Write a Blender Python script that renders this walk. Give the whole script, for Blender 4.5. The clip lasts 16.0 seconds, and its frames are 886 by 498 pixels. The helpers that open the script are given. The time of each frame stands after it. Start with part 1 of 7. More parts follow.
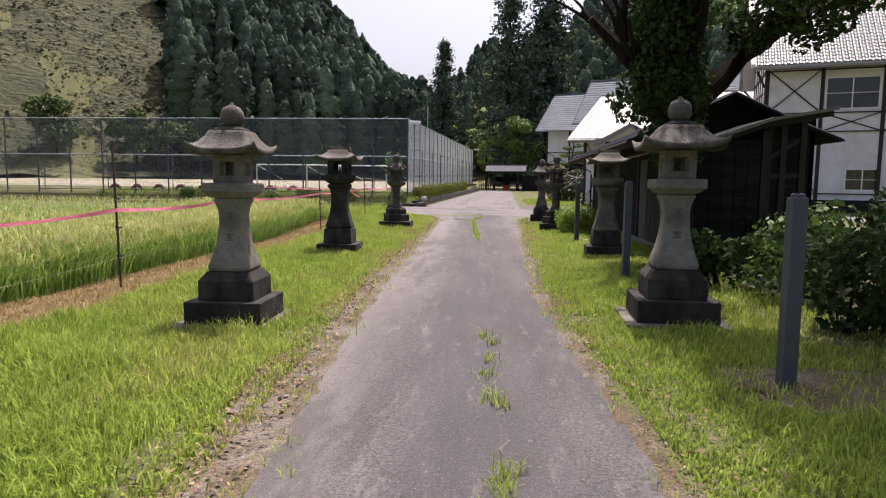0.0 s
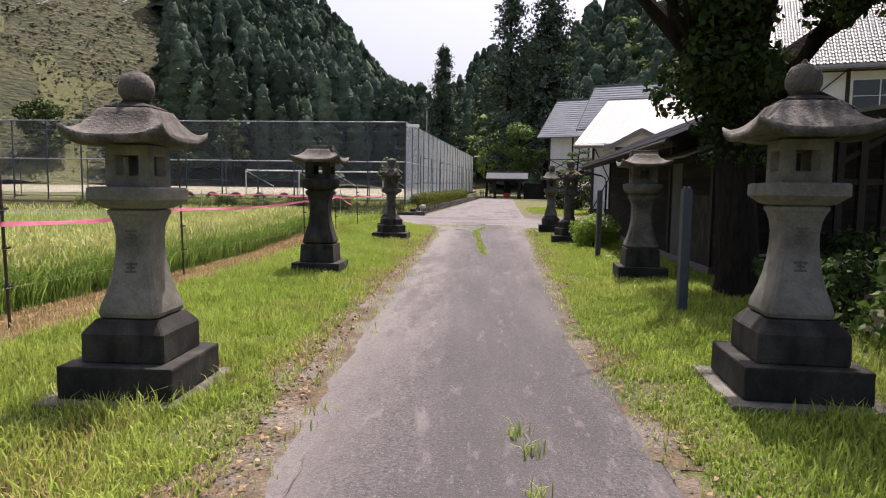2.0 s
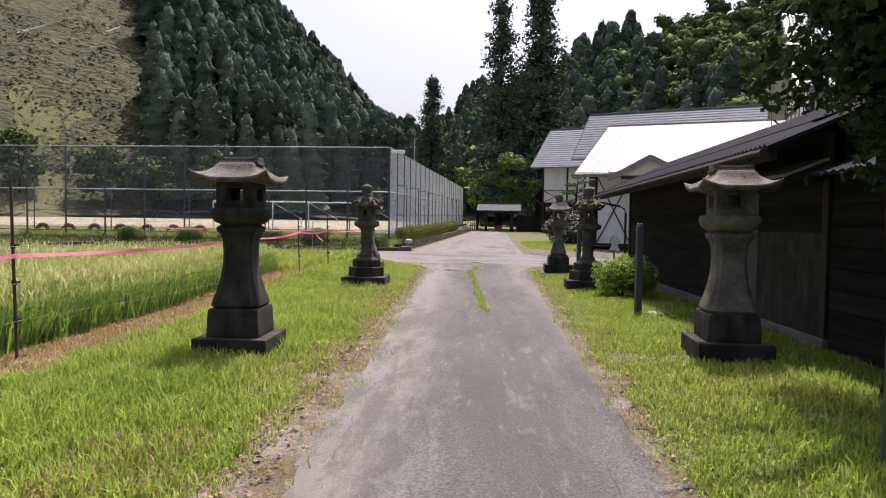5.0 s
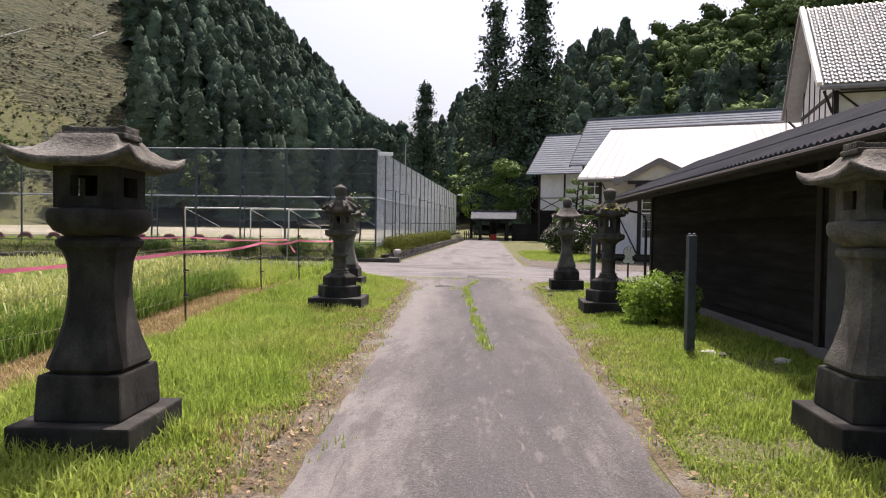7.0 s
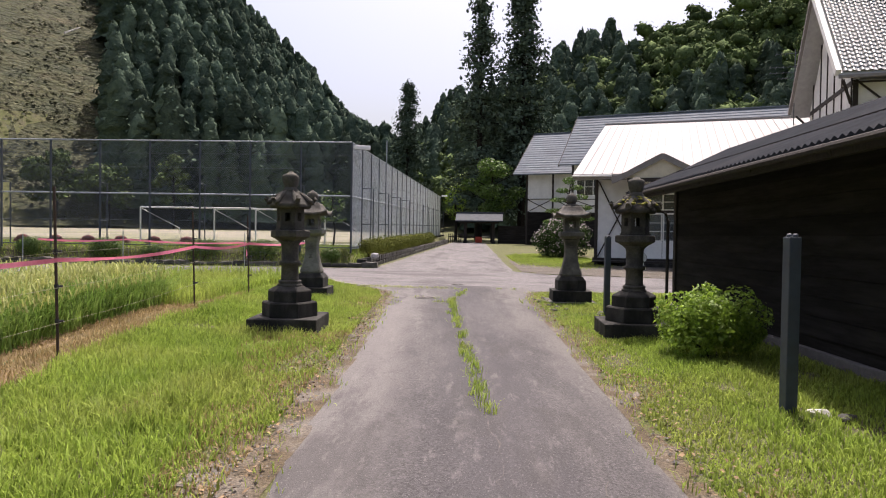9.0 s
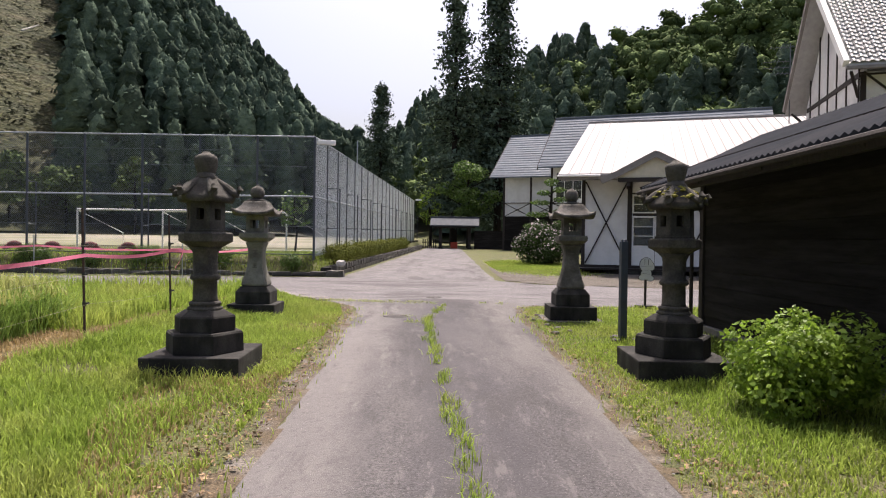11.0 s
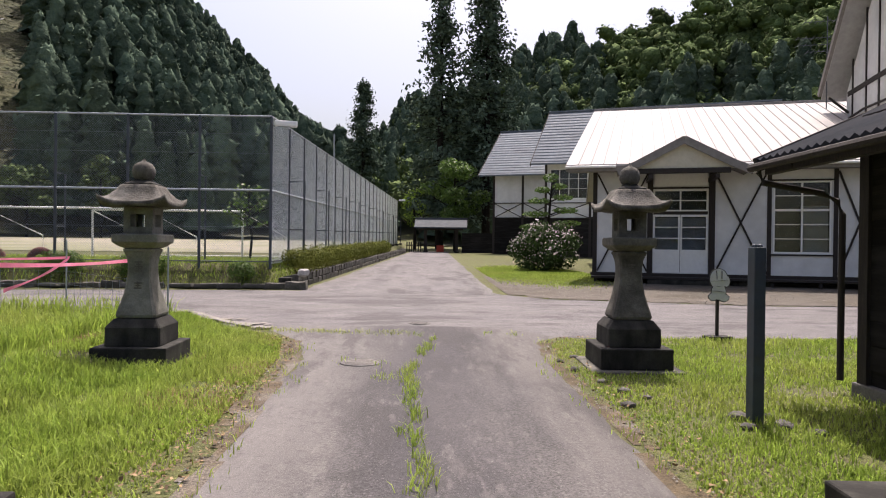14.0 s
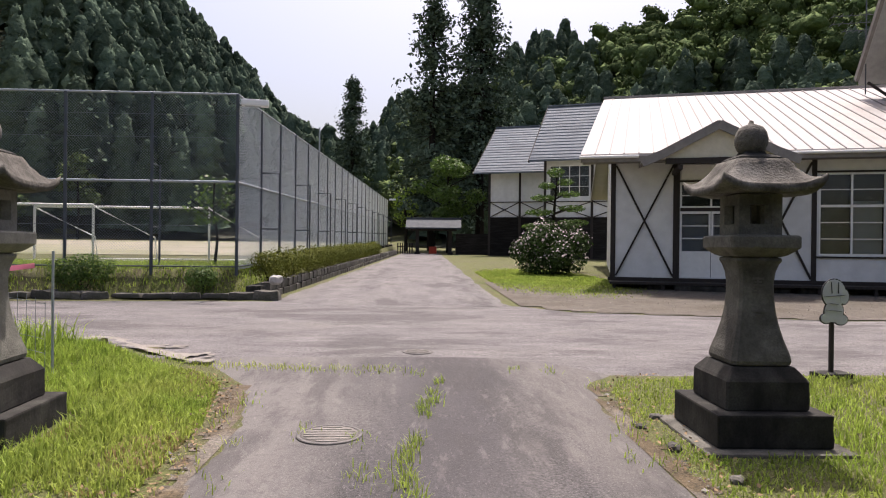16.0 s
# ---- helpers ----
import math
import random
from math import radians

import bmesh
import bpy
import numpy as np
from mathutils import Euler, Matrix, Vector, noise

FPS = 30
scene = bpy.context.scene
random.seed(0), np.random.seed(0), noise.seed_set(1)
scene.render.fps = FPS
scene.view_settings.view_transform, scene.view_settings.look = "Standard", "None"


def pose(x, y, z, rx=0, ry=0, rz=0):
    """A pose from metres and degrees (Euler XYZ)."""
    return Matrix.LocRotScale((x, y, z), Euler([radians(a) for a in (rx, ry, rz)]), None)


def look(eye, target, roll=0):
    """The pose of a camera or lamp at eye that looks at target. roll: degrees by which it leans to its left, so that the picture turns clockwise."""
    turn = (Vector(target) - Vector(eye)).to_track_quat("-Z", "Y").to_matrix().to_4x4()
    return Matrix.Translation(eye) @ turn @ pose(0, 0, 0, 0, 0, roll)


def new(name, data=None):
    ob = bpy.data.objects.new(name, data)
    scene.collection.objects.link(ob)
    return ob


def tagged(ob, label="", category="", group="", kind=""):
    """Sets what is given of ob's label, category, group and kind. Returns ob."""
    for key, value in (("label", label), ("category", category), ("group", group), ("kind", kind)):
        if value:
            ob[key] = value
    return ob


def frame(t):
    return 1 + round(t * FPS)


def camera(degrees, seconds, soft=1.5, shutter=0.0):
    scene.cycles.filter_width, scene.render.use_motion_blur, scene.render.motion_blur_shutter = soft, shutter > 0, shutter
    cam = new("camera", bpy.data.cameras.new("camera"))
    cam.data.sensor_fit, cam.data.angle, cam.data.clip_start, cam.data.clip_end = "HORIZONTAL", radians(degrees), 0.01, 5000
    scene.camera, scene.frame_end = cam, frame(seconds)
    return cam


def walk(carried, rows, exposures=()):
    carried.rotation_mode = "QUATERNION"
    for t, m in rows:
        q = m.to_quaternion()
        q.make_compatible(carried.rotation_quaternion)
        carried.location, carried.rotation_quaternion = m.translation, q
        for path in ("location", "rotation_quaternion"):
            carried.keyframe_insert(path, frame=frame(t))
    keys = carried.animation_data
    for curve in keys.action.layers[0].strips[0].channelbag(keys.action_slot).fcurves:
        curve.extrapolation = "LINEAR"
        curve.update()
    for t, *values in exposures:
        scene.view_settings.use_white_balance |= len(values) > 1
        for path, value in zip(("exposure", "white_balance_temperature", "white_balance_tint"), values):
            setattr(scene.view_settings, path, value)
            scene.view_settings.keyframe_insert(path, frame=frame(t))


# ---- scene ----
cam = camera(69.4, 16.0, soft=1.1)
METRES, EYE, TILT, LEAN, TURN = 38.5, 1.5, 0.0, 0.0, 5.0
DEEP = 0.582
ROWS = [
    (0.0, 0.0, 0.0, 0.0, 0.04, -3.33, -0.66),
    (0.5, -0.0006, 0.0195, -0.0007, 0.25, -3.12, -0.72),
    (1.0, -0.0006, 0.0492, -0.0007, 0.15, -3.11, -0.75),
    (1.5, -0.0011, 0.0759, -0.0011, 0.07, -3.08, -0.8),
    (2.0, -0.0014, 0.1054, -0.0004, -0.02, -2.93, -0.82),
    (2.5, -0.0023, 0.1352, 0.0002, -0.07, -2.7, -0.85),
    (3.0, -0.0026, 0.1638, 0.0005, -0.16, -2.36, -0.87),
    (3.5, -0.0021, 0.1921, 0.0011, -0.27, -1.91, -0.87),
    (4.0, -0.0014, 0.2211, 0.0009, -0.36, -1.67, -0.84),
    (6.5, 0.0016, 0.376, 0.0013, -0.84, -0.84, -0.85),
    (7.0, 0.0028, 0.4075, 0.0015, -0.94, -0.81, -0.85),
    (7.5, 0.0046, 0.4393, 0.0017, -1.31, -0.71, -0.79),
    (8.0, 0.0056, 0.4716, 0.0014, -1.41, -0.67, -0.81),
    (8.5, 0.0066, 0.5047, 0.0011, -1.67, -0.66, -0.84),
    (9.0, 0.0066, 0.5377, 0.001, -1.77, -0.66, -0.87),
    (11.5, 0.012, 0.6919, 0.0006, -3.37, -0.3, -0.77),
    (12.0, 0.0136, 0.7264, 0.001, -3.47, -0.29, -0.76),
    (12.5, 0.016, 0.7607, 0.0015, -3.58, -0.26, -0.78),
    (13.0, 0.0176, 0.7945, 0.0018, -3.66, -0.25, -0.75),
    (13.5, 0.0191, 0.8288, 0.0015, -3.82, -0.21, -0.69),
    (14.0, 0.0198, 0.8618, 0.0017, -3.92, -0.2, -0.68),
    (14.5, 0.0215, 0.8964, 0.0018, -4.14, -0.18, -0.66),
    (15.0, 0.0226, 0.9306, 0.001, -4.25, -0.16, -0.64),
    (15.5, 0.0233, 0.9648, 0.0015, -4.35, -0.14, -0.6),
    (16.0, 0.0235, 0.9993, 0.0019, -4.42, -0.13, -0.59),
]
EXPOSURES = [(t, x, 6580, 21 if t < 4.1 else 19 if t < 9.1 else 18) for t, x in ((0.0, 0.58), (2.5, 0.62), (3.0, 0.70), (3.5, 0.72), (4.0, 0.60), (6.5, 0.60), (8.0, 0.64), (9.0, 0.50), (11.5, 0.56), (12.5, 0.54), (13.5, 0.55), (14.2, 0.45), (15.0, 0.38), (16.0, 0.44))]
walk(cam, [(t, pose(0, 0, EYE, TILT, LEAN, TURN) @ pose(METRES * x, METRES * DEEP * y, METRES * z, 90 + pitch / DEEP, roll, yaw / DEEP)) for t, x, y, z, yaw, pitch, roll in ROWS], EXPOSURES)

# ---- sky and sun ----
SUN_EL, SUN_AZ = 68.0, 12.0          # azimuth: degrees to the right of +y
world = bpy.data.worlds.new("sky")
scene.world = world
world.use_nodes = True
wn = world.node_tree.nodes
sky = wn.new("ShaderNodeTexSky")
sky.sky_type, sky.sun_disc = "NISHITA", False
sky.sun_elevation, sky.sun_rotation = radians(SUN_EL), radians(SUN_AZ)
sky.air_density, sky.dust_density, sky.ozone_density = 1.0, 7.0, 1.0
wn["Background"].inputs["Strength"].default_value = 0.15
world.node_tree.links.new(sky.outputs[0], wn["Background"].inputs["Color"])
sun_data = bpy.data.lights.new("sun", "SUN")
sun_data.energy, sun_data.angle, sun_data.color = 4.8, radians(0.6), (1.0, 0.95, 0.87)
sun = new("sun", sun_data)
sd = Vector((math.sin(radians(SUN_AZ)) * math.cos(radians(SUN_EL)), math.cos(radians(SUN_AZ)) * math.cos(radians(SUN_EL)), math.sin(radians(SUN_EL))))
sun.matrix_world = look(sd * 60, (0, 0, 0))

# ---- materials ----
def material(name, stops, scale=6.0, rough=0.85, metal=0.0, bump=0.3, bump_scale=40.0, detail=6.0, stretch=(1, 1, 1), rand=0.0, blotch=None, blotch_scale=1.2, blotch_amount=0.6, spec=0.4, sheen=0.0, through_light=0.0, depth=0.01, grain=0.0, grain_scale=120.0, even_bump=False):
    """Noise between colour stops, with a second, larger scale of blotches, fine relief and a random tone per object or island."""
    m = bpy.data.materials.new(name)
    m.use_nodes = True
    n, l = m.node_tree.nodes, m.node_tree.links
    b = n["Principled BSDF"]
    b.inputs["Roughness"].default_value, b.inputs["Metallic"].default_value = rough, metal
    b.inputs["Specular IOR Level"].default_value = spec
    tc, mp = n.new("ShaderNodeTexCoord"), n.new("ShaderNodeMapping")
    mp.inputs["Scale"].default_value = stretch
    l.new(tc.outputs["Object"], mp.inputs["Vector"])
    a = n.new("ShaderNodeTexNoise")
    a.inputs["Scale"].default_value, a.inputs["Detail"].default_value, a.inputs["Roughness"].default_value = scale, detail, 0.65
    l.new(mp.outputs[0], a.inputs["Vector"])
    r = n.new("ShaderNodeValToRGB")
    e = r.color_ramp.elements
    while len(e) < len(stops):
        e.new(0.5)
    for k, c in enumerate(stops):
        e[k].position = 0.3 + 0.4 * k / max(1, len(stops) - 1)
        e[k].color = (*c, 1)
    l.new(a.outputs["Fac"], r.inputs["Fac"])
    col = r.outputs["Color"]
    if blotch:
        w = n.new("ShaderNodeTexNoise")
        w.inputs["Scale"].default_value, w.inputs["Detail"].default_value = blotch_scale, 4
        l.new(mp.outputs[0], w.inputs["Vector"])
        q = n.new("ShaderNodeMapRange")
        q.inputs["From Min"].default_value, q.inputs["From Max"].default_value = 0.45, 0.68
        q.inputs["To Max"].default_value = blotch_amount
        l.new(w.outputs["Fac"], q.inputs["Value"])
        x = n.new("ShaderNodeMixRGB")
        x.inputs["Color2"].default_value = (*blotch, 1)
        l.new(q.outputs[0], x.inputs["Fac"])
        l.new(col, x.inputs["Color1"])
        col = x.outputs[0]
    if grain:
        gn, gm, gh = n.new("ShaderNodeTexNoise"), n.new("ShaderNodeMapRange"), n.new("ShaderNodeHueSaturation")
        gn.inputs["Scale"].default_value, gn.inputs["Detail"].default_value, gn.inputs["Roughness"].default_value = grain_scale, 3, 0.8
        gm.inputs["From Min"].default_value, gm.inputs["From Max"].default_value = 0.3, 0.7
        gm.inputs["To Min"].default_value, gm.inputs["To Max"].default_value = 1 - grain, 1 + grain
        l.new(tc.outputs["Object"], gn.inputs["Vector"])
        l.new(gn.outputs["Fac"], gm.inputs["Value"])
        l.new(gm.outputs[0], gh.inputs["Value"])
        l.new(col, gh.inputs["Color"])
        col = gh.outputs[0]
    if rand:
        oi, ge, ad, fr = n.new("ShaderNodeObjectInfo"), n.new("ShaderNodeNewGeometry"), n.new("ShaderNodeMath"), n.new("ShaderNodeMath")
        fr.operation = "FRACT"
        l.new(oi.outputs["Random"], ad.inputs[0])
        l.new(ge.outputs["Random Per Island"], ad.inputs[1])
        l.new(ad.outputs[0], fr.inputs[0])
        h, mr = n.new("ShaderNodeHueSaturation"), n.new("ShaderNodeMapRange")
        mr.inputs["To Min"].default_value, mr.inputs["To Max"].default_value = 1 - rand, 1 + rand
        l.new(fr.outputs[0], mr.inputs["Value"])
        l.new(mr.outputs[0], h.inputs["Value"])
        l.new(col, h.inputs["Color"])
        col = h.outputs[0]
    l.new(col, b.inputs["Base Color"])
    if bump:
        d, bp = n.new("ShaderNodeTexNoise"), n.new("ShaderNodeBump")
        d.inputs["Scale"].default_value, d.inputs["Detail"].default_value = bump_scale, 5
        bp.inputs["Strength"].default_value, bp.inputs["Distance"].default_value = bump, depth
        l.new(tc.outputs["Object"] if even_bump else mp.outputs[0], d.inputs["Vector"])
        l.new(d.outputs["Fac"], bp.inputs["Height"])
        l.new(bp.outputs[0], b.inputs["Normal"])
    if through_light:
        t, s = n.new("ShaderNodeBsdfTranslucent"), n.new("ShaderNodeMixShader")
        s.inputs[0].default_value = through_light
        l.new(col, t.inputs["Color"])
        l.new(b.outputs[0], s.inputs[1])
        l.new(t.outputs[0], s.inputs[2])
        l.new(s.outputs[0], n["Material Output"].inputs["Surface"])
    return m


def glassy(name, colour, alpha=1.0):
    m = bpy.data.materials.new(name)
    m.use_nodes = True
    b = m.node_tree.nodes["Principled BSDF"]
    b.inputs["Base Color"].default_value = (*colour, 1)
    b.inputs["Roughness"].default_value = 0.08
    b.inputs["Transmission Weight"].default_value = alpha
    b.inputs["IOR"].default_value = 1.45
    return m


def asphalt(name, stretch, drift, width, dust_side, tone=1.0):
    """Worn asphalt: dark smooth wheel bands, pale dusty margins, bare sandy patches with firm edges and fine chippings."""
    m = material(name, [(0.049 * tone, 0.0455 * tone, 0.047 * tone), (0.092 * tone, 0.0855 * tone, 0.086 * tone)], scale=2.4, rough=0.92, bump=0.9, bump_scale=110, stretch=stretch, blotch=(0.15, 0.139, 0.132), blotch_scale=1.1, blotch_amount=0.45, depth=0.01, grain=0.7, grain_scale=42, even_bump=True)
    n, l = m.node_tree.nodes, m.node_tree.links
    b = n["Principled BSDF"]
    col = b.inputs["Base Color"].links[0].from_socket
    def maths(op, p, q):
        k = n.new("ShaderNodeMath")
        k.operation = op
        for i, s in enumerate((p, q)):
            if isinstance(s, (int, float)):
                k.inputs[i].default_value = s
            else:
                l.new(s, k.inputs[i])
        return k.outputs[0]
    def cloud_of(scale, detail, vec):
        k = n.new("ShaderNodeTexNoise")
        k.inputs["Scale"].default_value, k.inputs["Detail"].default_value, k.inputs["Roughness"].default_value = scale, detail, 0.7
        l.new(vec, k.inputs["Vector"])
        return k.outputs["Fac"]
    def between(v, lo, hi, top):
        k = n.new("ShaderNodeMapRange")
        k.interpolation_type = "SMOOTHSTEP"
        k.inputs["From Min"].default_value, k.inputs["From Max"].default_value, k.inputs["To Max"].default_value = lo, hi, top
        l.new(v, k.inputs["Value"])
        return k.outputs[0]
    def blend(fac, c, under):
        k = n.new("ShaderNodeMixRGB")
        k.inputs["Color2"].default_value = (*c, 1)
        l.new(fac, k.inputs["Fac"])
        l.new(under, k.inputs["Color1"])
        return k.outputs[0]
    tc, mp, sp = n.new("ShaderNodeTexCoord"), n.new("ShaderNodeMapping"), n.new("ShaderNodeSeparateXYZ")
    mp.inputs["Scale"].default_value = stretch
    l.new(tc.outputs["Object"], mp.inputs["Vector"])
    l.new(tc.outputs["Object"], sp.inputs[0])
    patch = cloud_of(0.8, 9, mp.outputs[0])
    if width:
        u = maths("ADD", sp.outputs[0], maths("MULTIPLY", sp.outputs[1], drift))
        wav = maths("MULTIPLY", maths("SUBTRACT", patch, 0.5), 1.5)
        side = maths("ADD", maths("MULTIPLY", u, dust_side), wav)
        far_side = maths("ADD", maths("MULTIPLY", u, -dust_side), wav)
        col = blend(between(side, width * 0.42, width * 0.95, 0.62), (0.17, 0.157, 0.15), col)
        col = blend(between(far_side, width * 0.55, width * 0.95, 0.5), (0.15, 0.137, 0.128), col)
        mid = maths("ABSOLUTE", maths("ADD", u, maths("MULTIPLY", wav, 0.25)), 0)
        col = blend(between(maths("MULTIPLY", mid, -1), -width * 0.55, -width * 0.15, 0.6), (0.052, 0.048, 0.052), col)
    spot = cloud_of(2.3, 9, mp.outputs[0])
    col = blend(between(spot, 0.58, 0.66, 0.4), (0.165, 0.152, 0.143), col)
    col = blend(between(cloud_of(0.9, 10, mp.outputs[0]), 0.50, 0.60, 0.65), (0.046, 0.042, 0.042), col)
    col = blend(between(cloud_of(13, 6, tc.outputs["Object"]), 0.5, 0.68, 0.4), (0.05, 0.046, 0.046), col)
    col = blend(between(cloud_of(9, 8, mp.outputs[0]), 0.56, 0.66, 0.35), (0.18, 0.168, 0.158), col)
    chips = cloud_of(75, 2, tc.outputs["Object"])
    col = blend(between(chips, 0.62, 0.70, 0.55), (0.27, 0.255, 0.24), col)
    l.new(col, b.inputs["Base Color"])
    return m


ASPHALT = asphalt("asphalt", (1, 0.25, 1), 0.03, 1.35, -1, 0.85)
# tone 1.7 puts the brightness of sunlit asphalt at a grazing view into the colour
ASPHALT_LANE = asphalt("lane asphalt", (1, 0.4, 1), 0, 0, 1, 1.7)
ASPHALT_CROSS = asphalt("crossroad asphalt", (0.4, 1, 1), 0, 0, 1, 1.7)
PATCH = material("worn concrete patch", [(0.10, 0.093, 0.09), (0.15, 0.14, 0.135)], scale=7, rough=0.95, bump=0.5, bump_scale=120, depth=0.004, grain=0.3, grain_scale=70)
CRACK = material("crack soil", [(0.045, 0.041, 0.037), (0.14, 0.127, 0.112)], scale=9)
GROUND = material("soil and turf", [(0.062, 0.08, 0.018), (0.085, 0.092, 0.026), (0.09, 0.076, 0.04)], scale=2.2, rough=0.95, bump=0.9, bump_scale=45, blotch=(0.085, 0.07, 0.05), blotch_scale=0.7, blotch_amount=0.5, depth=0.03, grain=0.6, grain_scale=30)
GRAVEL = material("gravel", [(0.062, 0.053, 0.043), (0.115, 0.10, 0.083)], scale=3.5, rough=0.95, bump=0.8, bump_scale=90, blotch=(0.055, 0.045, 0.028), blotch_scale=0.6, blotch_amount=0.7, grain=0.4, grain_scale=50)
COURT = material("pale court sand", [(0.20, 0.183, 0.143), (0.28, 0.257, 0.205)], scale=1.2, rough=0.95, bump=0.2, blotch=(0.13, 0.15, 0.05), blotch_scale=0.12, blotch_amount=0.85)
GRASS = material("grass blades", [(0.178, 0.262, 0.041), (0.28, 0.365, 0.067)], scale=0.7, rough=0.5, bump=0, rand=0.42, blotch=(0.34, 0.33, 0.10), blotch_scale=0.45, blotch_amount=0.4, through_light=0.45, spec=0.08)
DRYGRASS = material("dry grass blades", [(0.22, 0.165, 0.07), (0.34, 0.255, 0.12)], scale=2, rough=0.8, bump=0, rand=0.3, through_light=0.3)
STRAW = material("cut straw litter", [(0.12, 0.078, 0.04), (0.22, 0.15, 0.075)], scale=9, rough=0.95, bump=0.9, bump_scale=60, blotch=(0.09, 0.085, 0.03), blotch_scale=1.2, blotch_amount=0.5, depth=0.02, grain=0.4, grain_scale=40)
DEADLEAF = material("dead leaves", [(0.09, 0.058, 0.032), (0.26, 0.18, 0.10)], scale=5, rough=0.9, bump=0, rand=0.5)
LITTER = material("leaf litter and grit", [(0.05, 0.037, 0.021), (0.115, 0.086, 0.05)], scale=7, rough=0.95, bump=0.9, bump_scale=50, blotch=(0.19, 0.178, 0.165), blotch_scale=1.8, blotch_amount=0.6, depth=0.02, grain=0.6, grain_scale=45)
SAND = material("pale dusty sand", [(0.15, 0.137, 0.12), (0.23, 0.212, 0.188)], scale=5, rough=0.95, bump=0.4, bump_scale=70, grain=0.3, grain_scale=60)
PEBBLE = material("mixed pebbles", [(0.13, 0.123, 0.113), (0.25, 0.237, 0.22)], scale=8, rough=0.9, bump=0, rand=0.45)
RICE = material("rice leaves", [(0.13, 0.235, 0.045), (0.245, 0.345, 0.08)], scale=0.8, rough=0.45, bump=0, rand=0.4, through_light=0.4, spec=0.2)
RICE_EAR = material("ripening rice ears", [(0.25, 0.29, 0.075), (0.36, 0.36, 0.13)], scale=3, rough=0.7, bump=0, rand=0.25, through_light=0.35)
STONE = material("lantern granite", [(0.085, 0.08, 0.067), (0.15, 0.142, 0.122)], scale=9, rough=0.92, bump=0.7, bump_scale=60, blotch=(0.025, 0.023, 0.019), blotch_scale=2.6, blotch_amount=0.85, rand=0.08, depth=0.01, grain=0.25, grain_scale=45)
STONE_BROWN = material("dark weathered granite", [(0.045, 0.041, 0.034), (0.10, 0.093, 0.078)], scale=8, rough=0.93, bump=0.8, bump_scale=55, blotch=(0.018, 0.0165, 0.0135), blotch_scale=3, blotch_amount=0.8, depth=0.012, grain=0.3, grain_scale=45)
STONE_PALE = material("pale lichened granite", [(0.125, 0.122, 0.104), (0.215, 0.209, 0.18)], scale=7, rough=0.92, bump=0.6, bump_scale=70, blotch=(0.06, 0.058, 0.046), blotch_scale=3.0, blotch_amount=0.7, depth=0.008, grain=0.2, grain_scale=50)
# dark stone, its colour pushed near black to carry the lanterns' shaded faces
STONE_DARK = material("dark mossy stone with shade in tone", [(0.0085, 0.0078, 0.0068), (0.022, 0.0205, 0.0175)], scale=6, rough=0.95, bump=0.5, bump_scale=30, blotch=(0.13, 0.125, 0.108), blotch_scale=5.0, blotch_amount=0.22, depth=0.006, grain=0.35, grain_scale=60, stretch=(1, 1, 0.55))
STONE_ROOF = material("weathered roof stone", [(0.036, 0.032, 0.0272), (0.104, 0.096, 0.0824)], scale=7, rough=0.95, bump=0.9, bump_scale=45, blotch=(0.25, 0.235, 0.215), blotch_scale=4.5, blotch_amount=0.45, depth=0.014, grain=0.3, grain_scale=45)
MOSS = material("yellow green moss", [(0.12, 0.12, 0.02), (0.30, 0.27, 0.05)], scale=20, rough=1, bump=1, bump_scale=60)
# darker stone colour in place of the shadow inside carved strokes
CARVED = material("stone with painted carving shadow", [(0.07, 0.065, 0.055), (0.11, 0.10, 0.09)], scale=20)
WALLSTONE = material("retaining wall stone", [(0.05, 0.046, 0.041), (0.13, 0.122, 0.108)], scale=8, rough=0.95, bump=0.6, bump_scale=35, rand=0.35, blotch=(0.035, 0.036, 0.02), blotch_scale=3, blotch_amount=0.6, grain=0.3, grain_scale=40)
PALEROCK = material("pale rock", [(0.32, 0.31, 0.29), (0.48, 0.46, 0.43)], scale=10, bump=0.6)
STEEL = material("blue grey painted steel", [(0.043, 0.054, 0.07), (0.062, 0.076, 0.094)], scale=7, rough=0.55, bump=0.15, blotch=(0.07, 0.05, 0.04), blotch_scale=6, blotch_amount=0.25)
GALV = material("galvanised steel", [(0.26, 0.29, 0.32), (0.36, 0.39, 0.42)], scale=12, rough=0.5, metal=0.35, bump=0.1)
WIRE = material("mesh wire", [(0.13, 0.15, 0.17), (0.18, 0.20, 0.22)], scale=12, rough=0.7, bump=0)
# same mesh wire, coloured brighter to carry the sun's glint on the lane side
WIRE_SUNLIT = material("mesh wire in sunlit tone", [(0.52, 0.565, 0.61), (0.62, 0.665, 0.71)], scale=12, rough=0.45, metal=0.0, bump=0)
WHITEPAINT = material("chalky white paint", [(0.72, 0.72, 0.70), (0.8, 0.8, 0.78)], scale=12, rough=0.6, bump=0.1)
PLASTER = material("white plaster", [(0.58, 0.58, 0.575), (0.68, 0.68, 0.675)], scale=3, rough=0.9, bump=0.25, bump_scale=60, blotch=(0.44, 0.44, 0.43), blotch_scale=0.8, blotch_amount=0.5, depth=0.004)
TIMBER = material("dark brown timber", [(0.015, 0.012, 0.011), (0.036, 0.028, 0.024)], scale=5, rough=0.8, bump=0.4, stretch=(6, 6, 0.6), bump_scale=30)
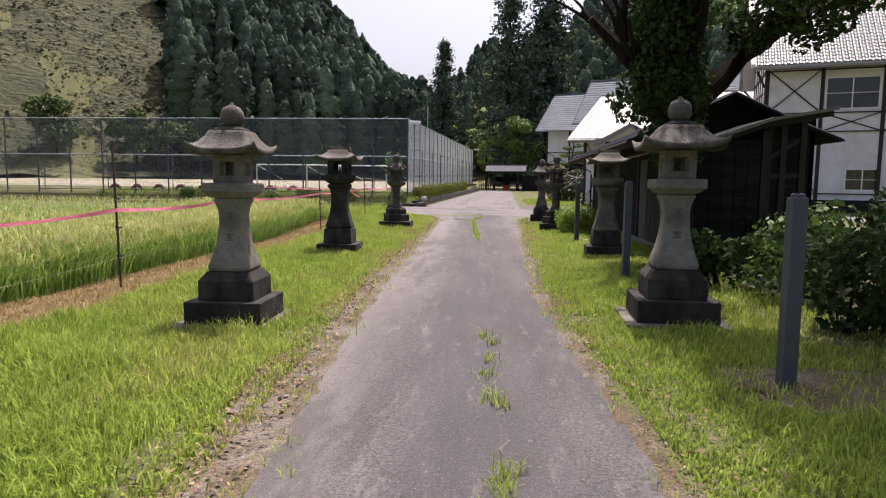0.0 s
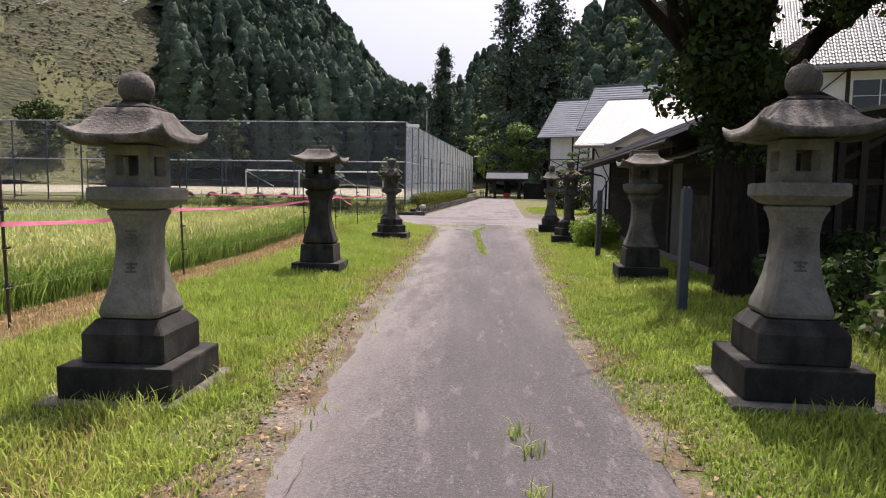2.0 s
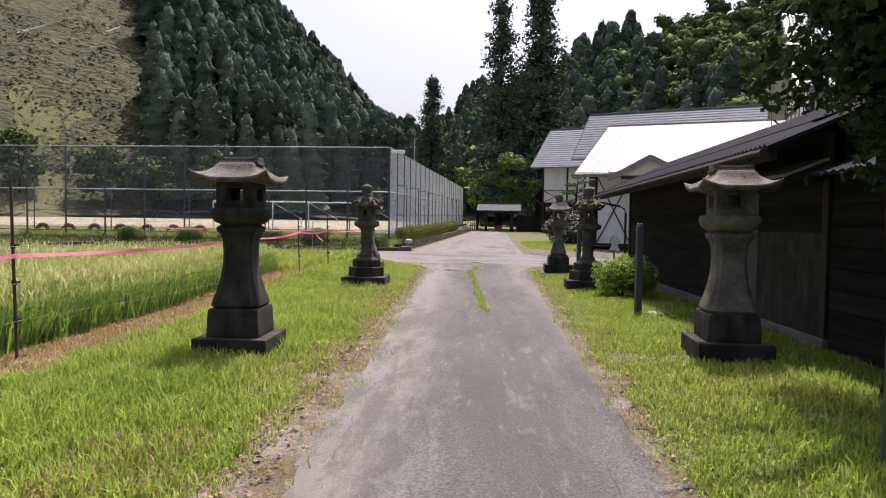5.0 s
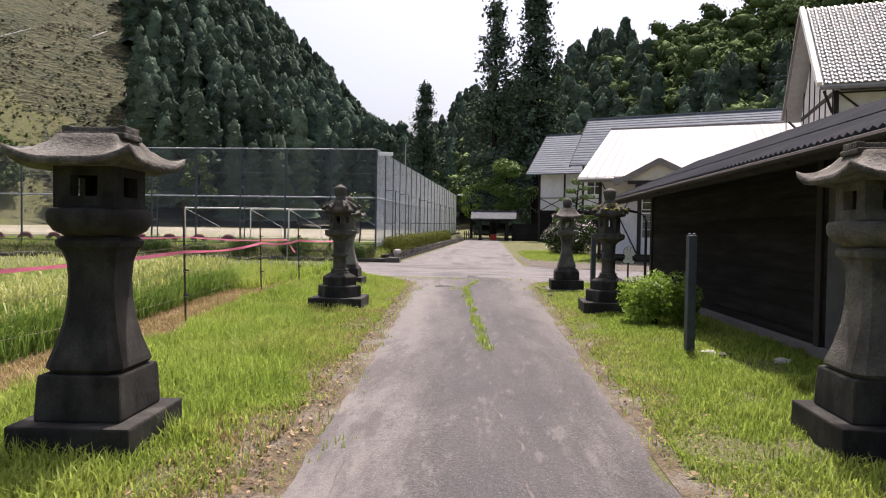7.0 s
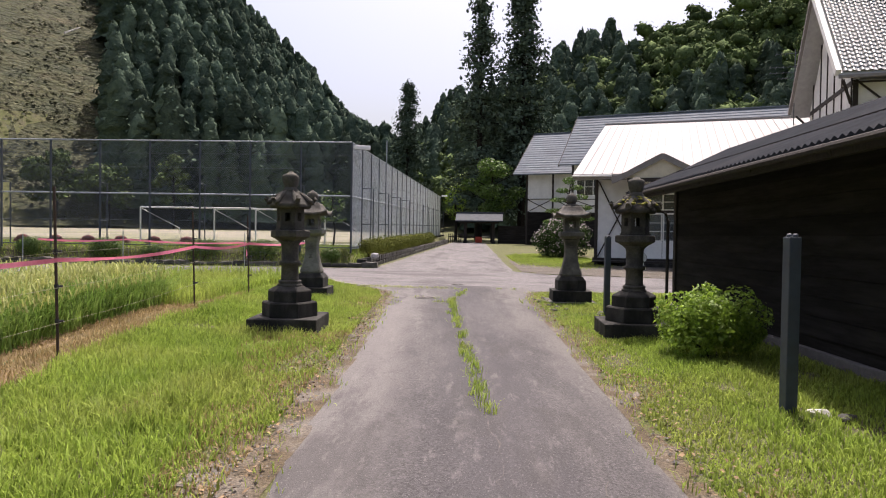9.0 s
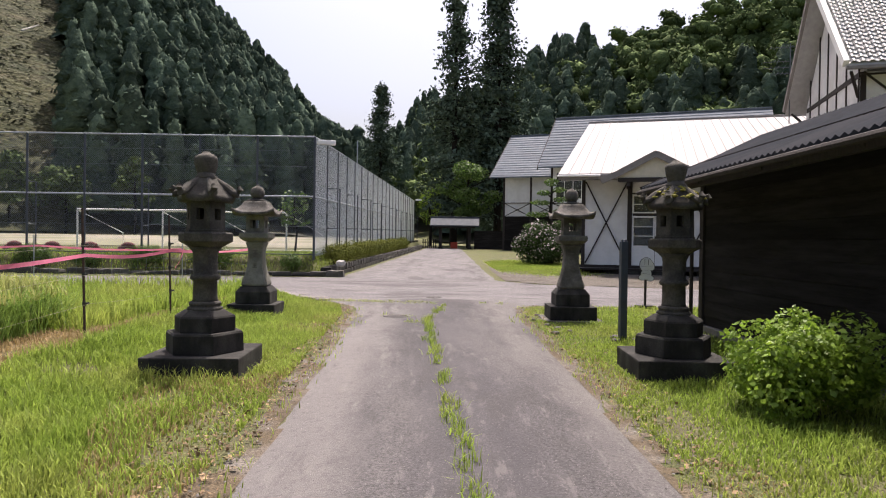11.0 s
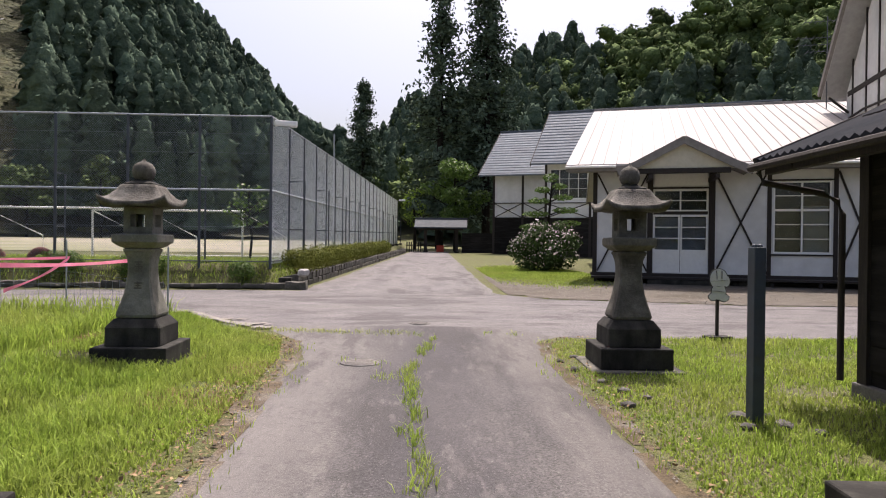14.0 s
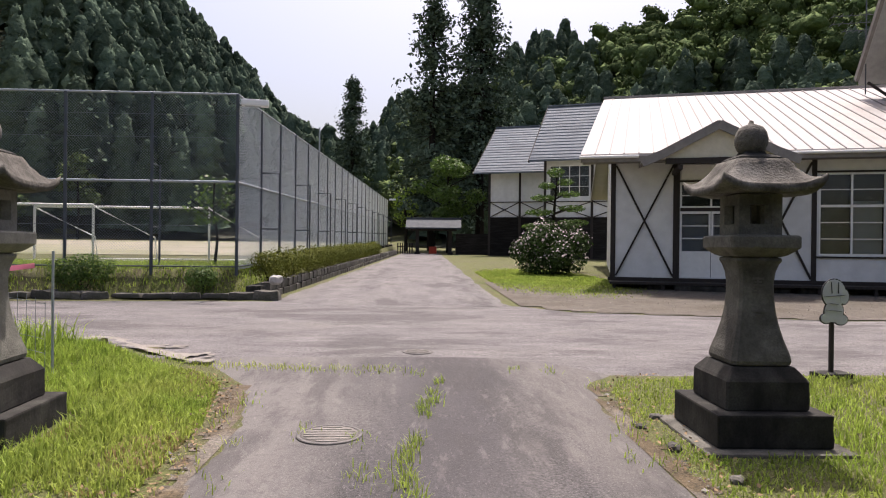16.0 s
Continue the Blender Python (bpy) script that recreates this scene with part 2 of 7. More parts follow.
SHEDWOOD = material("black charred boards", [(0.008, 0.007, 0.0068), (0.019, 0.0168, 0.0155)], scale=5, rough=0.95, bump=0.5, stretch=(0.7, 0.7, 7), bump_scale=30, rand=0.3, blotch=(0.04, 0.037, 0.036), blotch_scale=1.1, blotch_amount=0.45, spec=0.15)
WHITEROOF = material("pale sheet metal roof", [(0.33, 0.315, 0.31), (0.39, 0.375, 0.37)], scale=1.5, rough=0.65, bump=0.15, bump_scale=12, blotch=(0.36, 0.315, 0.29), blotch_scale=0.4, blotch_amount=0.5, spec=0.2)
SEAM = material("roof seam metal", [(0.17, 0.16, 0.155), (0.24, 0.225, 0.22)], scale=6, rough=0.6, bump=0.1)
GREYROOF = material("blue grey sheet roof", [(0.10, 0.12, 0.145), (0.135, 0.155, 0.18)], scale=2.5, rough=0.7, bump=0.2, rand=0.12, blotch=(0.085, 0.10, 0.12), blotch_scale=0.7, spec=0.2)
GATEROOF = material("weathered slate grey roof", [(0.035, 0.042, 0.052), (0.06, 0.068, 0.08)], scale=2.5, rough=0.7, bump=0.2, spec=0.2)
TILEPALE = material("pale glazed roof tile", [(0.32, 0.32, 0.315), (0.42, 0.42, 0.41)], scale=4, rough=0.45, bump=0.1, rand=0.12)
SHEDROOF = material("dark grey corrugated roof", [(0.010, 0.0125, 0.018), (0.019, 0.023, 0.031)], scale=4, rough=0.85, bump=0.2, blotch=(0.03, 0.031, 0.036), blotch_scale=0.8, spec=0.08)
FASCIA = material("weathered grey fascia", [(0.17, 0.155, 0.145), (0.24, 0.225, 0.21)], scale=5, rough=0.8, bump=0.3)
CREAM = material("cream board", [(0.50, 0.46, 0.36), (0.6, 0.55, 0.44)], scale=5, rough=0.9, bump=0.1)
GLASS = glassy("window glass", (0.75, 0.8, 0.82))
CURTAIN = material("pale curtain", [(0.28, 0.30, 0.33), (0.42, 0.43, 0.45)], scale=3, stretch=(14, 14, 0.4), rough=0.9, bump=0.3, through_light=0.3)
# dark colour that stands in for the dimness inside openings
ROOMDARK = material("dark tone for unlit interior", [(0.05, 0.05, 0.055), (0.09, 0.09, 0.09)], scale=2, rough=0.9, bump=0)
FRAMEWHITE = material("white window frame", [(0.66, 0.66, 0.64), (0.74, 0.74, 0.72)], scale=8, rough=0.6, bump=0.05)
TAPE = material("pink tape", [(0.75, 0.26, 0.40), (0.85, 0.36, 0.5)], scale=10, rough=0.5, bump=0.1, through_light=0.4)
CORD = material("pale cord", [(0.28, 0.26, 0.18), (0.38, 0.35, 0.26)], scale=30, bump=0)
RUST = material("rusty dark pole", [(0.035, 0.025, 0.02), (0.08, 0.045, 0.035)], scale=20, rough=0.8, bump=0.3)
TYRE_RED = material("faded maroon painted tyre", [(0.11, 0.035, 0.035), (0.17, 0.06, 0.055)], scale=10, rough=0.8, bump=0.3)
TYRE_BLACK = material("black rubber", [(0.02, 0.02, 0.02), (0.045, 0.045, 0.045)], scale=10, rough=0.8, bump=0.3)
HEDGE = material("clipped azalea leaves", [(0.05, 0.07, 0.012), (0.165, 0.172, 0.03)], scale=3, rough=0.7, bump=0, rand=0.45, through_light=0.2, spec=0.1)
LEAFLIME = material("bright lime leaves", [(0.14, 0.24, 0.025), (0.24, 0.34, 0.05)], scale=3, rough=0.5, bump=0, rand=0.3, through_light=0.45)
LEAFDARK = material("dark broad leaves", [(0.02, 0.042, 0.013), (0.045, 0.075, 0.02)], scale=3, rough=0.65, bump=0, rand=0.45, through_light=0.25, spec=0.12)
LEAFGREEN = material("green broad leaves", [(0.05, 0.10, 0.018), (0.10, 0.17, 0.03)], scale=2, rough=0.55, bump=0, rand=0.4, through_light=0.35)
PETAL = material("pale pink blossoms", [(0.60, 0.46, 0.52), (0.75, 0.66, 0.68)], scale=10, rough=0.7, bump=0, rand=0.15, through_light=0.3)
# both tree colours are lightened, the cedar bluer, to include distance haze
CEDAR = material("hazed cedar foliage", [(0.047, 0.072, 0.052), (0.097, 0.132, 0.09)], scale=1.1, rough=0.95, bump=0.9, bump_scale=1.6, rand=0.4, spec=0.03, depth=0.5)
WOODS = material("hazed broadleaf woods", [(0.052, 0.082, 0.034), (0.115, 0.15, 0.058)], scale=1.0, rough=0.95, bump=0.9, bump_scale=1.6, rand=0.5, spec=0.03, depth=0.5)
BARK = material("dark bark", [(0.011, 0.009, 0.008), (0.03, 0.025, 0.021)], scale=6, stretch=(3, 3, 0.6), rough=0.95, bump=0.9, bump_scale=12, depth=0.03, spec=0.08)
CLEARED = material("cleared hillside scrub", [(0.026, 0.032, 0.0105), (0.045, 0.048, 0.0165), (0.058, 0.052, 0.025)], scale=0.14, rough=0.95, bump=1.0, bump_scale=0.6, stretch=(1, 1, 2.5), blotch=(0.022, 0.03, 0.011), blotch_scale=0.12, blotch_amount=0.8, depth=0.8, grain=0.45, grain_scale=0.9)
IRON = material("cast iron cover", [(0.12, 0.11, 0.10), (0.2, 0.185, 0.17)], scale=20, rough=0.7, metal=0.3, bump=0.6, bump_scale=60)
SIGNGREY = material("grey printed board", [(0.42, 0.43, 0.45), (0.5, 0.51, 0.53)], scale=8, rough=0.6, bump=0)
SIGNDARK = material("black printed outline", [(0.02, 0.02, 0.022), (0.03, 0.03, 0.03)], scale=8, rough=0.6, bump=0)
LAMPWHITE = material("lamp housing white", [(0.72, 0.72, 0.72), (0.8, 0.8, 0.8)], scale=8, rough=0.35, bump=0)
VERMILION = material("vermilion paint", [(0.45, 0.05, 0.03), (0.55, 0.08, 0.04)], scale=8, rough=0.6, bump=0)

# ---- building helpers ----
def part(name, bm, mat, parent=None, label="", m=None):
    """Links a bmesh as one mesh object, under a thing or part."""
    me = bpy.data.meshes.new(name)
    bm.to_mesh(me)
    bm.free()
    if mat:
        me.materials.append(mat)
    ob = new(name, me)
    if parent:
        ob.parent = parent
    if m is not None:
        ob.matrix_basis = m
    if label:
        ob["label"] = label
    return ob


def thing(name, label, category, group="", m=None, kind=""):
    ob = tagged(new(name), label, category, group, kind)
    if m is not None:
        ob.matrix_basis = m
    return ob


def raw(name, verts, faces, mat, parent=None, smooth=False):
    me = bpy.data.meshes.new(name)
    me.from_pydata(verts, [], faces)
    if smooth:
        me.polygons.foreach_set("use_smooth", [True] * len(faces))
    me.materials.append(mat)
    ob = new(name, me)
    if parent:
        ob.parent = parent
    return ob


def box(bm, x0, x1, y0, y1, z0, z1, bevel=0.0):
    r = bmesh.ops.create_cube(bm, size=1, matrix=Matrix.Translation(((x0 + x1) / 2, (y0 + y1) / 2, (z0 + z1) / 2)) @ Matrix.Diagonal((x1 - x0, y1 - y0, z1 - z0, 1)))
    if bevel:
        es = list({e for v in r["verts"] for e in v.link_edges})
        bmesh.ops.bevel(bm, geom=es, offset=bevel, segments=2, affect="EDGES", profile=0.6)
    return r["verts"]


def boxm(*a, **k):
    bm = bmesh.new()
    box(bm, *a, **k)
    return bm


def beam(bm, a, b, w, d=None):
    """A straight bar of section w x d from a to b."""
    a, b = Vector(a), Vector(b)
    m = Matrix.Translation((a + b) / 2) @ (b - a).to_track_quat("Z", "Y").to_matrix().to_4x4() @ Matrix.Diagonal((w, d or w, (b - a).length, 1))
    bmesh.ops.create_cube(bm, size=1, matrix=m)


def tube(bm, pts, radii, n=8, cap=True):
    """A tapered tube along points."""
    rings = []
    for k, p in enumerate(pts):
        p = Vector(p)
        d = (Vector(pts[min(k + 1, len(pts) - 1)]) - Vector(pts[max(k - 1, 0)])).normalized()
        s = d.orthogonal().normalized() if abs(d.z) < 0.99 else Vector((1, 0, 0))
        s = (s - d * s.dot(d)).normalized()
        t = d.cross(s)
        r = radii[k] if hasattr(radii, "__len__") else radii
        rings.append([bm.verts.new(p + (s * math.cos(2 * math.pi * i / n) + t * math.sin(2 * math.pi * i / n)) * r) for i in range(n)])
    for a, b in zip(rings, rings[1:]):
        for i in range(n):
            bm.faces.new((a[i], a[(i + 1) % n], b[(i + 1) % n], b[i]))
    if cap:
        bm.faces.new(rings[0][::-1])
        bm.faces.new(rings[-1])


def lathe(bm, prof, n=24, turn=0.0, square=0.0, wobble=0.0, smooth=True):
    """A stack of rings (radius, z). square: 0 round, 1 a true n-gon of flat sides is had with a small n."""
    rings = []
    for r, z in prof:
        rings.append([bm.verts.new(((r + wobble * noise.noise((i * 0.9, z * 6, r * 5))) * math.cos(turn + 2 * math.pi * i / n), (r + wobble * noise.noise((i * 0.9, z * 6, r * 5 + 9))) * math.sin(turn + 2 * math.pi * i / n), z)) for i in range(n)])
    for a, b in zip(rings, rings[1:]):
        for i in range(n):
            f = bm.faces.new((a[i], a[(i + 1) % n], b[(i + 1) % n], b[i]))
            f.smooth = smooth
    bm.faces.new(rings[0][::-1])
    bm.faces.new(rings[-1])


def lathem(*a, **k):
    bm = bmesh.new()
    lathe(bm, *a, **k)
    return bm


def ramp(x, a, b):
    t = min(1.0, max(0.0, (x - a) / (b - a)))
    return t * t * (3 - 2 * t)


def interp(x, table):
    return float(np.interp(x, [p[0] for p in table], [p[1] for p in table]))


# ---- lie of the land ----
ROAD_L = [(-30, -1.2), (3, -1.33), (5.2, -1.5), (9.6, -1.85), (16, -2.1), (21, -2.35), (28, -2.72), (29.5, -3.0), (30.6, -3.8), (31.3, -5.4)]
ROAD_R = [(-30, 1.0), (3.3, 0.98), (5.5, 0.83), (8, 0.62), (17, 0.72), (23, 0.85), (28, 0.92), (29.4, 1.05), (30.0, 1.5)]
LANE_L = [(38.8, -4.75), (45, -4.4), (60, -3.55), (80, -2.45), (84, -2.4)]
LANE_R = [(36.6, 1.9), (38, 1.45), (44, 1.4), (66, 1.5), (84, 1.6)]
FENCE_X, FENCE_Y, FENCE_END = -5.7, 39.4, 89.0
RIDGE = [(-180, 0.10), (-110, 0.2), (-60, 0.52), (-38, 0.50), (-25, 0.38), (-20.9, 0.29), (-17.3, 0.228), (-14.5, 0.19), (-9.7, 0.10), (-8, 0.095), (-5, 0.10), (-2, 0.15), (2, 0.17), (8, 0.20), (12, 0.225), (19, 0.26), (27, 0.285), (40, 0.28), (60, 0.25), (110, 0.12), (180, 0.10)]
FOOT = [(-180, 150), (-60, 105), (-38, 120), (-20, 118), (-8, 135), (0, 125), (8, 112), (15, 100), (40, 85), (90, 110), (180, 150)]
CREST = [(-180, 300), (-60, 260), (-20, 270), (-8, 330), (0, 240), (8, 190), (20, 175), (60, 180), (180, 300)]


def fence_x(y):
    return FENCE_X + 0.038 * (y - FENCE_Y)


def land(x, y):
    z = 0.016 * min(max(0.0, y - 28.0), 80.0)
    if y > 38.9 and x < fence_x(y) + 0.9:                 # raised court and its bank
        z += 0.72 * ramp(y, 38.9, 39.5) * (1 - ramp(x, fence_x(y) - 0.3, fence_x(y) + 0.55))
    if y < 31.5 and x < -4.2:
        z += 0.18 * ramp(y, 17, 24) * ramp(-x, 4.2, 5.4)
    if 0 < y < 13 and x < -1.9:                           # the verge dips beside the lane
        z -= 0.09 * ramp(-x, 1.9, 2.5) * (1 - ramp(-x, 4.2, 5.4)) * (1 - ramp(y, 9, 12.5)) * ramp(y, 0, 3)
    if y < 30.5 and x < -5.6:
        z -= 0.12 * ramp(-x, 5.6, 6.2)
    psi, r = math.degrees(math.atan2(x, y - 11)), math.hypot(x, y - 11)
    f, c = interp(psi, FOOT), interp(psi, CREST)
    if r > f:
        z += c * interp(psi, RIDGE) * min(1.15, (r - f) / (c - f)) + 2.5 * noise.noise((x * 0.02, y * 0.02, 0)) * ramp(r, f, f + 40)
    return z


def sheet(name, xs, ys, mat, lift=0.0, inside=None, label="", parent=None):
    """A sheet laid over the land on a grid of lines."""
    vs, index, faces = [], {}, []
    for j, y in enumerate(ys):
        for i, x in enumerate(xs):
            index[i, j] = len(vs)
            vs.append((x, y, land(x, y) + lift))
    for j in range(len(ys) - 1):
        for i in range(len(xs) - 1):
            if inside is None or inside((xs[i] + xs[i + 1]) / 2, (ys[j] + ys[j + 1]) / 2):
                faces.append((index[i, j], index[i + 1, j], index[i + 1, j + 1], index[i, j + 1]))
    ob = raw(name, vs, faces, mat, parent, smooth=True)
    return tagged(ob, label, "", "", "structure")


def ribbon(name, left, right, ys, mat, lift, label, cols=8):
    """A strip of paving between two edges, laid over the land, with a shallow camber."""
    vs, faces = [], []
    for y in ys:
        a = interp(y, left) + 0.09 * noise.noise((y * 1.3, 1, 0)) + 0.05 * noise.noise((y * 4.7, 1, 2))
        b = interp(y, right) + 0.09 * noise.noise((y * 1.3, 5, 0)) + 0.05 * noise.noise((y * 4.7, 5, 2))
        for c in range(cols + 1):
            f = c / cols
            x = a + (b - a) * f
            edge = 1 - abs(2 * f - 1) ** 6
            vs.append((x, y, land(x, y) + lift * edge - 0.01 * (1 - edge) + 0.006 * noise.noise((x, y, 3))))
    for j in range(len(ys) - 1):
        for c in range(cols):
            k = j * (cols + 1) + c
            faces.append((k, k + 1, k + cols + 2, k + cols + 1))
    return tagged(raw(name, vs, faces, mat, None, True), label, "", "", "structure")


def steps(a, b, s):
    return list(np.arange(a, b + 1e-6, s))


GX = [-900, -600, -450] + steps(-360, -66, 14) + steps(-60, -16, 4) + steps(-14, -8, 1) + steps(-7.5, 6.5, 0.5) + steps(7, 20, 1.5) + steps(24, 60, 6) + steps(70, 360, 14) + [450, 600, 900]
GY = [-400, -200, -100, -50, -25] + steps(-12, 0, 3) + steps(1, 36, 1) + steps(36.5, 41, 0.25) + steps(42, 60, 2) + steps(64, 120, 4) + steps(130, 420, 14) + [500, 700, 1000]
GX = [float(v) for v in GX]
GY = [float(v) for v in GY]
sheet("ground", GX, GY, GROUND, 0, None, "grassy valley floor of soil and short turf")

# ---- roads ----
ribbon("road", ROAD_L, ROAD_R, steps(-30, 0, 2) + steps(0.5, 31, 0.125), ASPHALT, 0.03, "worn grey asphalt lane with pale patches")
ribbon("lane", LANE_L, LANE_R, steps(37.4, 84, 1), ASPHALT_LANE, 0.03, "grey asphalt lane leading up to the gate")


def cross_near(x):
    return interp(x, [(-60, 24.5), (-20, 28.2), (-9, 31.0), (-5, 31.2), (-3.6, 30.4), (0, 29.9), (2, 29.8), (8, 30.0), (40, 33)])


def cross_far(x):
    return interp(x, [(-60, 33), (-20, 37.2), (-9, 38.5), (-4.8, 38.6), (-2, 38.4), (1.6, 37.8), (2.4, 36.7), (8, 35.3), (40, 33 + 5)])


def crossroad():
    xs = steps(-60, -12, 4) + steps(-10, 10, 0.5) + steps(14, 40, 4)
    vs, faces, n = [], [], 12
    for x in xs:
        a, b = cross_near(x) + 0.08 * noise.noise((x * 1.3, 0, 0)), cross_far(x) + 0.08 * noise.noise((x * 1.3, 7, 0))
        for c in range(n + 1):
            y = a + (b - a) * c / n
            e = 1 - abs(2 * c / n - 1) ** 8
            vs.append((x, y, land(x, y) + 0.036 * e - 0.012 * (1 - e)))
    for j in range(len(xs) - 1):
        for c in range(n):
            k = j * (n + 1) + c
            faces.append((k, k + n + 1, k + n + 2, k + 1))
    tagged(raw("crossroad", vs, faces, ASPHALT_CROSS, None, True), "grey asphalt crossing road with worn surface", "", "", "structure")


crossroad()
sheet("gravel_yard", steps(1.5, 20, 0.5), steps(35.0, 46, 0.25), GRAVEL, 0.02, lambda x, y: y > cross_far(x) - 0.12 and y < 44.5 - 0.3 * (x - 5) and x > 1.7, "brown gravel yard before the hall")
sheet("court_ground", steps(-90, -6.5, 2.5), steps(50, 100, 2.5), COURT, 0.03, lambda x, y: x < fence_x(y) - 0.6, "pale sandy sports ground with thin grass")

# ---- stone lanterns ----
def shaft_square(bm, prof, corner=0.25):
    """A shaft of chamfered square section: prof of (half width, z)."""
    rings = []
    for h, z in prof:
        c = h * corner
        rings.append([bm.verts.new((x, y, z)) for x, y in ((h, -h + c), (h, h - c), (h - c, h), (-h + c, h), (-h, h - c), (-h, -h + c), (-h + c, -h), (h - c, -h))])
    for a, b in zip(rings, rings[1:]):
        for i in range(8):
            bm.faces.new((a[i], a[(i + 1) % 8], b[(i + 1) % 8], b[i]))
    bm.faces.new(rings[0][::-1])
    bm.faces.new(rings[-1])


def block(w, d, z0, z1, top=0.0, seed=0):
    """A rough stone block with softened, chipped edges; top: how much its top edge slopes in."""
    bm = boxm(-w / 2, w / 2, -d / 2, d / 2, z0, z1, bevel=0.018)
    bmesh.ops.subdivide_edges(bm, edges=[e for e in bm.edges if e.calc_length() > 0.12], cuts=5, use_grid_fill=True)
    for v in bm.verts:
        k = noise.noise((v.co.x * 7 + seed, v.co.y * 7, v.co.z * 7)) * 0.010
        f = (v.co.z - z0) / (z1 - z0)
        v.co.x *= 1 - top * f * f + k
        v.co.y *= 1 - top * f * f + k
    for f in bm.faces:
        f.smooth = False
    return bm


def roof_shell(half, z_eave, z_top, top_half, lift, thick, n=28, sides=4, curl=2.2, turn=0.0, dip=1.0):
    """A concave roof with upturned corners: rings of a rounded polygon from the top out to the eave, and an underside."""
    bm = bmesh.new()
    rings = []
    levels = 9
    per = n * 2
    for k in range(levels + 1):
        f = k / levels
        ring = []
        for i in range(per):
            a = 2 * math.pi * i / per
            s = math.pi / sides
            q = (a % (2 * s)) - s
            poly = math.cos(s) / math.cos(q)                       # distance to the side of a polygon, 1 at the corners
            corner = ((poly - math.cos(s)) / (1 - math.cos(s))) if sides else 0
            r0, r1 = top_half / math.cos(s) * poly, half / math.cos(s) * poly
            r = r0 + (r1 - r0) * f
            z = z_eave + (z_top - z_eave) * (1 - f) ** (1.0 + 0.9 * dip) + lift * corner ** 2 * f ** curl
            j = 0.006 * noise.noise((math.cos(a) * 9, math.sin(a) * 9, f * 7))
            ring.append(bm.verts.new(((r + j) * math.cos(a + turn), (r + j) * math.sin(a + turn), z + j)))
        rings.append(ring)
    low = []
    for i, v in enumerate(rings[-1]):
        low.append(bm.verts.new((v.co.x * 0.985, v.co.y * 0.985, v.co.z - thick)))
    under = [bm.verts.new((v.co.x * 0.5, v.co.y * 0.5, z_eave - thick * 0.8)) for v in rings[-1]]
    rings += [low, under]
    for a, b in zip(rings, rings[1:]):
        for i in range(per):
            f = bm.faces.new((a[i], b[i], b[(i + 1) % per], a[(i + 1) % per]))
            f.smooth = True
    bm.faces.new(rings[0])
    bm.faces.new(rings[-1][::-1])
    bmesh.ops.recalc_face_normals(bm, faces=bm.faces[:])
    return bm


def ring_box(bm, n, radius, wall, z0, z1, gap, za, zb, turn):
    """A hollow prism of n sides in one piece, with an opening through each side."""
    quads = []
    def at(k, s, r, z):
        a, b = turn + 2 * math.pi * k / n, turn + 2 * math.pi * (k + 1) / n
        return (r * ((1 - s) * math.cos(a) + s * math.cos(b)), r * ((1 - s) * math.sin(a) + s * math.sin(b)), z)
    ss, zs = (0, gap, 1 - gap, 1), (z0, za, zb, z1)
    for k in range(n):
        for r, flip in ((radius, 1), (radius - wall, -1)):
            for i in range(3):
                for j in range(3):
                    if i != 1 or j != 1:
                        q = [at(k, ss[i], r, zs[j]), at(k, ss[i + 1], r, zs[j]), at(k, ss[i + 1], r, zs[j + 1]), at(k, ss[i], r, zs[j + 1])]
                        quads.append(q[::flip])
        o, w = radius, radius - wall
        quads += [[at(k, gap, o, za), at(k, gap, o, zb), at(k, gap, w, zb), at(k, gap, w, za)], [at(k, 1 - gap, o, za), at(k, 1 - gap, w, za), at(k, 1 - gap, w, zb), at(k, 1 - gap, o, zb)],
                  [at(k, gap, o, za), at(k, gap, w, za), at(k, 1 - gap, w, za), at(k, 1 - gap, o, za)], [at(k, gap, o, zb), at(k, 1 - gap, o, zb), at(k, 1 - gap, w, zb), at(k, gap, w, zb)]]
        for i in range(3):
            for z in (z0, z1):
                quads.append([at(k, ss[i], o, z), at(k, ss[i + 1], o, z), at(k, ss[i + 1], w, z), at(k, ss[i], w, z)])
    for q in quads:
        bm.faces.new([bm.verts.new(p) for p in q])
    bmesh.ops.remove_doubles(bm, verts=bm.verts[:], dist=0.0005)
    bmesh.ops.recalc_face_normals(bm, faces=bm.faces[:])


def fire_box(bm, half, z0, z1, hole=0.42):
    h = z1 - z0
    ring_box(bm, 4, half * 1.414, 0.08, z0, z1, 0.5 - hole * 0.62, z0 + h * 0.27, z1 - h * 0.25, math.pi / 4)


def glyph(bm, x, y, z, w, h, rows, side=False):
    """A carved character that cannot be read: a few plain bars, coloured as its shadow."""
    for k in range(rows):
        zz = z + h * (0.5 - (k + 0.5) / rows)
        ww = w * (0.9 if k % 2 == 0 else 0.55)
        box(bm, x - ww / 2, x + ww / 2, y - 0.004, y + 0.004, zz - h * 0.06, zz + h * 0.06)
    box(bm, x - w * 0.06, x + w * 0.06, y - 0.003, y + 0.003, z - h * 0.5, z + h * 0.5)


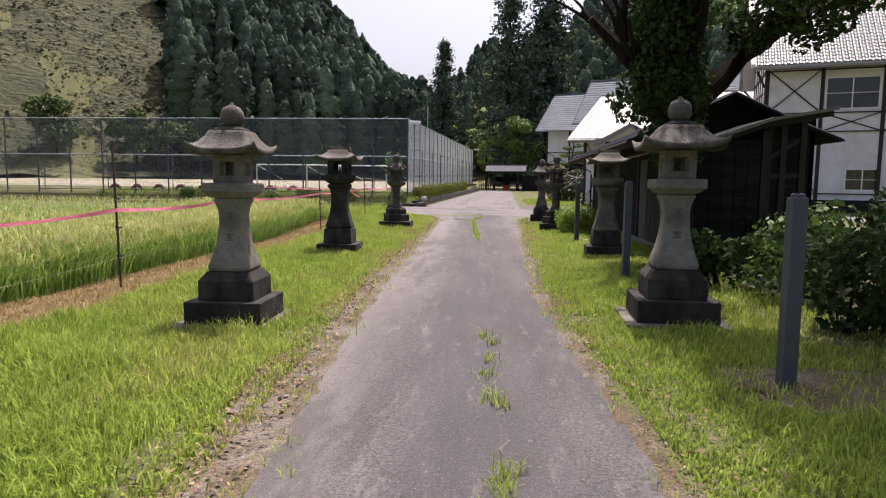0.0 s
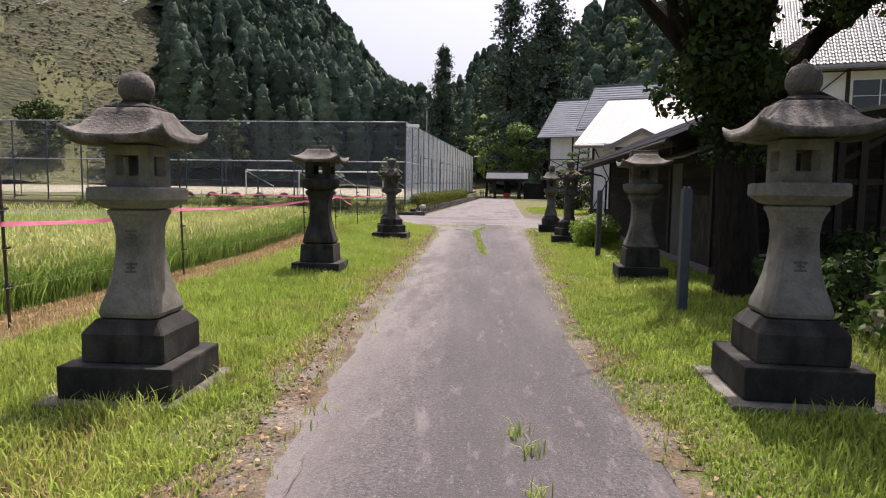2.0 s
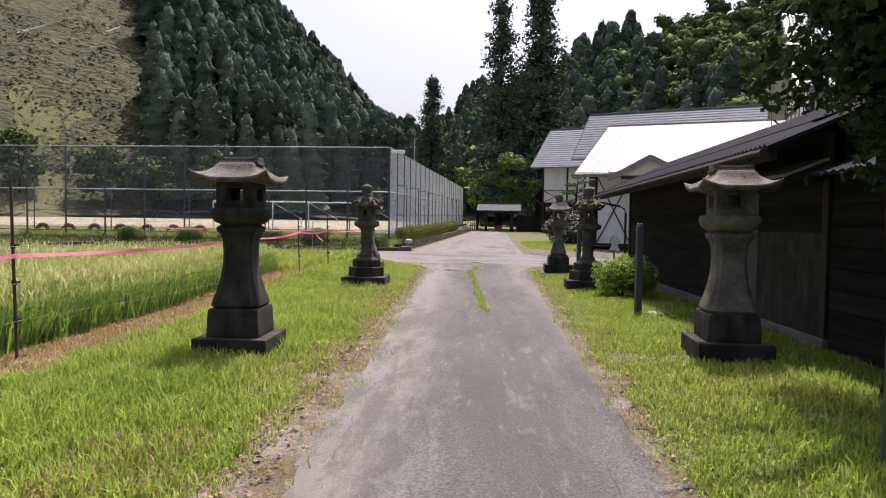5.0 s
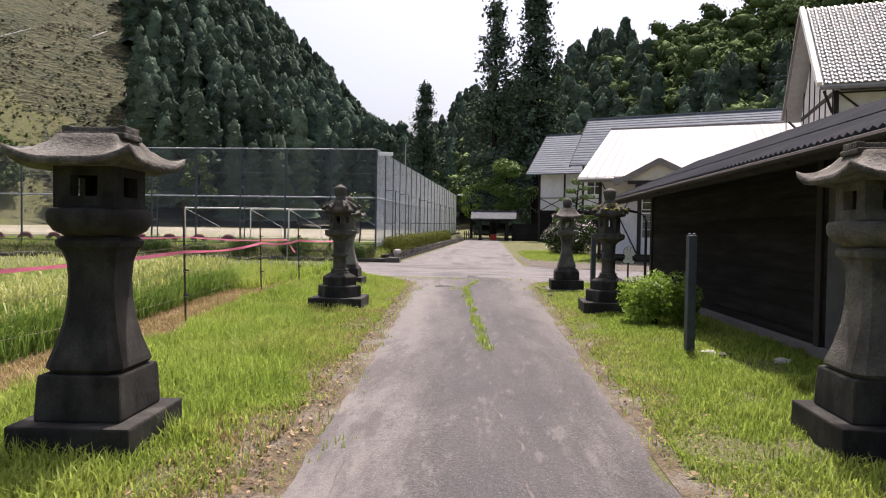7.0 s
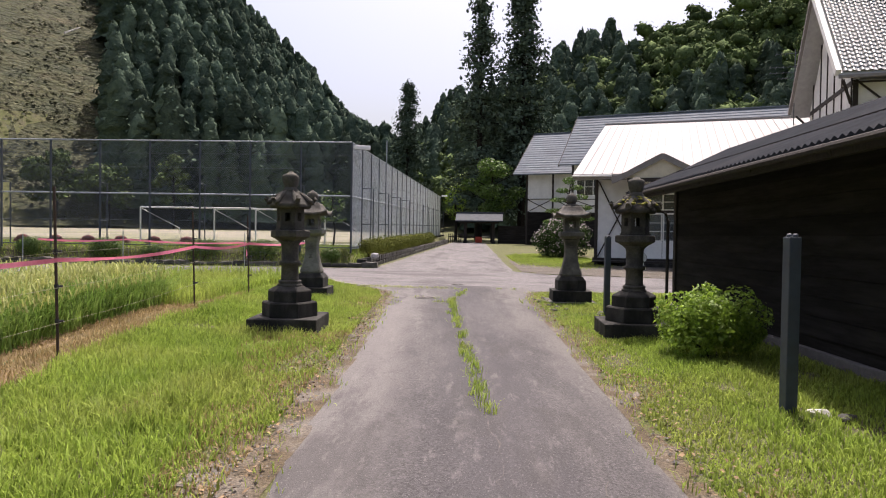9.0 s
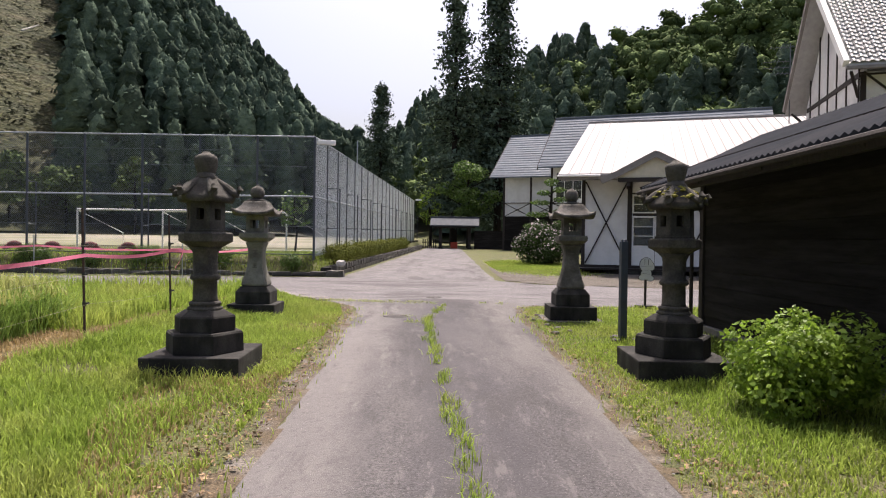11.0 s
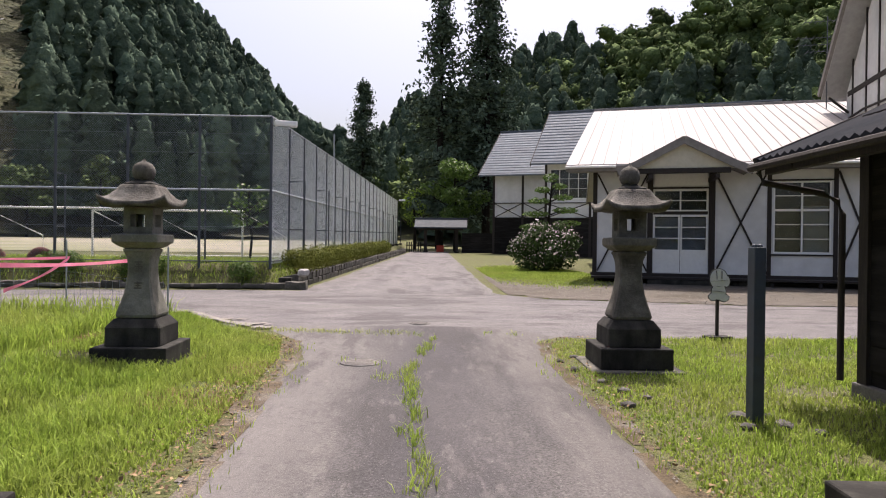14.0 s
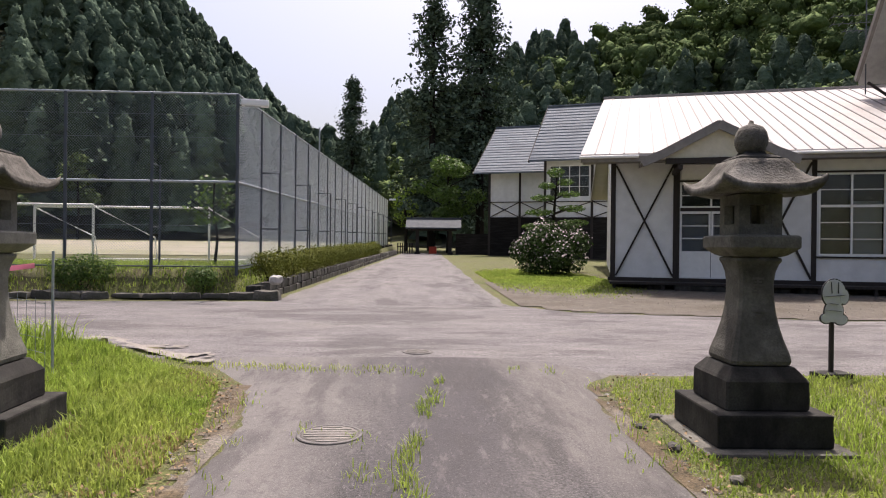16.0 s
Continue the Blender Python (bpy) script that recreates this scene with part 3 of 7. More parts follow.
def square_tier(prof, corner=0.04, seed=0):
    """A rough square stone tier: prof of (half width, z), its faces slightly uneven."""
    bm = bmesh.new()
    shaft_square(bm, prof, corner)
    bmesh.ops.subdivide_edges(bm, edges=[e for e in bm.edges if e.calc_length() > 0.12], cuts=3, use_grid_fill=True)
    for v in bm.verts:
        k = 1 + 0.014 * noise.noise((v.co.x * 8 + seed, v.co.y * 8, v.co.z * 8))
        v.co.x, v.co.y = v.co.x * k, v.co.y * k
    return bm


def lantern_ball(m, label, roof=0.385, tone=0):
    """Ball finial on a square block, square upturned roof, open fire box, square tray and a flared square shaft on two steps."""
    o = thing("stone_lantern", label, "stone lantern", "stone lanterns along the lane", m)
    part("slab", block(1.10, 1.10, -0.22, 0.045, seed=1), STONE, o)
    part("lower_step", block(0.86, 0.86, 0.045, 0.29, seed=2), STONE_DARK, o, "stone step in dark shaded tone")
    part("upper_step", square_tier([(0.305, 0.29), (0.315, 0.30), (0.314, 0.505), (0.30, 0.528), (0.24, 0.602)], 0.05, 3), STONE_DARK, o, "stone step in dark shaded tone with sloping top")
    bm = bmesh.new()
    shaft_square(bm, [(0.19, 0.598), (0.226, 0.615), (0.234, 0.645), (0.222, 0.70), (0.19, 0.80), (0.163, 0.91), (0.145, 1.02), (0.135, 1.13), (0.134, 1.23), (0.143, 1.31), (0.162, 1.37), (0.176, 1.395), (0.176, 1.415), (0.15, 1.43)], 0.14)
    sh = part("shaft", bm, STONE_PALE if tone == 0 else STONE, o, "pale granite flared shaft with carved writing")
    for y, z, h, rows in ((-0.137, 1.21, 0.13, 5), (-0.154, 0.97, 0.12, 4)):
        bm = bmesh.new()
        glyph(bm, 0, y, z, 0.10, h, rows)
        part("carving", bm, CARVED, sh)
    bm = bmesh.new()
    shaft_square(bm, [(0.165, 1.428), (0.20, 1.44), (0.262, 1.492), (0.268, 1.50), (0.268, 1.578), (0.255, 1.592), (0.17, 1.596)], 0.05)
    part("tray", bm, STONE_PALE if tone == 0 else STONE, o)
    bm = bmesh.new()
    fire_box(bm, 0.167, 1.592, 1.905, hole=0.42)
    part("fire_box", bm, STONE_PALE if tone == 0 else STONE, o)
    part("roof", roof_shell(roof, 1.965, 2.175, 0.19, 0.085, 0.06, n=28, dip=0.75, curl=3.0, turn=math.pi / 4), STONE_ROOF, o, "weathered stone roof with upturned corners")
    part("finial_base", square_tier([(0.155, 2.13), (0.165, 2.15), (0.165, 2.19), (0.14, 2.205), (0.085, 2.225), (0.075, 2.245)], 0.06, 7), STONE_DARK, o)
    part("finial", lathem([(0.07, 2.23), (0.105, 2.26), (0.124, 2.305), (0.126, 2.35), (0.114, 2.40), (0.088, 2.436), (0.05, 2.455), (0.022, 2.465), (0.014, 2.488), (0.004, 2.495)], n=24, wobble=0.01), STONE_ROOF, o)
    return o


def lantern_ridge(m, label, mat=None):
    """Hipped roof with a flat ridge block, round tray, square shaft on two steps."""
    mat = mat or STONE_DARK
    o = thing("stone_lantern", label, "stone lantern", "stone lanterns along the lane", m)
    part("lower_step", block(0.84, 0.84, -0.08, 0.23, seed=5), STONE_DARK, o)
    part("upper_step", block(0.60, 0.60, 0.23, 0.55, top=0.06, seed=6), STONE_DARK, o)
    bm = bmesh.new()
    shaft_square(bm, [(0.245, 0.55), (0.275, 0.585), (0.268, 0.62), (0.228, 0.74), (0.19, 0.90), (0.17, 1.05), (0.165, 1.2), (0.174, 1.32), (0.198, 1.40), (0.225, 1.43), (0.23, 1.47), (0.20, 1.50)])
    part("shaft", bm, mat, o)
    part("tray", lathem([(0.22, 1.50), (0.30, 1.54), (0.34, 1.60), (0.345, 1.66), (0.33, 1.69), (0.22, 1.70)], n=32), mat, o)
    bm = bmesh.new()
    fire_box(bm, 0.215, 1.70, 2.0, hole=0.36)
    part("fire_box", bm, mat, o)
    part("roof", roof_shell(0.43, 2.03, 2.215, 0.19, 0.085, 0.055, dip=0.9, turn=math.pi / 4), STONE_ROOF, o, "lichen-spotted stone roof")
    bm = bmesh.new()
    box(bm, -0.235, 0.235, -0.13, 0.13, 2.19, 2.235, bevel=0.012)
    box(bm, -0.19, 0.19, -0.09, 0.09, 2.23, 2.275, bevel=0.012)
    for sx in (-0.2, 0.2):
        box(bm, sx - 0.03, sx + 0.03, -0.10, 0.10, 2.225, 2.285, bevel=0.01)
    part("ridge_block", bm, STONE_ROOF, o)
    return o


def lantern_scroll(m, label, moss=False):
    """Round ringed shaft between six-sided tiers, scrolled roof corners and a tall pot finial, on a broad square slab."""
    o = thing("stone_lantern", label, "stone lantern", "stone lanterns along the lane", m)
    part("slab", block(1.08, 1.08, -0.16, 0.23, seed=8), STONE_DARK, o, "broad slab in dark shaded tone")
    part("lower_step", lathem([(0.435, 0.22), (0.445, 0.24), (0.442, 0.44), (0.425, 0.462), (0.3, 0.468)], n=6, wobble=0.012, smooth=False), STONE_DARK, o)
    part("upper_step", lathem([(0.345, 0.46), (0.352, 0.475), (0.348, 0.625), (0.335, 0.645), (0.23, 0.705), (0.19, 0.715)], n=6, wobble=0.012, smooth=False), STONE_DARK, o)
    part("plinth", lathem([(0.20, 0.70), (0.195, 0.735), (0.165, 0.75), (0.178, 0.765), (0.178, 0.79), (0.15, 0.805)], n=32, wobble=0.01), STONE_BROWN, o)
    part("shaft", lathem([(0.15, 0.79), (0.137, 0.83), (0.133, 1.04), (0.16, 1.055), (0.17, 1.08), (0.16, 1.105), (0.133, 1.12), (0.134, 1.33), (0.145, 1.38), (0.19, 1.43)], n=32, wobble=0.005), STONE_BROWN, o)
    part("tray", lathem([(0.18, 1.42), (0.255, 1.465), (0.305, 1.49), (0.315, 1.50), (0.315, 1.585), (0.30, 1.60), (0.24, 1.605), (0.24, 1.63), (0.2, 1.635)], n=6, smooth=False), STONE_BROWN, o)
    bm = bmesh.new()
    ring_box(bm, 6, 0.222, 0.06, 1.63, 1.99, 0.3, 1.745, 1.875, 0.0)
    part("fire_box", bm, STONE_BROWN, o)
    part("roof", roof_shell(0.29, 2.005, 2.245, 0.10, 0.035, 0.06, sides=6, dip=0.0, curl=3), STONE_BROWN, o)
    for k in range(6):
        bm = bmesh.new()
        a = math.pi / 3 * k
        x, y = 0.345 * math.cos(a), 0.345 * math.sin(a)
        tube(bm, [(x * 0.35, y * 0.35, 2.20), (x * 0.65, y * 0.65, 2.13), (x * 0.88, y * 0.88, 2.06), (x * 1.05, y * 1.05, 2.05), (x * 1.14, y * 1.14, 2.095), (x * 1.07, y * 1.07, 2.135)], [0.035, 0.045, 0.052, 0.05, 0.04, 0.025], n=10)
        part("scroll", bm, STONE_BROWN, o)
    part("finial_base", lathem([(0.12, 2.21), (0.125, 2.245), (0.10, 2.265), (0.095, 2.29)], n=24), STONE_BROWN, o)
    part("finial", lathem([(0.09, 2.27), (0.10, 2.31), (0.118, 2.36), (0.128, 2.42), (0.13, 2.45), (0.115, 2.485), (0.075, 2.505), (0.055, 2.51), (0.035, 2.535), (0.005, 2.54)], n=24, wobble=0.015), STONE_BROWN, o)
    if moss:
        bm = bmesh.new()
        rnd = random.Random(4)
        for k in range(110):
            a, r = rnd.uniform(0, 6.28), rnd.uniform(0.10, 0.33)
            bmesh.ops.create_icosphere(bm, subdivisions=1, radius=rnd.uniform(0.012, 0.034), matrix=Matrix.Translation((r * math.cos(a), r * math.sin(a), 2.285 - 0.62 * r)) @ Matrix.Diagonal((1.4, 1.2, 0.6, 1)))
        tagged(part("moss", bm, MOSS, o, "yellow green moss cushions"), kind="stuff")
    return o


lantern_ball(pose(-3.02, 7.08, -0.10, 0, 0, 2), "tall grey granite lantern with ball finial on mown grass")
lantern_ball(pose(1.95, 7.34, 0.0, 0, 0, -3), "tall grey granite lantern with ball finial beside shrubs", 0.435)
lantern_ridge(pose(-3.43, 13.58, 0, 0, 0, 2), "dark shade-toned stone lantern with flat-ridged roof on mown grass")
lantern_ridge(pose(2.3, 14.1, 0, 0, 0, -3), "grey stone lantern with flat-ridged roof before the shed", STONE)
lantern_scroll(pose(-3.6, 22.22, 0, 0, 0, 2), "dark round-shafted stone lantern with scrolled roof on broad slab")
lantern_scroll(pose(1.93, 22.38, 0, 0, 0, -3), "mossy round-shafted stone lantern with scrolled roof near shed", True)
lantern_ball(pose(-4.57, 27.75, -0.065, 0, 0, 2) @ Matrix.Diagonal((1.08, 1.08, 1.085, 1)), "pale granite lantern with ball finial by the crossing")
lantern_ball(pose(1.78, 27.66, -0.02, 0, 0, -2) @ Matrix.Diagonal((1.06, 1.06, 1.075, 1)), "grey granite lantern with ball finial by the crossing", 0.39, 1)

# ---- steel posts on the right-hand verge ----
def steel_post(x, y, h):
    o = thing("steel_post", "blue-grey painted steel square post in the grass", "post", "steel posts along the lane", pose(x, y, land(x, y), 0, 0, 4))
    part("post", boxm(-0.055, 0.055, -0.055, 0.055, -0.1, h, bevel=0.008), STEEL, o)
    bm = bmesh.new()
    for s in (-1, 1):
        lathe(bm, [(0.024, h - 0.01), (0.024, h + 0.02), (0.012, h + 0.03)], n=10)
        for v in bm.verts[-30:]:
            v.co.x += s * 0.027
    part("cap_bolt", bm, STEEL, o)
    return o


for px, py, ph in ((2.17, 4.9, 1.44), (2.05, 10.5, 1.57), (2.13, 17.85, 1.58), (2.07, 24.96, 1.58)):
    steel_post(px, py, ph)

# ---- half-timbered hall and its wings ----
HALL = pose(5.1, 42.9, 0, 0, 0, -16.5)          # x along the front, y into the building


def window(parent, x0, x1, z0, z1, y, cols=2, rows=3, extra=None, curtain=True):
    """A timber-framed sash window in a wall whose outer face is at y."""
    w = part("window", boxm(x0, x1, y + 0.09, y + 0.11, z0, z1), GLASS, parent, "white-barred window with pale curtains")
    w.visible_shadow = False
    bm = bmesh.new()
    t = 0.05
    box(bm, x0, x1, y + 0.02, y + 0.08, z1 - t, z1)
    box(bm, x0, x1, y + 0.02, y + 0.08, z0, z0 + t)
    box(bm, x0, x0 + t, y + 0.022, y + 0.078, z0 + t, z1 - t)
    box(bm, x1 - t, x1, y + 0.022, y + 0.078, z0 + t, z1 - t)
    part("frame", bm, FRAMEWHITE, w)
    bm = bmesh.new()
    for c in range(1, cols):
        xx = x0 + (x1 - x0) * c / cols
        box(bm, xx - 0.028, xx + 0.028, y + 0.03, y + 0.075, z0 + t, z1 - t)
    for r in range(1, rows):
        zz = z0 + (z1 - z0) * r / rows
        box(bm, x0 + t, x1 - t, y + 0.035, y + 0.07, zz - 0.016, zz + 0.016)
    if extra:
        box(bm, x0 + t, x1 - t, y + 0.03, y + 0.078, extra - 0.04, extra + 0.04)
    part("glazing_grid", bm, FRAMEWHITE, w)
    if curtain:
        part("curtain", boxm(x0 + (x1 - x0) * 0.52, x1 - t, y + 0.2, y + 0.22, z0 + t, z0 + (z1 - z0) * 0.66), CURTAIN, w)
    # dark sheet behind the glass in place of an unlit room
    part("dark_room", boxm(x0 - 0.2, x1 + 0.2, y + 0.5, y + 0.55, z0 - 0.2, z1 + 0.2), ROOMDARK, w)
    return w


def wall_with_openings(x0, x1, z0, z1, y, thick, openings):
    """A wall slab along x with rectangular openings right through it."""
    bm = bmesh.new()
    xs = sorted({x0, x1, *(v for o in openings for v in o[:2])})
    zs = sorted({z0, z1, *(v for o in openings for v in o[2:])})
    for a, b in zip(xs, xs[1:]):
        for c, d in zip(zs, zs[1:]):
            mx, mz = (a + b) / 2, (c + d) / 2
            if not any(o[0] < mx < o[1] and o[2] < mz < o[3] for o in openings):
                box(bm, a, b, y, y + thick, c, d)
    bmesh.ops.remove_doubles(bm, verts=bm.verts[:], dist=0.0005)
    return bm


def timber(parent, bars, y, w=0.13, proud=0.035, name="timber_frame"):
    """Dark bars on a wall face at y: each (xa, za, xb, zb) and maybe a width."""
    for b in bars:
        bm = bmesh.new()
        ww = b[4] if len(b) > 4 else w
        beam(bm, (b[0], y - proud / 2 + 0.01, b[1]), (b[2], y - proud / 2 + 0.01, b[3]), ww, proud + 0.02 + 0.004 * (b[0] != b[2] and b[1] != b[3]))
        part(name, bm, TIMBER, parent)


def seamed_slope(parent, x0, x1, y0, z0, y1, z1, pitch, mat, seam_mat, thick=0.09, seam=0.035, name="roof", inset=0.0):
    """A roof slope from the eave (y0, z0) to the ridge (y1, z1), with raised standing seams."""
    bm = bmesh.new()
    vs = [bm.verts.new(p) for p in ((x0, y0, z0), (x1, y0, z0), (x1, y1, z1), (x0 + inset, y1, z1), (x0, y0, z0 - thick), (x1, y0, z0 - thick), (x1, y1, z1 - thick), (x0 + inset, y1, z1 - thick))]
    for f in ((0, 1, 2, 3), (7, 6, 5, 4), (4, 5, 1, 0), (6, 7, 3, 2), (5, 6, 2, 1), (7, 4, 0, 3)):
        bm.faces.new([vs[i] for i in f])
    r = part(name, bm, mat, parent)
    if seam_mat:
        d = Vector((0, y1 - y0, z1 - z0)).normalized()
        nrm = Vector((0, -d.z, d.y)) if d.y > 0 else Vector((0, d.z, -d.y))
        for k in range(1, int((x1 - x0) / pitch)):
            x = x0 + k * pitch
            bm = bmesh.new()
            beam(bm, Vector((x, y0, z0)) + nrm * 0.012, Vector((x + inset * max(0.0, 1 - (x - x0) / 6.0), y1, z1)) + nrm * 0.012, seam, 0.04)
            part("seam", bm, seam_mat, r)
    return r


def hall():
    o = thing("village_hall", "white half-timbered hall with pale metal roof and porch gable", "building", "", HALL)
    Y, Z0, Z1, X1 = 0.75, 0.62, 4.42, 12.6
    doors = (2.42, 4.32, 0.66, 3.72)
    wins = [(6.5, 8.35, 1.42, 3.98), (10.1, 11.9, 1.42, 3.98)]
    w = part("front_wall", wall_with_openings(0.25, X1, Z0, Z1, Y, 0.2, [doors, *wins]), PLASTER, o, "white plaster wall")
    for a in wins:
        window(w, *a, Y, cols=2, rows=5, extra=a[2] + (a[3] - a[2]) * 0.6)
    part("side_wall", boxm(0.25, 0.45, Y + 0.2, 18.4, Z0, Z1), PLASTER, o)
    g = bmesh.new()
    v = [g.verts.new(p) for p in ((0.25, Y, Z1), (0.25, 18.4, Z1), (0.25, 9.6, 8.1), (0.45, Y, Z1), (0.45, 18.4, Z1), (0.45, 9.6, 8.1))]
    for f in ((0, 2, 1), (3, 4, 5), (0, 1, 4, 3), (1, 2, 5, 4), (2, 0, 3, 5)):
        g.faces.new([v[i] for i in f])
    part("gable_wall", g, PLASTER, o)
    part("rear_wall", boxm(0.25, X1, 18.4, 18.6, Z0, Z1), PLASTER, o)
    part("floor", boxm(0.45, X1, Y + 0.2, 18.4, 0.4, Z0), ROOMDARK, o)
    # foundation with vents, its dark colour carrying the shadow at the wall's foot
    f = part("foundation", wall_with_openings(0.3, X1, 0.0, Z0 - 0.1, Y + 0.06, 0.2, [(x, x + 0.35, 0.2, 0.42) for x in (1.2, 3.1, 5.2, 7.2, 9.2)]), TIMBER, o, "foundation darkened for the shadow along it")
    part("veranda_deck", boxm(0.2, X1, Y - 0.75, Y + 0.04, 0.42, 0.5, bevel=0.01), TIMBER, o, "low dark timber deck along the wall")
    for k in range(9):
        part("deck_post", boxm(0.3 + 1.5 * k, 0.4 + 1.5 * k, Y - 0.7, Y - 0.6, 0.05, 0.42), TIMBER, o)
    part("vent_back", boxm(0.4, X1, Y + 0.4, Y + 0.42, 0.05, 0.5), ROOMDARK, f)
    part("sill_beam", boxm(0.15, X1, Y - 0.06, Y + 0.1, Z0 - 0.12, Z0), TIMBER, o)
    for k, x in enumerate((1.6, 5.3, 6.1)):
        part("stone_step" if k else "stone_block", block(0.5, 0.3, 0, 0.26, seed=k + 20), STONE_DARK, o, m=pose(x, 0.35, 0.15))
    for k, (x, long) in enumerate(((5.6, 2.2), (7.9, 2.0), (10.2, 2.1))):
        part("stored_plank", boxm(x, x + long, 0.42, 0.62, 0.12, 0.2 + 0.06 * (k % 2), bevel=0.01), TIMBER, o)
        part("stored_plank", boxm(x + 0.2, x + long - 0.1, 0.66, 0.78, 0.14, 0.34, bevel=0.01), TIMBER, o)
    part("door_step", block(2.4, 0.6, 0, 0.3, seed=31), STONE_DARK, o, m=pose(3.4, 0.3, 0.1))
    bars = [(0.3, Z0, 0.3, Z1, 0.16), (2.3, Z0, 2.3, Z1, 0.2), (4.45, Z0, 4.45, Z1, 0.22), (6.36, Z0, 6.36, Z1, 0.14), (8.48, Z0, 8.48, Z1, 0.14), (9.95, Z0, 9.95, Z1, 0.14), (12.05, Z0, 12.05, Z1, 0.14),
            (0.4, Z0 + 0.05, 2.2, Z1 - 0.1, 0.11), (0.4, Z1 - 0.1, 2.2, Z0 + 0.05, 0.11),
            (4.56, Z0 + 0.05, 6.28, Z1 - 0.1, 0.11), (4.56, Z1 - 0.1, 6.28, Z0 + 0.05, 0.11), (8.56, Z0 + 0.05, 9.88, Z1 - 0.1, 0.11), (8.56, Z1 - 0.1, 9.88, Z0 + 0.05, 0.11),
            (6.4, 1.36, 8.45, 1.36, 0.1), (6.4, 4.02, 8.45, 4.02, 0.1), (10.0, 1.36, 12.0, 1.36, 0.1), (10.0, 4.02, 12.0, 4.02, 0.1), (2.35, 3.78, 4.4, 3.78, 0.12)]
    timber(o, bars, Y)
    # sliding doors with a transom
    d = part("double_door", boxm(doors[0], doors[1], Y + 0.1, Y + 0.13, 0.66, 2.82), GLASS, o, "pale sliding doors with glazed upper half")
    d.visible_shadow = False
    bm = bmesh.new()
    for a, b in ((2.42, 3.36), (3.38, 4.32)):
        box(bm, a, b, Y + 0.04, Y + 0.085, 0.66, 1.5)
        box(bm, a, a + 0.06, Y + 0.04, Y + 0.085, 1.5, 2.72)
        box(bm, b - 0.06, b, Y + 0.04, Y + 0.085, 1.5, 2.72)
        box(bm, a, b, Y + 0.04, Y + 0.085, 2.72, 2.8)
        for zz in (1.92, 2.33):
            box(bm, a + 0.06, b - 0.06, Y + 0.045, Y + 0.08, zz - 0.018, zz + 0.018)
    part("leaf", bm, FRAMEWHITE, d)
    # dark sheet behind the doors in place of an unlit room
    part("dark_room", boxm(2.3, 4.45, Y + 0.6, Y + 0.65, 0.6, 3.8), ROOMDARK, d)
    part("curtain", boxm(2.5, 4.25, Y + 0.22, Y + 0.24, 1.5, 2.7), CURTAIN, d)
    part("lintel", boxm(2.42, 4.32, Y + 0.02, Y + 0.12, 2.82, 2.92), TIMBER, o)
    t = window(w, 2.42, 4.32, 2.92, 3.72, Y, cols=2, rows=2, curtain=False)
    part("name_board", boxm(2.44, 4.30, Y - 0.06, Y - 0.02, 3.86, 4.3), WHITEPAINT, o, "blank white board over the door")
    # roof
    seamed_slope(o, -0.76, 14.0, -0.05, 4.62, 9.6, 8.58, 0.455, WHITEROOF, SEAM, inset=0.75)
    seamed_slope(o, -0.76, 14.0, 19.25, 4.62, 9.6, 8.58, 0.455, WHITEROOF, None, inset=0.75)
    part("ridge_cap", boxm(-0.04, 14.0, 9.48, 9.72, 8.54, 8.66, bevel=0.02), SEAM, o)
    part("eave_fascia", boxm(-0.76, 14.0, -0.03, 0.03, 4.36, 4.53), FASCIA, o)
    part("soffit", boxm(-0.7, 14.0, 0.03, Y + 0.1, 4.40, 4.44), FASCIA, o)
    bm = bmesh.new()
    tube(bm, [(-0.8, -0.1, 4.52), (1.05, -0.1, 4.52)], 0.05)
    part("gutter", bm, FRAMEWHITE, o)
    bm = bmesh.new()
    tube(bm, [(5.4, -0.1, 4.52), (13, -0.1, 4.52)], 0.05)
    part("gutter", bm, FRAMEWHITE, o)
    bm = bmesh.new()
    for ye in (-0.05, 19.25):
        beam(bm, (-0.72, ye, 4.5), (0.03, 9.6, 8.46), 0.05, 0.2)
    part("barge_board", bm, FASCIA, o)
    # porch gable
    p = part("porch_gable", boxm(1.3, 5.3, -0.6, -0.5, 4.34, 4.36), FASCIA, o, "small porch gable with weathered boards")
    y0, cx, hw, ez, az = -1.0, 3.3, 2.2, 4.3, 5.42
    for s in (-1, 1):
        bm = bmesh.new()
        e, a = Vector((cx + s * hw, 0, ez)), Vector((cx, 0, az))
        k = Vector((cx + s * hw * 0.72, 0, ez + (az - ez) * 0.24))
        for q, r in ((e, k), (k, a)):
            vs = [bm.verts.new(x) for x in ((q.x, y0, q.z), (r.x, y0, r.z), (r.x, 2.3, r.z), (q.x, 2.3, q.z), (q.x, y0, q.z - 0.07), (r.x, y0, r.z - 0.07), (r.x, 2.3, r.z - 0.07), (q.x, 2.3, q.z - 0.07))]
            for f in ((0, 1, 2, 3), (7, 6, 5, 4), (4, 5, 1, 0), (6, 7, 3, 2), (5, 6, 2, 1), (7, 4, 0, 3)):
                bm.faces.new([vs[i] for i in f])
        bmesh.ops.recalc_face_normals(bm, faces=bm.faces[:])
        part("porch_roof", bm, FASCIA, p)
        bm = bmesh.new()
        beam(bm, (e.x, y0 - 0.02, e.z - 0.12), (k.x, y0 - 0.02, k.z - 0.12), 0.05, 0.26)
        beam(bm, (k.x, y0 - 0.02, k.z - 0.12), (a.x, y0 - 0.02, a.z - 0.13), 0.05, 0.26)
        for v in bm.verts:
            v.co.y = y0 - 0.05 if v.co.y < y0 - 0.02 else y0 + 0.01
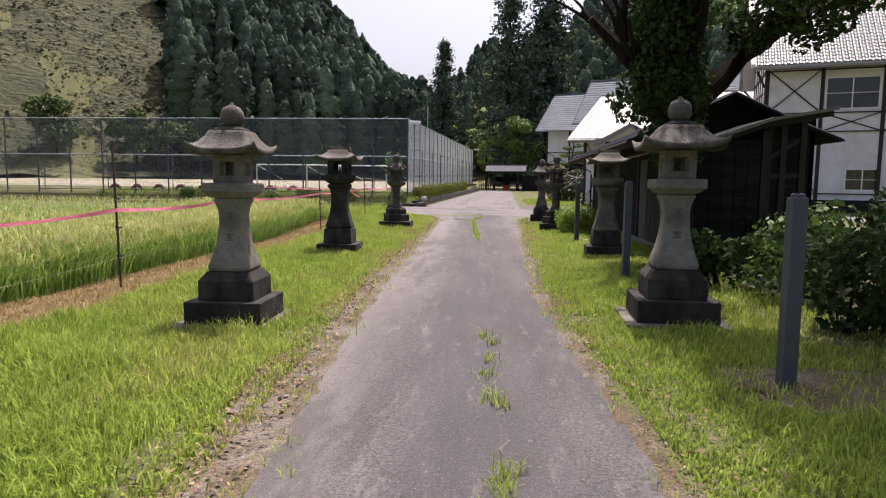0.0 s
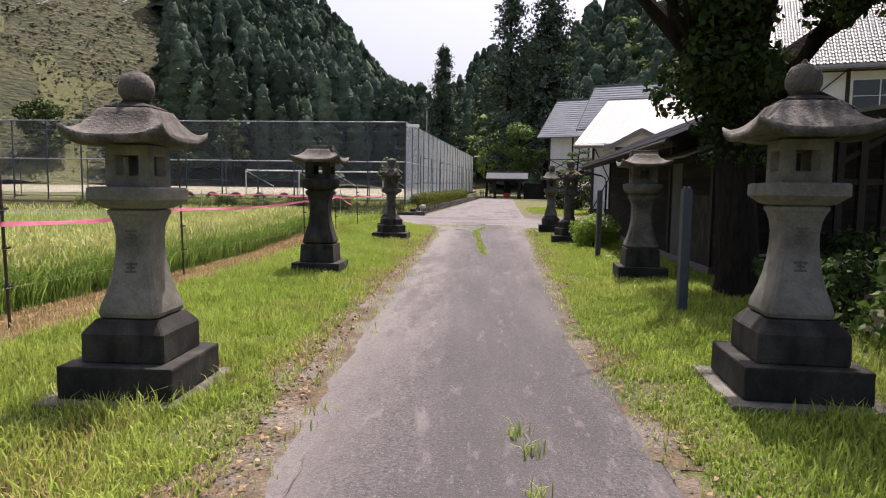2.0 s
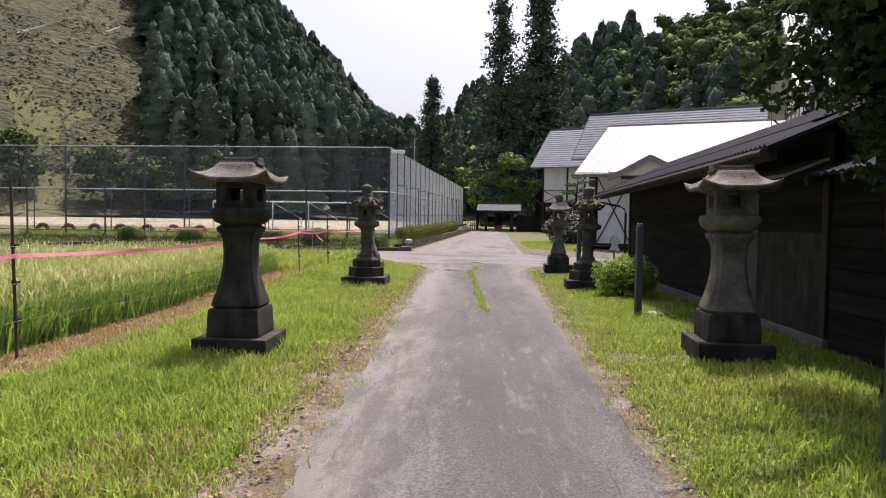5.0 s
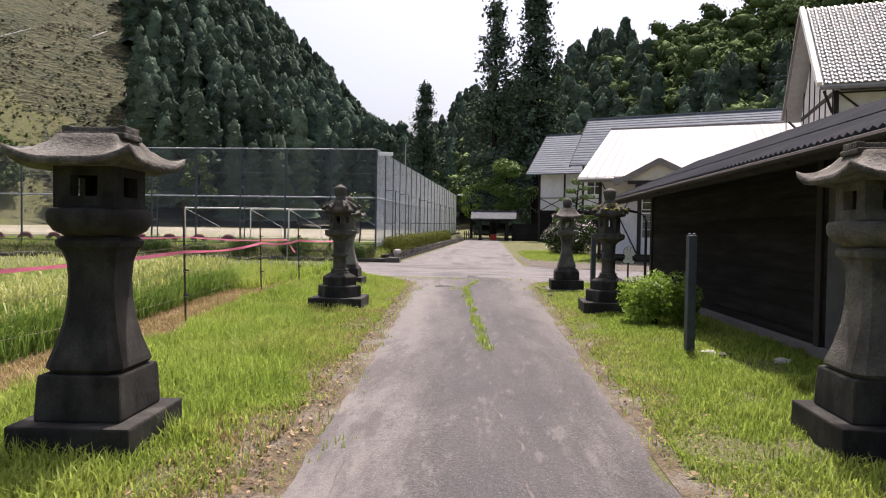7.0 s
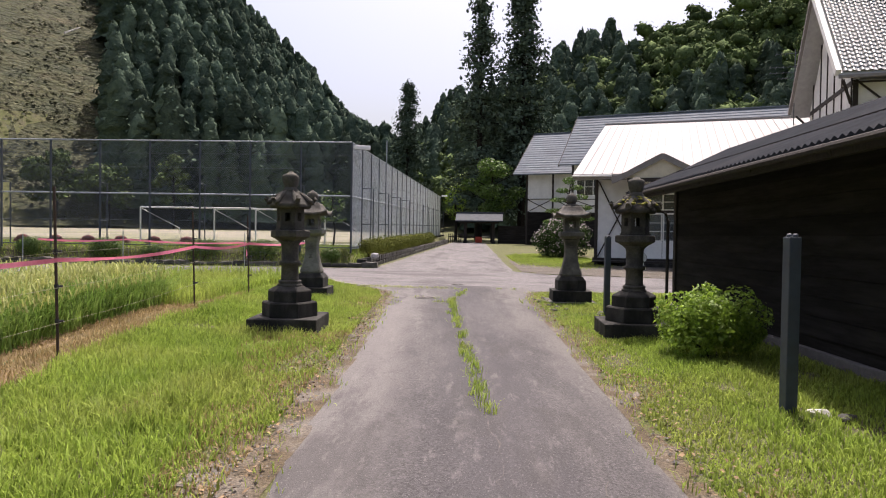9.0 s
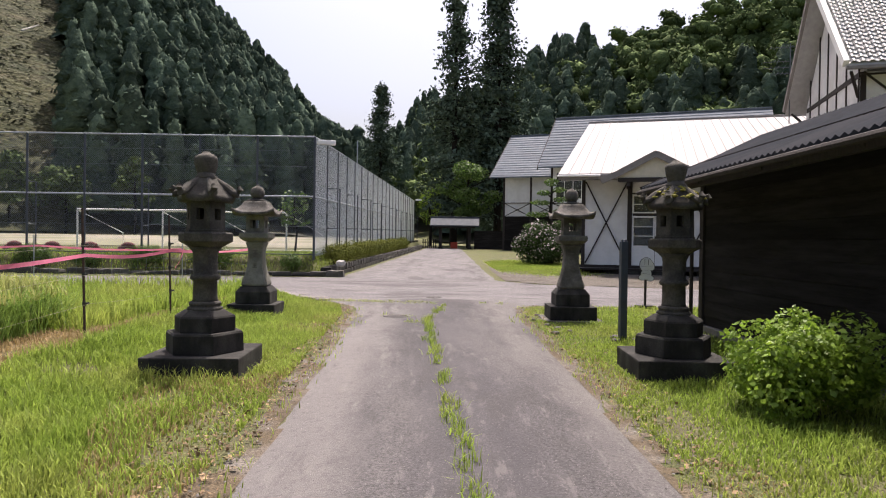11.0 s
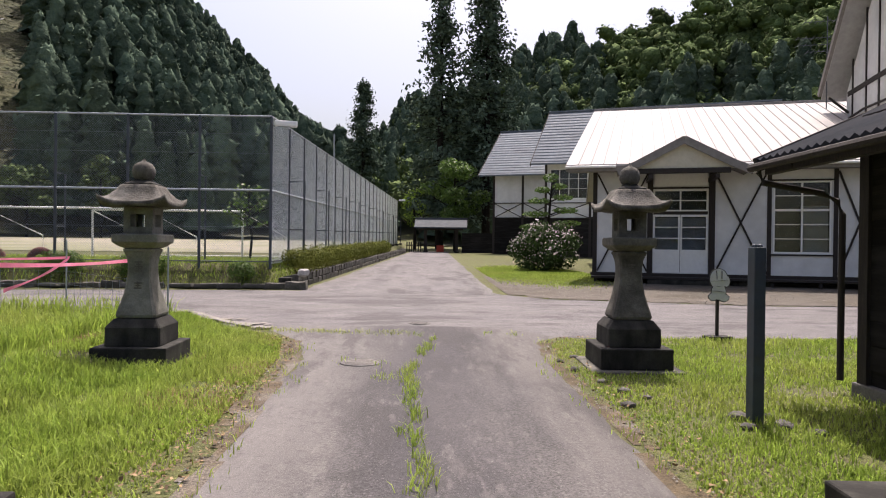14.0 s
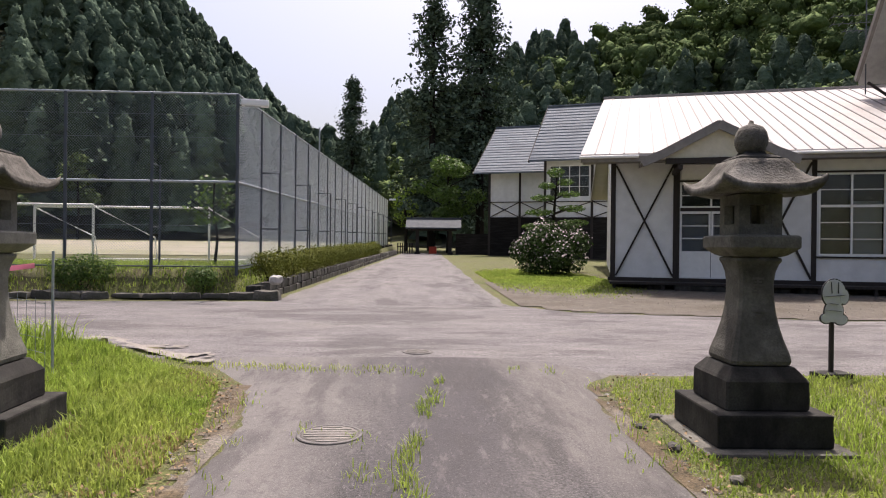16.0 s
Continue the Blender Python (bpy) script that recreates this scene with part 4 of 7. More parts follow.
        part("porch_barge", bm, FASCIA, p)
        part("bracket", boxm(cx + s * 1.08 - 0.07, cx + s * 1.08 + 0.07, y0 + 0.05, 0.75, 3.98, 4.12), TIMBER, p)
    bm = bmesh.new()
    v = [bm.verts.new(q) for q in ((cx - 1.75, y0 + 0.12, 4.3), (cx + 1.75, y0 + 0.12, 4.3), (cx, y0 + 0.12, 5.2), (cx - 1.75, y0 + 0.17, 4.3), (cx + 1.75, y0 + 0.17, 4.3), (cx, y0 + 0.17, 5.2))]
    for f in ((0, 1, 2), (5, 4, 3), (0, 3, 4, 1), (1, 4, 5, 2), (2, 5, 3, 0)):
        bm.faces.new([v[i] for i in f])
    part("pediment", bm, CREAM, p, "cream pediment board")
    part("porch_beam", boxm(cx - 1.5, cx + 1.5, y0 + 0.05, y0 + 0.2, 4.15, 4.32), TIMBER, p)
    return o


hall()


def wing(name, label, m, length, eave, ridge, depth, base, band, bays, wins=(), over=0.9, mat=GREYROOF, courses=9):
    """A half-timbered wing: dark boarded base, a band of crosses, white panels, a coursed roof."""
    o = thing(name, label, "building", "", m)
    w = part("front_wall", wall_with_openings(0, length, base, eave, 0, 0.2, wins), PLASTER, o)
    part("base_wall", boxm(0.02, length, -0.04, 0.2, -0.6, base), SHEDWOOD, o, "dark boarded base")
    part("side_wall", boxm(0, 0.2, 0.2, depth, -0.6, eave), PLASTER, o)
    part("rear_wall", boxm(0, length, depth, depth + 0.2, -0.6, eave), PLASTER, o)
    g = bmesh.new()
    v = [g.verts.new(p) for p in ((0, 0, eave), (0, depth, eave), (0, depth / 2, ridge - 0.25), (0.2, 0, eave), (0.2, depth, eave), (0.2, depth / 2, ridge - 0.25))]
    for f in ((0, 2, 1), (3, 4, 5), (0, 1, 4, 3), (1, 2, 5, 4), (2, 0, 3, 5)):
        g.faces.new([v[i] for i in f])
    part("gable_wall", g, PLASTER, o)
    bars = [(0, base, length, base, 0.16), (0, band, length, band, 0.14), (0, eave - 0.1, length, eave - 0.1, 0.2)]
    for x in bays:
        bars.append((x, -0.5, x, eave, 0.2))
    for a, b in zip(bays, bays[1:]):
        bars += [(a, base, b, band, 0.09), (a, band, b, base, 0.09)]
    timber(o, bars, 0, proud=0.05)
    for q in wins:
        window(w, *q, 0, cols=4, rows=3, curtain=False)
    for s, (ya, yb) in enumerate(((-over, depth / 2), (depth + over, depth / 2))):
        seamed_slope(o, -over - 0.3, length + 0.3, ya, eave - 0.15, yb, ridge, 9e9, mat, None, thick=0.14, inset=0.7)
        if s == 0:
            r = o.children[-1]
            for k in range(courses * 2):
                f = (k + 0.5) / (courses * 2)
                y, z = ya + (yb - ya) * f, eave - 0.15 + (ridge - eave + 0.15) * f
                c = boxm(-over - 0.28 + 0.7 * f, length + 0.28, y - 0.02, y + 0.02, z + 0.0, z + 0.03)
                part("course", c, mat, r)
    part("ridge_cap", boxm(-over + 0.38, length + 0.3, depth / 2 - 0.12, depth / 2 + 0.12, ridge - 0.04, ridge + 0.09, bevel=0.02), mat, o)
    bm = bmesh.new()
    beam(bm, (-over - 0.28, -over, eave - 0.3), (-over + 0.42, depth / 2, ridge - 0.12), 0.06, 0.24)
    part("barge_board", bm, TIMBER, o)
    return o


wing("rear_wing", "far half-timbered wing with grey-blue sheet roof", pose(5.45, 78.5, 0.75, 0, 0, -20), 13, 7.45, 12.2, 10, 3.4, 4.75, [0.1, 2.8, 5.6, 8.4, 11.2])
wing("middle_wing", "taller half-timbered wing with grey-blue roof and wide windows", pose(9.06, 72.1, 0.7, 0, 0, -20), 18, 7.82, 12.86, 9, 3.2, 4.45, [0.1, 3.7, 7.0, 10.2, 13.4, 16.6], wins=[(0.45, 3.5, 4.8, 7.25), (3.95, 6.85, 4.8, 7.25)], over=0.8)


def great_house():
    """The tall tiled house behind the shed, its gable towards the hall."""
    o = thing("great_house", "tall white half-timbered house with pale pantile roof", "building", "", pose(14.95, 38.4, 0, 0, 0, -15.5))
    L, D, E, R = 16.0, 7.9, 8.28, 13.2
    wins = [(3.1, 5.7, 6.0, 7.75), (6.1, 8.7, 6.0, 7.75), (4.3, 6.0, 1.45, 2.65), (6.9, 8.6, 1.45, 2.65)]
    w = part("front_wall", wall_with_openings(0.0, L, 0.3, E, 0.9, 0.25, wins), PLASTER, o)
    for q in wins:
        window(w, *q, 0.9, cols=2, rows=2, curtain=False)
    part("gable_wall", boxm(0, 0.25, 1.15, D, 0.3, E), PLASTER, o)
    g = bmesh.new()
    v = [g.verts.new(p) for p in ((0, 0.9, E), (0, D + 0.2, E), (0, D / 2 + 0.5, R - 0.4), (0.25, 0.9, E), (0.25, D + 0.2, E), (0.25, D / 2 + 0.5, R - 0.4))]
    for f in ((0, 2, 1), (3, 4, 5), (0, 1, 4, 3), (1, 2, 5, 4), (2, 0, 3, 5)):
        g.faces.new([v[i] for i in f])
    part("gable_top", g, PLASTER, o)
    part("rear_wall", boxm(0, L, D, D + 0.2, 0.3, E), PLASTER, o)
    part("base_wall", boxm(-0.03, L, 0.86, 1.2, 0, 0.9), SHEDWOOD, o)
    bars = [(x, 0.3, x, E, 0.2) for x in (0.1, 2.9, 5.9, 8.9, 11.9)] + [(0, 4.75, L, 4.75, 0.2), (0, 5.8, L, 5.8, 0.16), (0, E - 0.1, L, E - 0.1, 0.2), (0, 1.25, L, 1.25, 0.12)]
    for a, b in ((0.1, 2.9), (2.9, 5.9), (5.9, 8.9)):
        bars += [(a, 4.75, b, 5.8, 0.1), (a, 5.8, b, 4.75, 0.1)]
    bars += [(0.1, 5.8, 2.9, E, 0.16), (0.1, E, 2.9, 5.8, 0.16), (0.1, 1.25, 2.9, 4.75, 0.14), (0.1, 4.75, 2.9, 1.25, 0.14)]
    timber(o, bars, 0.9)
    for y in (1.0, 2.4, 3.6, 4.8, 6.0, 7.4):
        part("gable_timber", boxm(-0.04, 0.01, y - 0.05, y + 0.05, 0.9, min(R - 0.9, E + (R - E) * (1 - abs(y - 4.45) / 4.2) - 0.2)), TIMBER, o)
    part("gable_timber", boxm(-0.045, 0.012, 0.9, D, E - 0.2, E), TIMBER, o)
    mid = D / 2 + 0.5
    seamed_slope(o, -0.75, L, 0.0, E + 0.12, mid, R, 9e9, TILEPALE, None, thick=0.2, name="roof_base")
    seamed_slope(o, -0.75, L, D + 1.0, E + 0.12, mid, R, 9e9, TILEPALE, None, thick=0.2, name="roof_rear")
    base = o.children[-2]
    # rounded pantiles: rolls up the slope and stepped courses
    slope = Vector((0, mid, R - E - 0.12))
    n = slope.length
    d = slope.normalized()
    nrm = Vector((0, -d.z, d.y))
    vs, fs, rows, pitch = [], [], 22, 0.30
    cols = int((L + 0.6) / pitch)
    for j in range(rows):
        for c in range(cols):
            x0 = -0.6 + c * pitch
            k = len(vs)
            for e, lift in ((j / rows, 0.055), ((j + 1.06) / rows, 0.012)):
                b = Vector((0, 0.0, E + 0.12)) + d * n * min(1, e)
                for q in range(6):
                    a = q / 5
                    h = 0.07 * math.sin(math.pi * min(1, a / 0.65)) if a < 0.65 else -0.0
                    vs.append(tuple(b + Vector((x0 + a * pitch, 0, 0)) + nrm * (lift + h)))
            for q in range(5):
                fs.append((k + q, k + q + 1, k + 7 + q, k + 6 + q))
            fs.append((k, k + 6, k + 7, k + 1))
    tagged(raw("roof_tiles", vs, fs, TILEPALE, base), "pale rounded pantiles in courses", "", "", "stuff")
    part("verge_board", boxm(-0.1, 0.1, -0.02, n, -0.12, 0.16), WHITEPAINT, o, m=Matrix.Translation((-0.78, 0, E + 0.12)) @ Matrix.Rotation(math.atan2(d.z, d.y), 4, "X"))
    part("verge_board", boxm(-0.1, 0.1, -0.02, n, -0.12, 0.10), FASCIA, o, m=Matrix.Translation((-0.78, D + 1.0, E + 0.12)) @ Matrix.Rotation(math.pi - math.atan2(d.z, d.y), 4, "X"))
    part("gutter", boxm(-0.75, L, -0.12, 0.02, E - 0.12, E + 0.02, bevel=0.03), FASCIA, o)
    bm = bmesh.new()
    beam(bm, (-0.55, 0.15, E - 0.15), (-0.05, 0.95, E - 0.95), 0.09)
    part("bracket", bm, TIMBER, o)
    bm = bmesh.new()
    beam(bm, (-0.55, D + 0.6, E - 0.1), (-0.02, D - 0.1, E - 0.9), 0.09)
    part("bracket", bm, TIMBER, o)
    bm = bmesh.new()
    tube(bm, [(-0.72, D + 0.4, E - 0.6), (-0.72, D + 0.4, E + 3.4)], 0.025, 6)
    part("antenna_mast", bm, STEEL, o)
    for zz, w in ((3.2, 0.9), (2.5, 1.2), (2.2, 1.2), (1.9, 0.8)):
        bm = bmesh.new()
        beam(bm, (-0.72 - w, D + 0.4, E + zz), (-0.72 + w * 0.4, D + 0.4, E + zz), 0.02)
        for q in range(6):
            x = -0.72 - w + q * w * 0.26
            beam(bm, (x, D + 0.1, E + zz), (x, D + 0.7, E + zz), 0.012)
        part("antenna_boom", bm, STEEL, o)
    bm = bmesh.new()
    tube(bm, [(-0.1, 1.2, E - 1.3), (-0.1, 6.0, E - 1.1), (-0.1, 9.6, E - 1.3)], 0.05, 8)
    part("downpipe", bm, TIMBER, o)
    return o


great_house()


def shed():
    """The long black boarded shed with a shallow gable roof, its eave over the verge."""
    o = thing("boarded_shed", "long black boarded shed with dark corrugated roof", "shed", "", pose(0, 0, 0))
    X, YN, YF = 3.74, 14.6, 26.0
    w = part("side_wall", boxm(X, X + 0.12, YN, YF, 0.1, 3.0), SHEDWOOD, o)
    part("end_wall", boxm(X, X + 3.0, YF - 0.12, YF, 0.1, 2.95), SHEDWOOD, o)
    part("end_wall", boxm(X, X + 3.0, YN, YN + 0.12, 0.1, 2.95), SHEDWOOD, o)
    part("rear_wall", boxm(X + 2.9, X + 3.0, YN, YF, 0.1, 3.0), SHEDWOOD, o)
    for k in range(9):
        z = 0.32 + k * 0.26
        part("board", boxm(X - 0.022, X, YN + 0.02, YF - 0.02, z, z + 0.254), SHEDWOOD, w)
    for y in (14.62, 17.6, 25.8):
        part("post", boxm(X - 0.06, X + 0.02, y, y + 0.14, 0.1, 2.75), TIMBER, o)
    part("footing", boxm(X - 0.08, X + 0.2, YN, YF, -0.1, 0.16, bevel=0.02), PATCH, o, "pale concrete footing")
    # roof: two slopes, ridge along y
    x0, xr, zr = 2.78, 4.95, 3.55
    for name, xa, xb in (("roof", x0, xr), ("roof_rear", 7.2, xr)):
        bm = bmesh.new()
        vs, nw = [], 90
        ya, yb = YN - 0.3, 26.4
        for i in range(nw * 2 + 1):
            y = ya + (yb - ya) * i / (nw * 2)
            h = 0.018 * (1 if i % 2 else -1)
            vs.append([bm.verts.new((x, y, z + h + dz)) for dz in (0, -0.05) for x, z in ((xa, 2.56), ((xa + xr) / 2, (2.56 + zr) / 2 - 0.03), (xr, zr))])
        for a, b in zip(vs, vs[1:]):
            for f in ((a[0], b[0], b[1], a[1]), (a[1], b[1], b[2], a[2]), (a[3], a[4], b[4], b[3]), (a[4], a[5], b[5], b[4]), (a[0], a[3], b[3], b[0])):
                bm.faces.new(f)
        for a in (vs[0], vs[-1]):
            bm.faces.new((a[0], a[1], a[4], a[3]))
            bm.faces.new((a[1], a[2], a[5], a[4]))
        bmesh.ops.recalc_face_normals(bm, faces=bm.faces[:])
        part(name, bm, SHEDROOF, o)
    bm = bmesh.new()
    vs = [bm.verts.new(p) for p in ((3.15, 14.62, 2.24), (3.15, 17.0, 2.24), (3.75, 17.0, 2.48), (3.75, 14.62, 2.48), (3.15, 14.62, 2.2), (3.15, 17.0, 2.2), (3.75, 17.0, 2.44), (3.75, 14.62, 2.44))]
    for f in ((0, 1, 2, 3), (7, 6, 5, 4), (4, 5, 1, 0), (6, 7, 3, 2), (5, 6, 2, 1), (7, 4, 0, 3)):
        bm.faces.new([vs[i] for i in f])
    bmesh.ops.recalc_face_normals(bm, faces=bm.faces[:])
    part("awning", bm, FASCIA, o, "small weathered board awning")
    part("mud_wall", boxm(X - 0.04, X - 0.022, 14.7, 16.7, 0.15, 1.5), STONE_DARK, o, "grey stained lower panel")
    # no opening here: a dark panel on the boards imitates an unlit doorway
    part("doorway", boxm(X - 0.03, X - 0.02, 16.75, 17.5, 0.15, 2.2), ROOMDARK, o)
    bm = bmesh.new()
    tube(bm, [(x0 - 0.04, YN - 0.3, 2.47), (x0 - 0.04, 26.4, 2.47)], 0.045)
    part("gutter", bm, TIMBER, o)
    for y in steps(15, 26, 1.8):
        bm = bmesh.new()
        beam(bm, (x0 + 0.05, y, 2.46), (X + 0.05, y, 2.80), 0.07, 0.1)
        part("rafter", bm, TIMBER, o)
    bm = bmesh.new()
    beam(bm, (x0 + 0.12, YN - 0.2, 2.44), (x0 + 0.12, 26.3, 2.44), 0.09, 0.1)
    beam(bm, (2.78, 26.35, 2.5), (xr, 26.35, 3.43), 0.05, 0.16)
    part("purlin", bm, TIMBER, o)
    bm = bmesh.new()
    tube(bm, [(x0, 26.3, 2.42), (x0 + 0.06, 26.3, 2.3), (3.45, 26.2, 2.18), (3.58, 26.15, 2.1), (3.62, 26.12, 1.95), (3.62, 26.12, 0.15)], 0.035)
    part("downpipe", bm, TIMBER, o)
    g = bmesh.new()
    v = [g.verts.new(p) for q in (YN, YN + 0.1) for p in ((X - 0.3, q, 2.9), (X + 3.0, q, 2.9), (xr, q, 3.48))]
    for f in ((0, 1, 2), (5, 4, 3), (0, 3, 4, 1), (1, 4, 5, 2), (2, 5, 3, 0)):
        g.faces.new([v[i] for i in f])
    part("gable", g, SHEDWOOD, o)
    return o


shed()


def annex():
    """The low lean-to on the shed's end: one slope rising away from the lane, boarded on one side and open between posts on the other."""
    o = thing("lean_to_shed", "low black lean-to with pale-edged metal roof beside the tree", "shed", "", pose(0, 0, 0))
    X, YN, YF = 3.72, 12.95, 14.57
    w = part("side_wall", boxm(X, X + 0.1, YN, YF, 0.05, 2.3), SHEDWOOD, o)
    for k in range(8):
        z = 0.3 + k * 0.26
        part("board", boxm(X - 0.022, X, YN + 0.02, YF - 0.02, z, z + 0.245), SHEDWOOD, w)
    f = part("end_wall", boxm(X + 0.1, 5.0, YN, YN + 0.1, 0.05, 2.42), SHEDWOOD, o)
    for k in range(5):
        x = X + 0.12 + k * 0.23
        part("board", boxm(x, x + 0.215, YN - 0.02, YN, 0.1, 2.36), SHEDWOOD, f)
    for x, h in ((5.08, 2.62), (5.42, 2.7), (5.78, 2.78)):
        part("post", boxm(x - 0.055, x + 0.055, YN, YN + 0.11, 0.0, h), TIMBER, o)
    part("rear_post", boxm(5.7, 5.8, YF - 0.12, YF, 0.0, 2.78), TIMBER, o)
    bm = bmesh.new()
    beam(bm, (5.08, YN + 0.05, 1.75), (5.78, YN + 0.05, 1.75), 0.06, 0.09)
    beam(bm, (5.1, YN + 0.05, 2.05), (5.75, YN + 0.05, 2.45), 0.05, 0.08)
    part("brace", bm, TIMBER, o)
    prof = ((3.3, 2.21), (3.8, 2.385), (5.0, 2.80), (6.15, 3.0))
    bm = bmesh.new()
    rows = []
    for i in range(25):
        y, h = 12.5 + (14.56 - 12.5) * i / 24, 0.014 * (1 if i % 2 else -1)
        rows.append([bm.verts.new((x, y, z + h + dz)) for dz in (0, -0.035) for x, z in prof])
    for a, b in zip(rows, rows[1:]):
        for k in range(3):
            bm.faces.new((a[k], b[k], b[k + 1], a[k + 1]))
            bm.faces.new((a[k + 4], a[k + 5], b[k + 5], b[k + 4]))
        bm.faces.new((a[0], a[4], b[4], b[0]))
        bm.faces.new((a[3], b[3], b[7], a[7]))
    bmesh.ops.recalc_face_normals(bm, faces=bm.faces[:])
    part("roof", bm, SHEDROOF, o)
    bm = bmesh.new()
    for (xa, za), (xb, zb) in zip(prof, prof[1:]):
        beam(bm, (xa, 12.48, za - 0.02), (xb, 12.48, zb - 0.02), 0.03, 0.06)
    part("barge_board", bm, FASCIA, o, "pale weathered barge board")
    for y in (12.7, 13.6, 14.4):
        bm = bmesh.new()
        for (xa, za), (xb, zb) in zip(prof, prof[1:]):
            beam(bm, (xa, y, za - 0.09), (xb, y, zb - 0.09), 0.07, 0.1)
        part("rafter", bm, TIMBER, o)
    return o


annex()

# ---- leaves, blades and tree makers ----
def quads(name, centres, normals, sizes, mat, parent=None, aspect=1.0, seed=1, fold=0.0):
    """Many small four-cornered leaves or leaf sprays as one mesh."""
    rg = np.random.default_rng(seed)
    n = len(centres)
    c, nn = np.asarray(centres, float), np.asarray(normals, float)
    nn /= np.linalg.norm(nn, axis=1, keepdims=True) + 1e-9
    r = rg.normal(size=(n, 3))
    u = np.cross(nn, r)
    u /= np.linalg.norm(u, axis=1, keepdims=True) + 1e-9
    v = np.cross(nn, u)
    s = np.asarray(sizes, float).reshape(-1, 1) * 0.5
    k = rg.uniform(0.6, 1.3, size=(n, 4, 1))
    p = np.stack([c - u * s * k[:, 0] * aspect, c - v * s * k[:, 1], c + u * s * k[:, 2] * aspect - nn * s * fold, c + v * s * k[:, 3]], axis=1).reshape(-1, 3)
    me = bpy.data.meshes.new(name)
    me.vertices.add(4 * n)
    me.vertices.foreach_set("co", p.astype(np.float32).ravel())
    me.loops.add(4 * n)
    me.loops.foreach_set("vertex_index", np.arange(4 * n, dtype=np.int32))
    me.polygons.add(n)
    me.polygons.foreach_set("loop_start", np.arange(0, 4 * n, 4, dtype=np.int32))
    me.update(calc_edges=True)
    me.materials.append(mat)
    ob = new(name, me)
    if parent:
        ob.parent = parent
    return ob


def blades(name, roots, heights, mat, width=0.008, lean=0.5, seed=1, parent=None, bend=0.6):
    """Bent tapering grass blades, each of two joints and a tip, as one mesh."""
    rg = np.random.default_rng(seed)
    p, h = np.asarray(roots, float), np.asarray(heights, float).reshape(-1, 1)
    n = len(p)
    a = rg.uniform(0, 2 * np.pi, n)
    d = np.stack([np.cos(a), np.sin(a), np.zeros(n)], 1)
    s = np.stack([-np.sin(a), np.cos(a), np.zeros(n)], 1) * (width * rg.uniform(0.6, 1.4, (n, 1)))
    l = rg.uniform(0.1, 1, (n, 1)) * lean
    m = p + d * h * l * 0.35 + np.array([0, 0, 1]) * h * 0.6
    t = p + d * h * l * (0.35 + bend) + np.array([0, 0, 1]) * h * (1.0 - 0.35 * l * bend)
    vs = np.stack([p - s, p + s, m + s * 0.8, m - s * 0.8, t], 1).reshape(-1, 3)
    me = bpy.data.meshes.new(name)
    me.vertices.add(5 * n)
    me.vertices.foreach_set("co", vs.astype(np.float32).ravel())
    k = np.arange(n, dtype=np.int32)[:, None] * 5
    me.loops.add(7 * n)
    me.loops.foreach_set("vertex_index", (k + np.array([[0, 1, 2, 3, 3, 2, 4]], dtype=np.int32)).ravel())
    me.polygons.add(2 * n)
    st = np.arange(n, dtype=np.int32)[:, None] * 7 + np.array([[0, 4]], dtype=np.int32)
    me.polygons.foreach_set("loop_start", st.ravel().astype(np.int32))
    me.update(calc_edges=True)
    me.materials.append(mat)
    ob = new(name, me)
    if parent:
        ob.parent = parent
    return ob


def cloud(rg, centre, radii, n, shell=0.55):
    """Points and outward normals through the outer part of an ellipsoid."""
    d = rg.normal(size=(n, 3))
    d /= np.linalg.norm(d, axis=1, keepdims=True)
    r = rg.uniform(shell, 1.0, (n, 1)) ** 0.6
    return np.asarray(centre) + d * r * np.asarray(radii), d


def leafy(name, blobs, per, size, mat, parent, seed, tilt=0.7, aspect=0.7, fold=0.2):
    """A crown of leaves round several uneven clumps: blobs of (x, y, z, rx, ry, rz)."""
    rg = np.random.default_rng(seed)
    ps, ns = [], []
    for b in blobs:
        p, d = cloud(rg, b[:3], b[3:6], max(6, int(per * b[3] * b[5])))
        ps.append(p)
        ns.append(d + rg.normal(size=d.shape) * tilt + np.array([0, 0, 0.35]))
    p, nn = np.concatenate(ps), np.concatenate(ns)
    return quads(name, p, nn, rg.uniform(0.6, 1.4, len(p)) * size, mat, parent, aspect=aspect, seed=seed, fold=fold)


# ---- tennis-court fence, posts and mesh ----
def diamond_panel(name, length, height, cell, mat, parent, wire=0.004, twist=0.0):
    """One sheet of woven chain link: crossing slanted wires as thin strips."""
    vs, fs = [], []
    def strip(a, b):
        k = len(vs)
        d = (Vector(b) - Vector(a)).normalized()
        s = Vector((-d.z, 0, d.x)) * (1 if d.x > 0 else -1)
        s = (s * math.cos(twist) + Vector((0, math.sin(twist), 0))) * wire
        vs.extend([tuple(Vector(a) - s), tuple(Vector(a) + s), tuple(Vector(b) + s), tuple(Vector(b) - s)])
        fs.append((k, k + 1, k + 2, k + 3))
    n = int((length + height) / cell)
    for i in range(n + 1):
        c = i * cell
        x0, x1 = max(0.0, c - height), min(length, c)
        if x1 > x0:
            strip((x0, 0, c - x0), (x1, 0, c - x1))
            strip((length - x0, 0.004, c - x0), (length - x1, 0.004, c - x1))
    ob = raw(name, vs, fs, mat, parent)
    return tagged(ob, "", "", "", "stuff")


def pipe(name, a, b, r, mat, parent, n=8):
    bm = bmesh.new()
    tube(bm, [a, b], r, n)
    return part(name, bm, mat, parent)


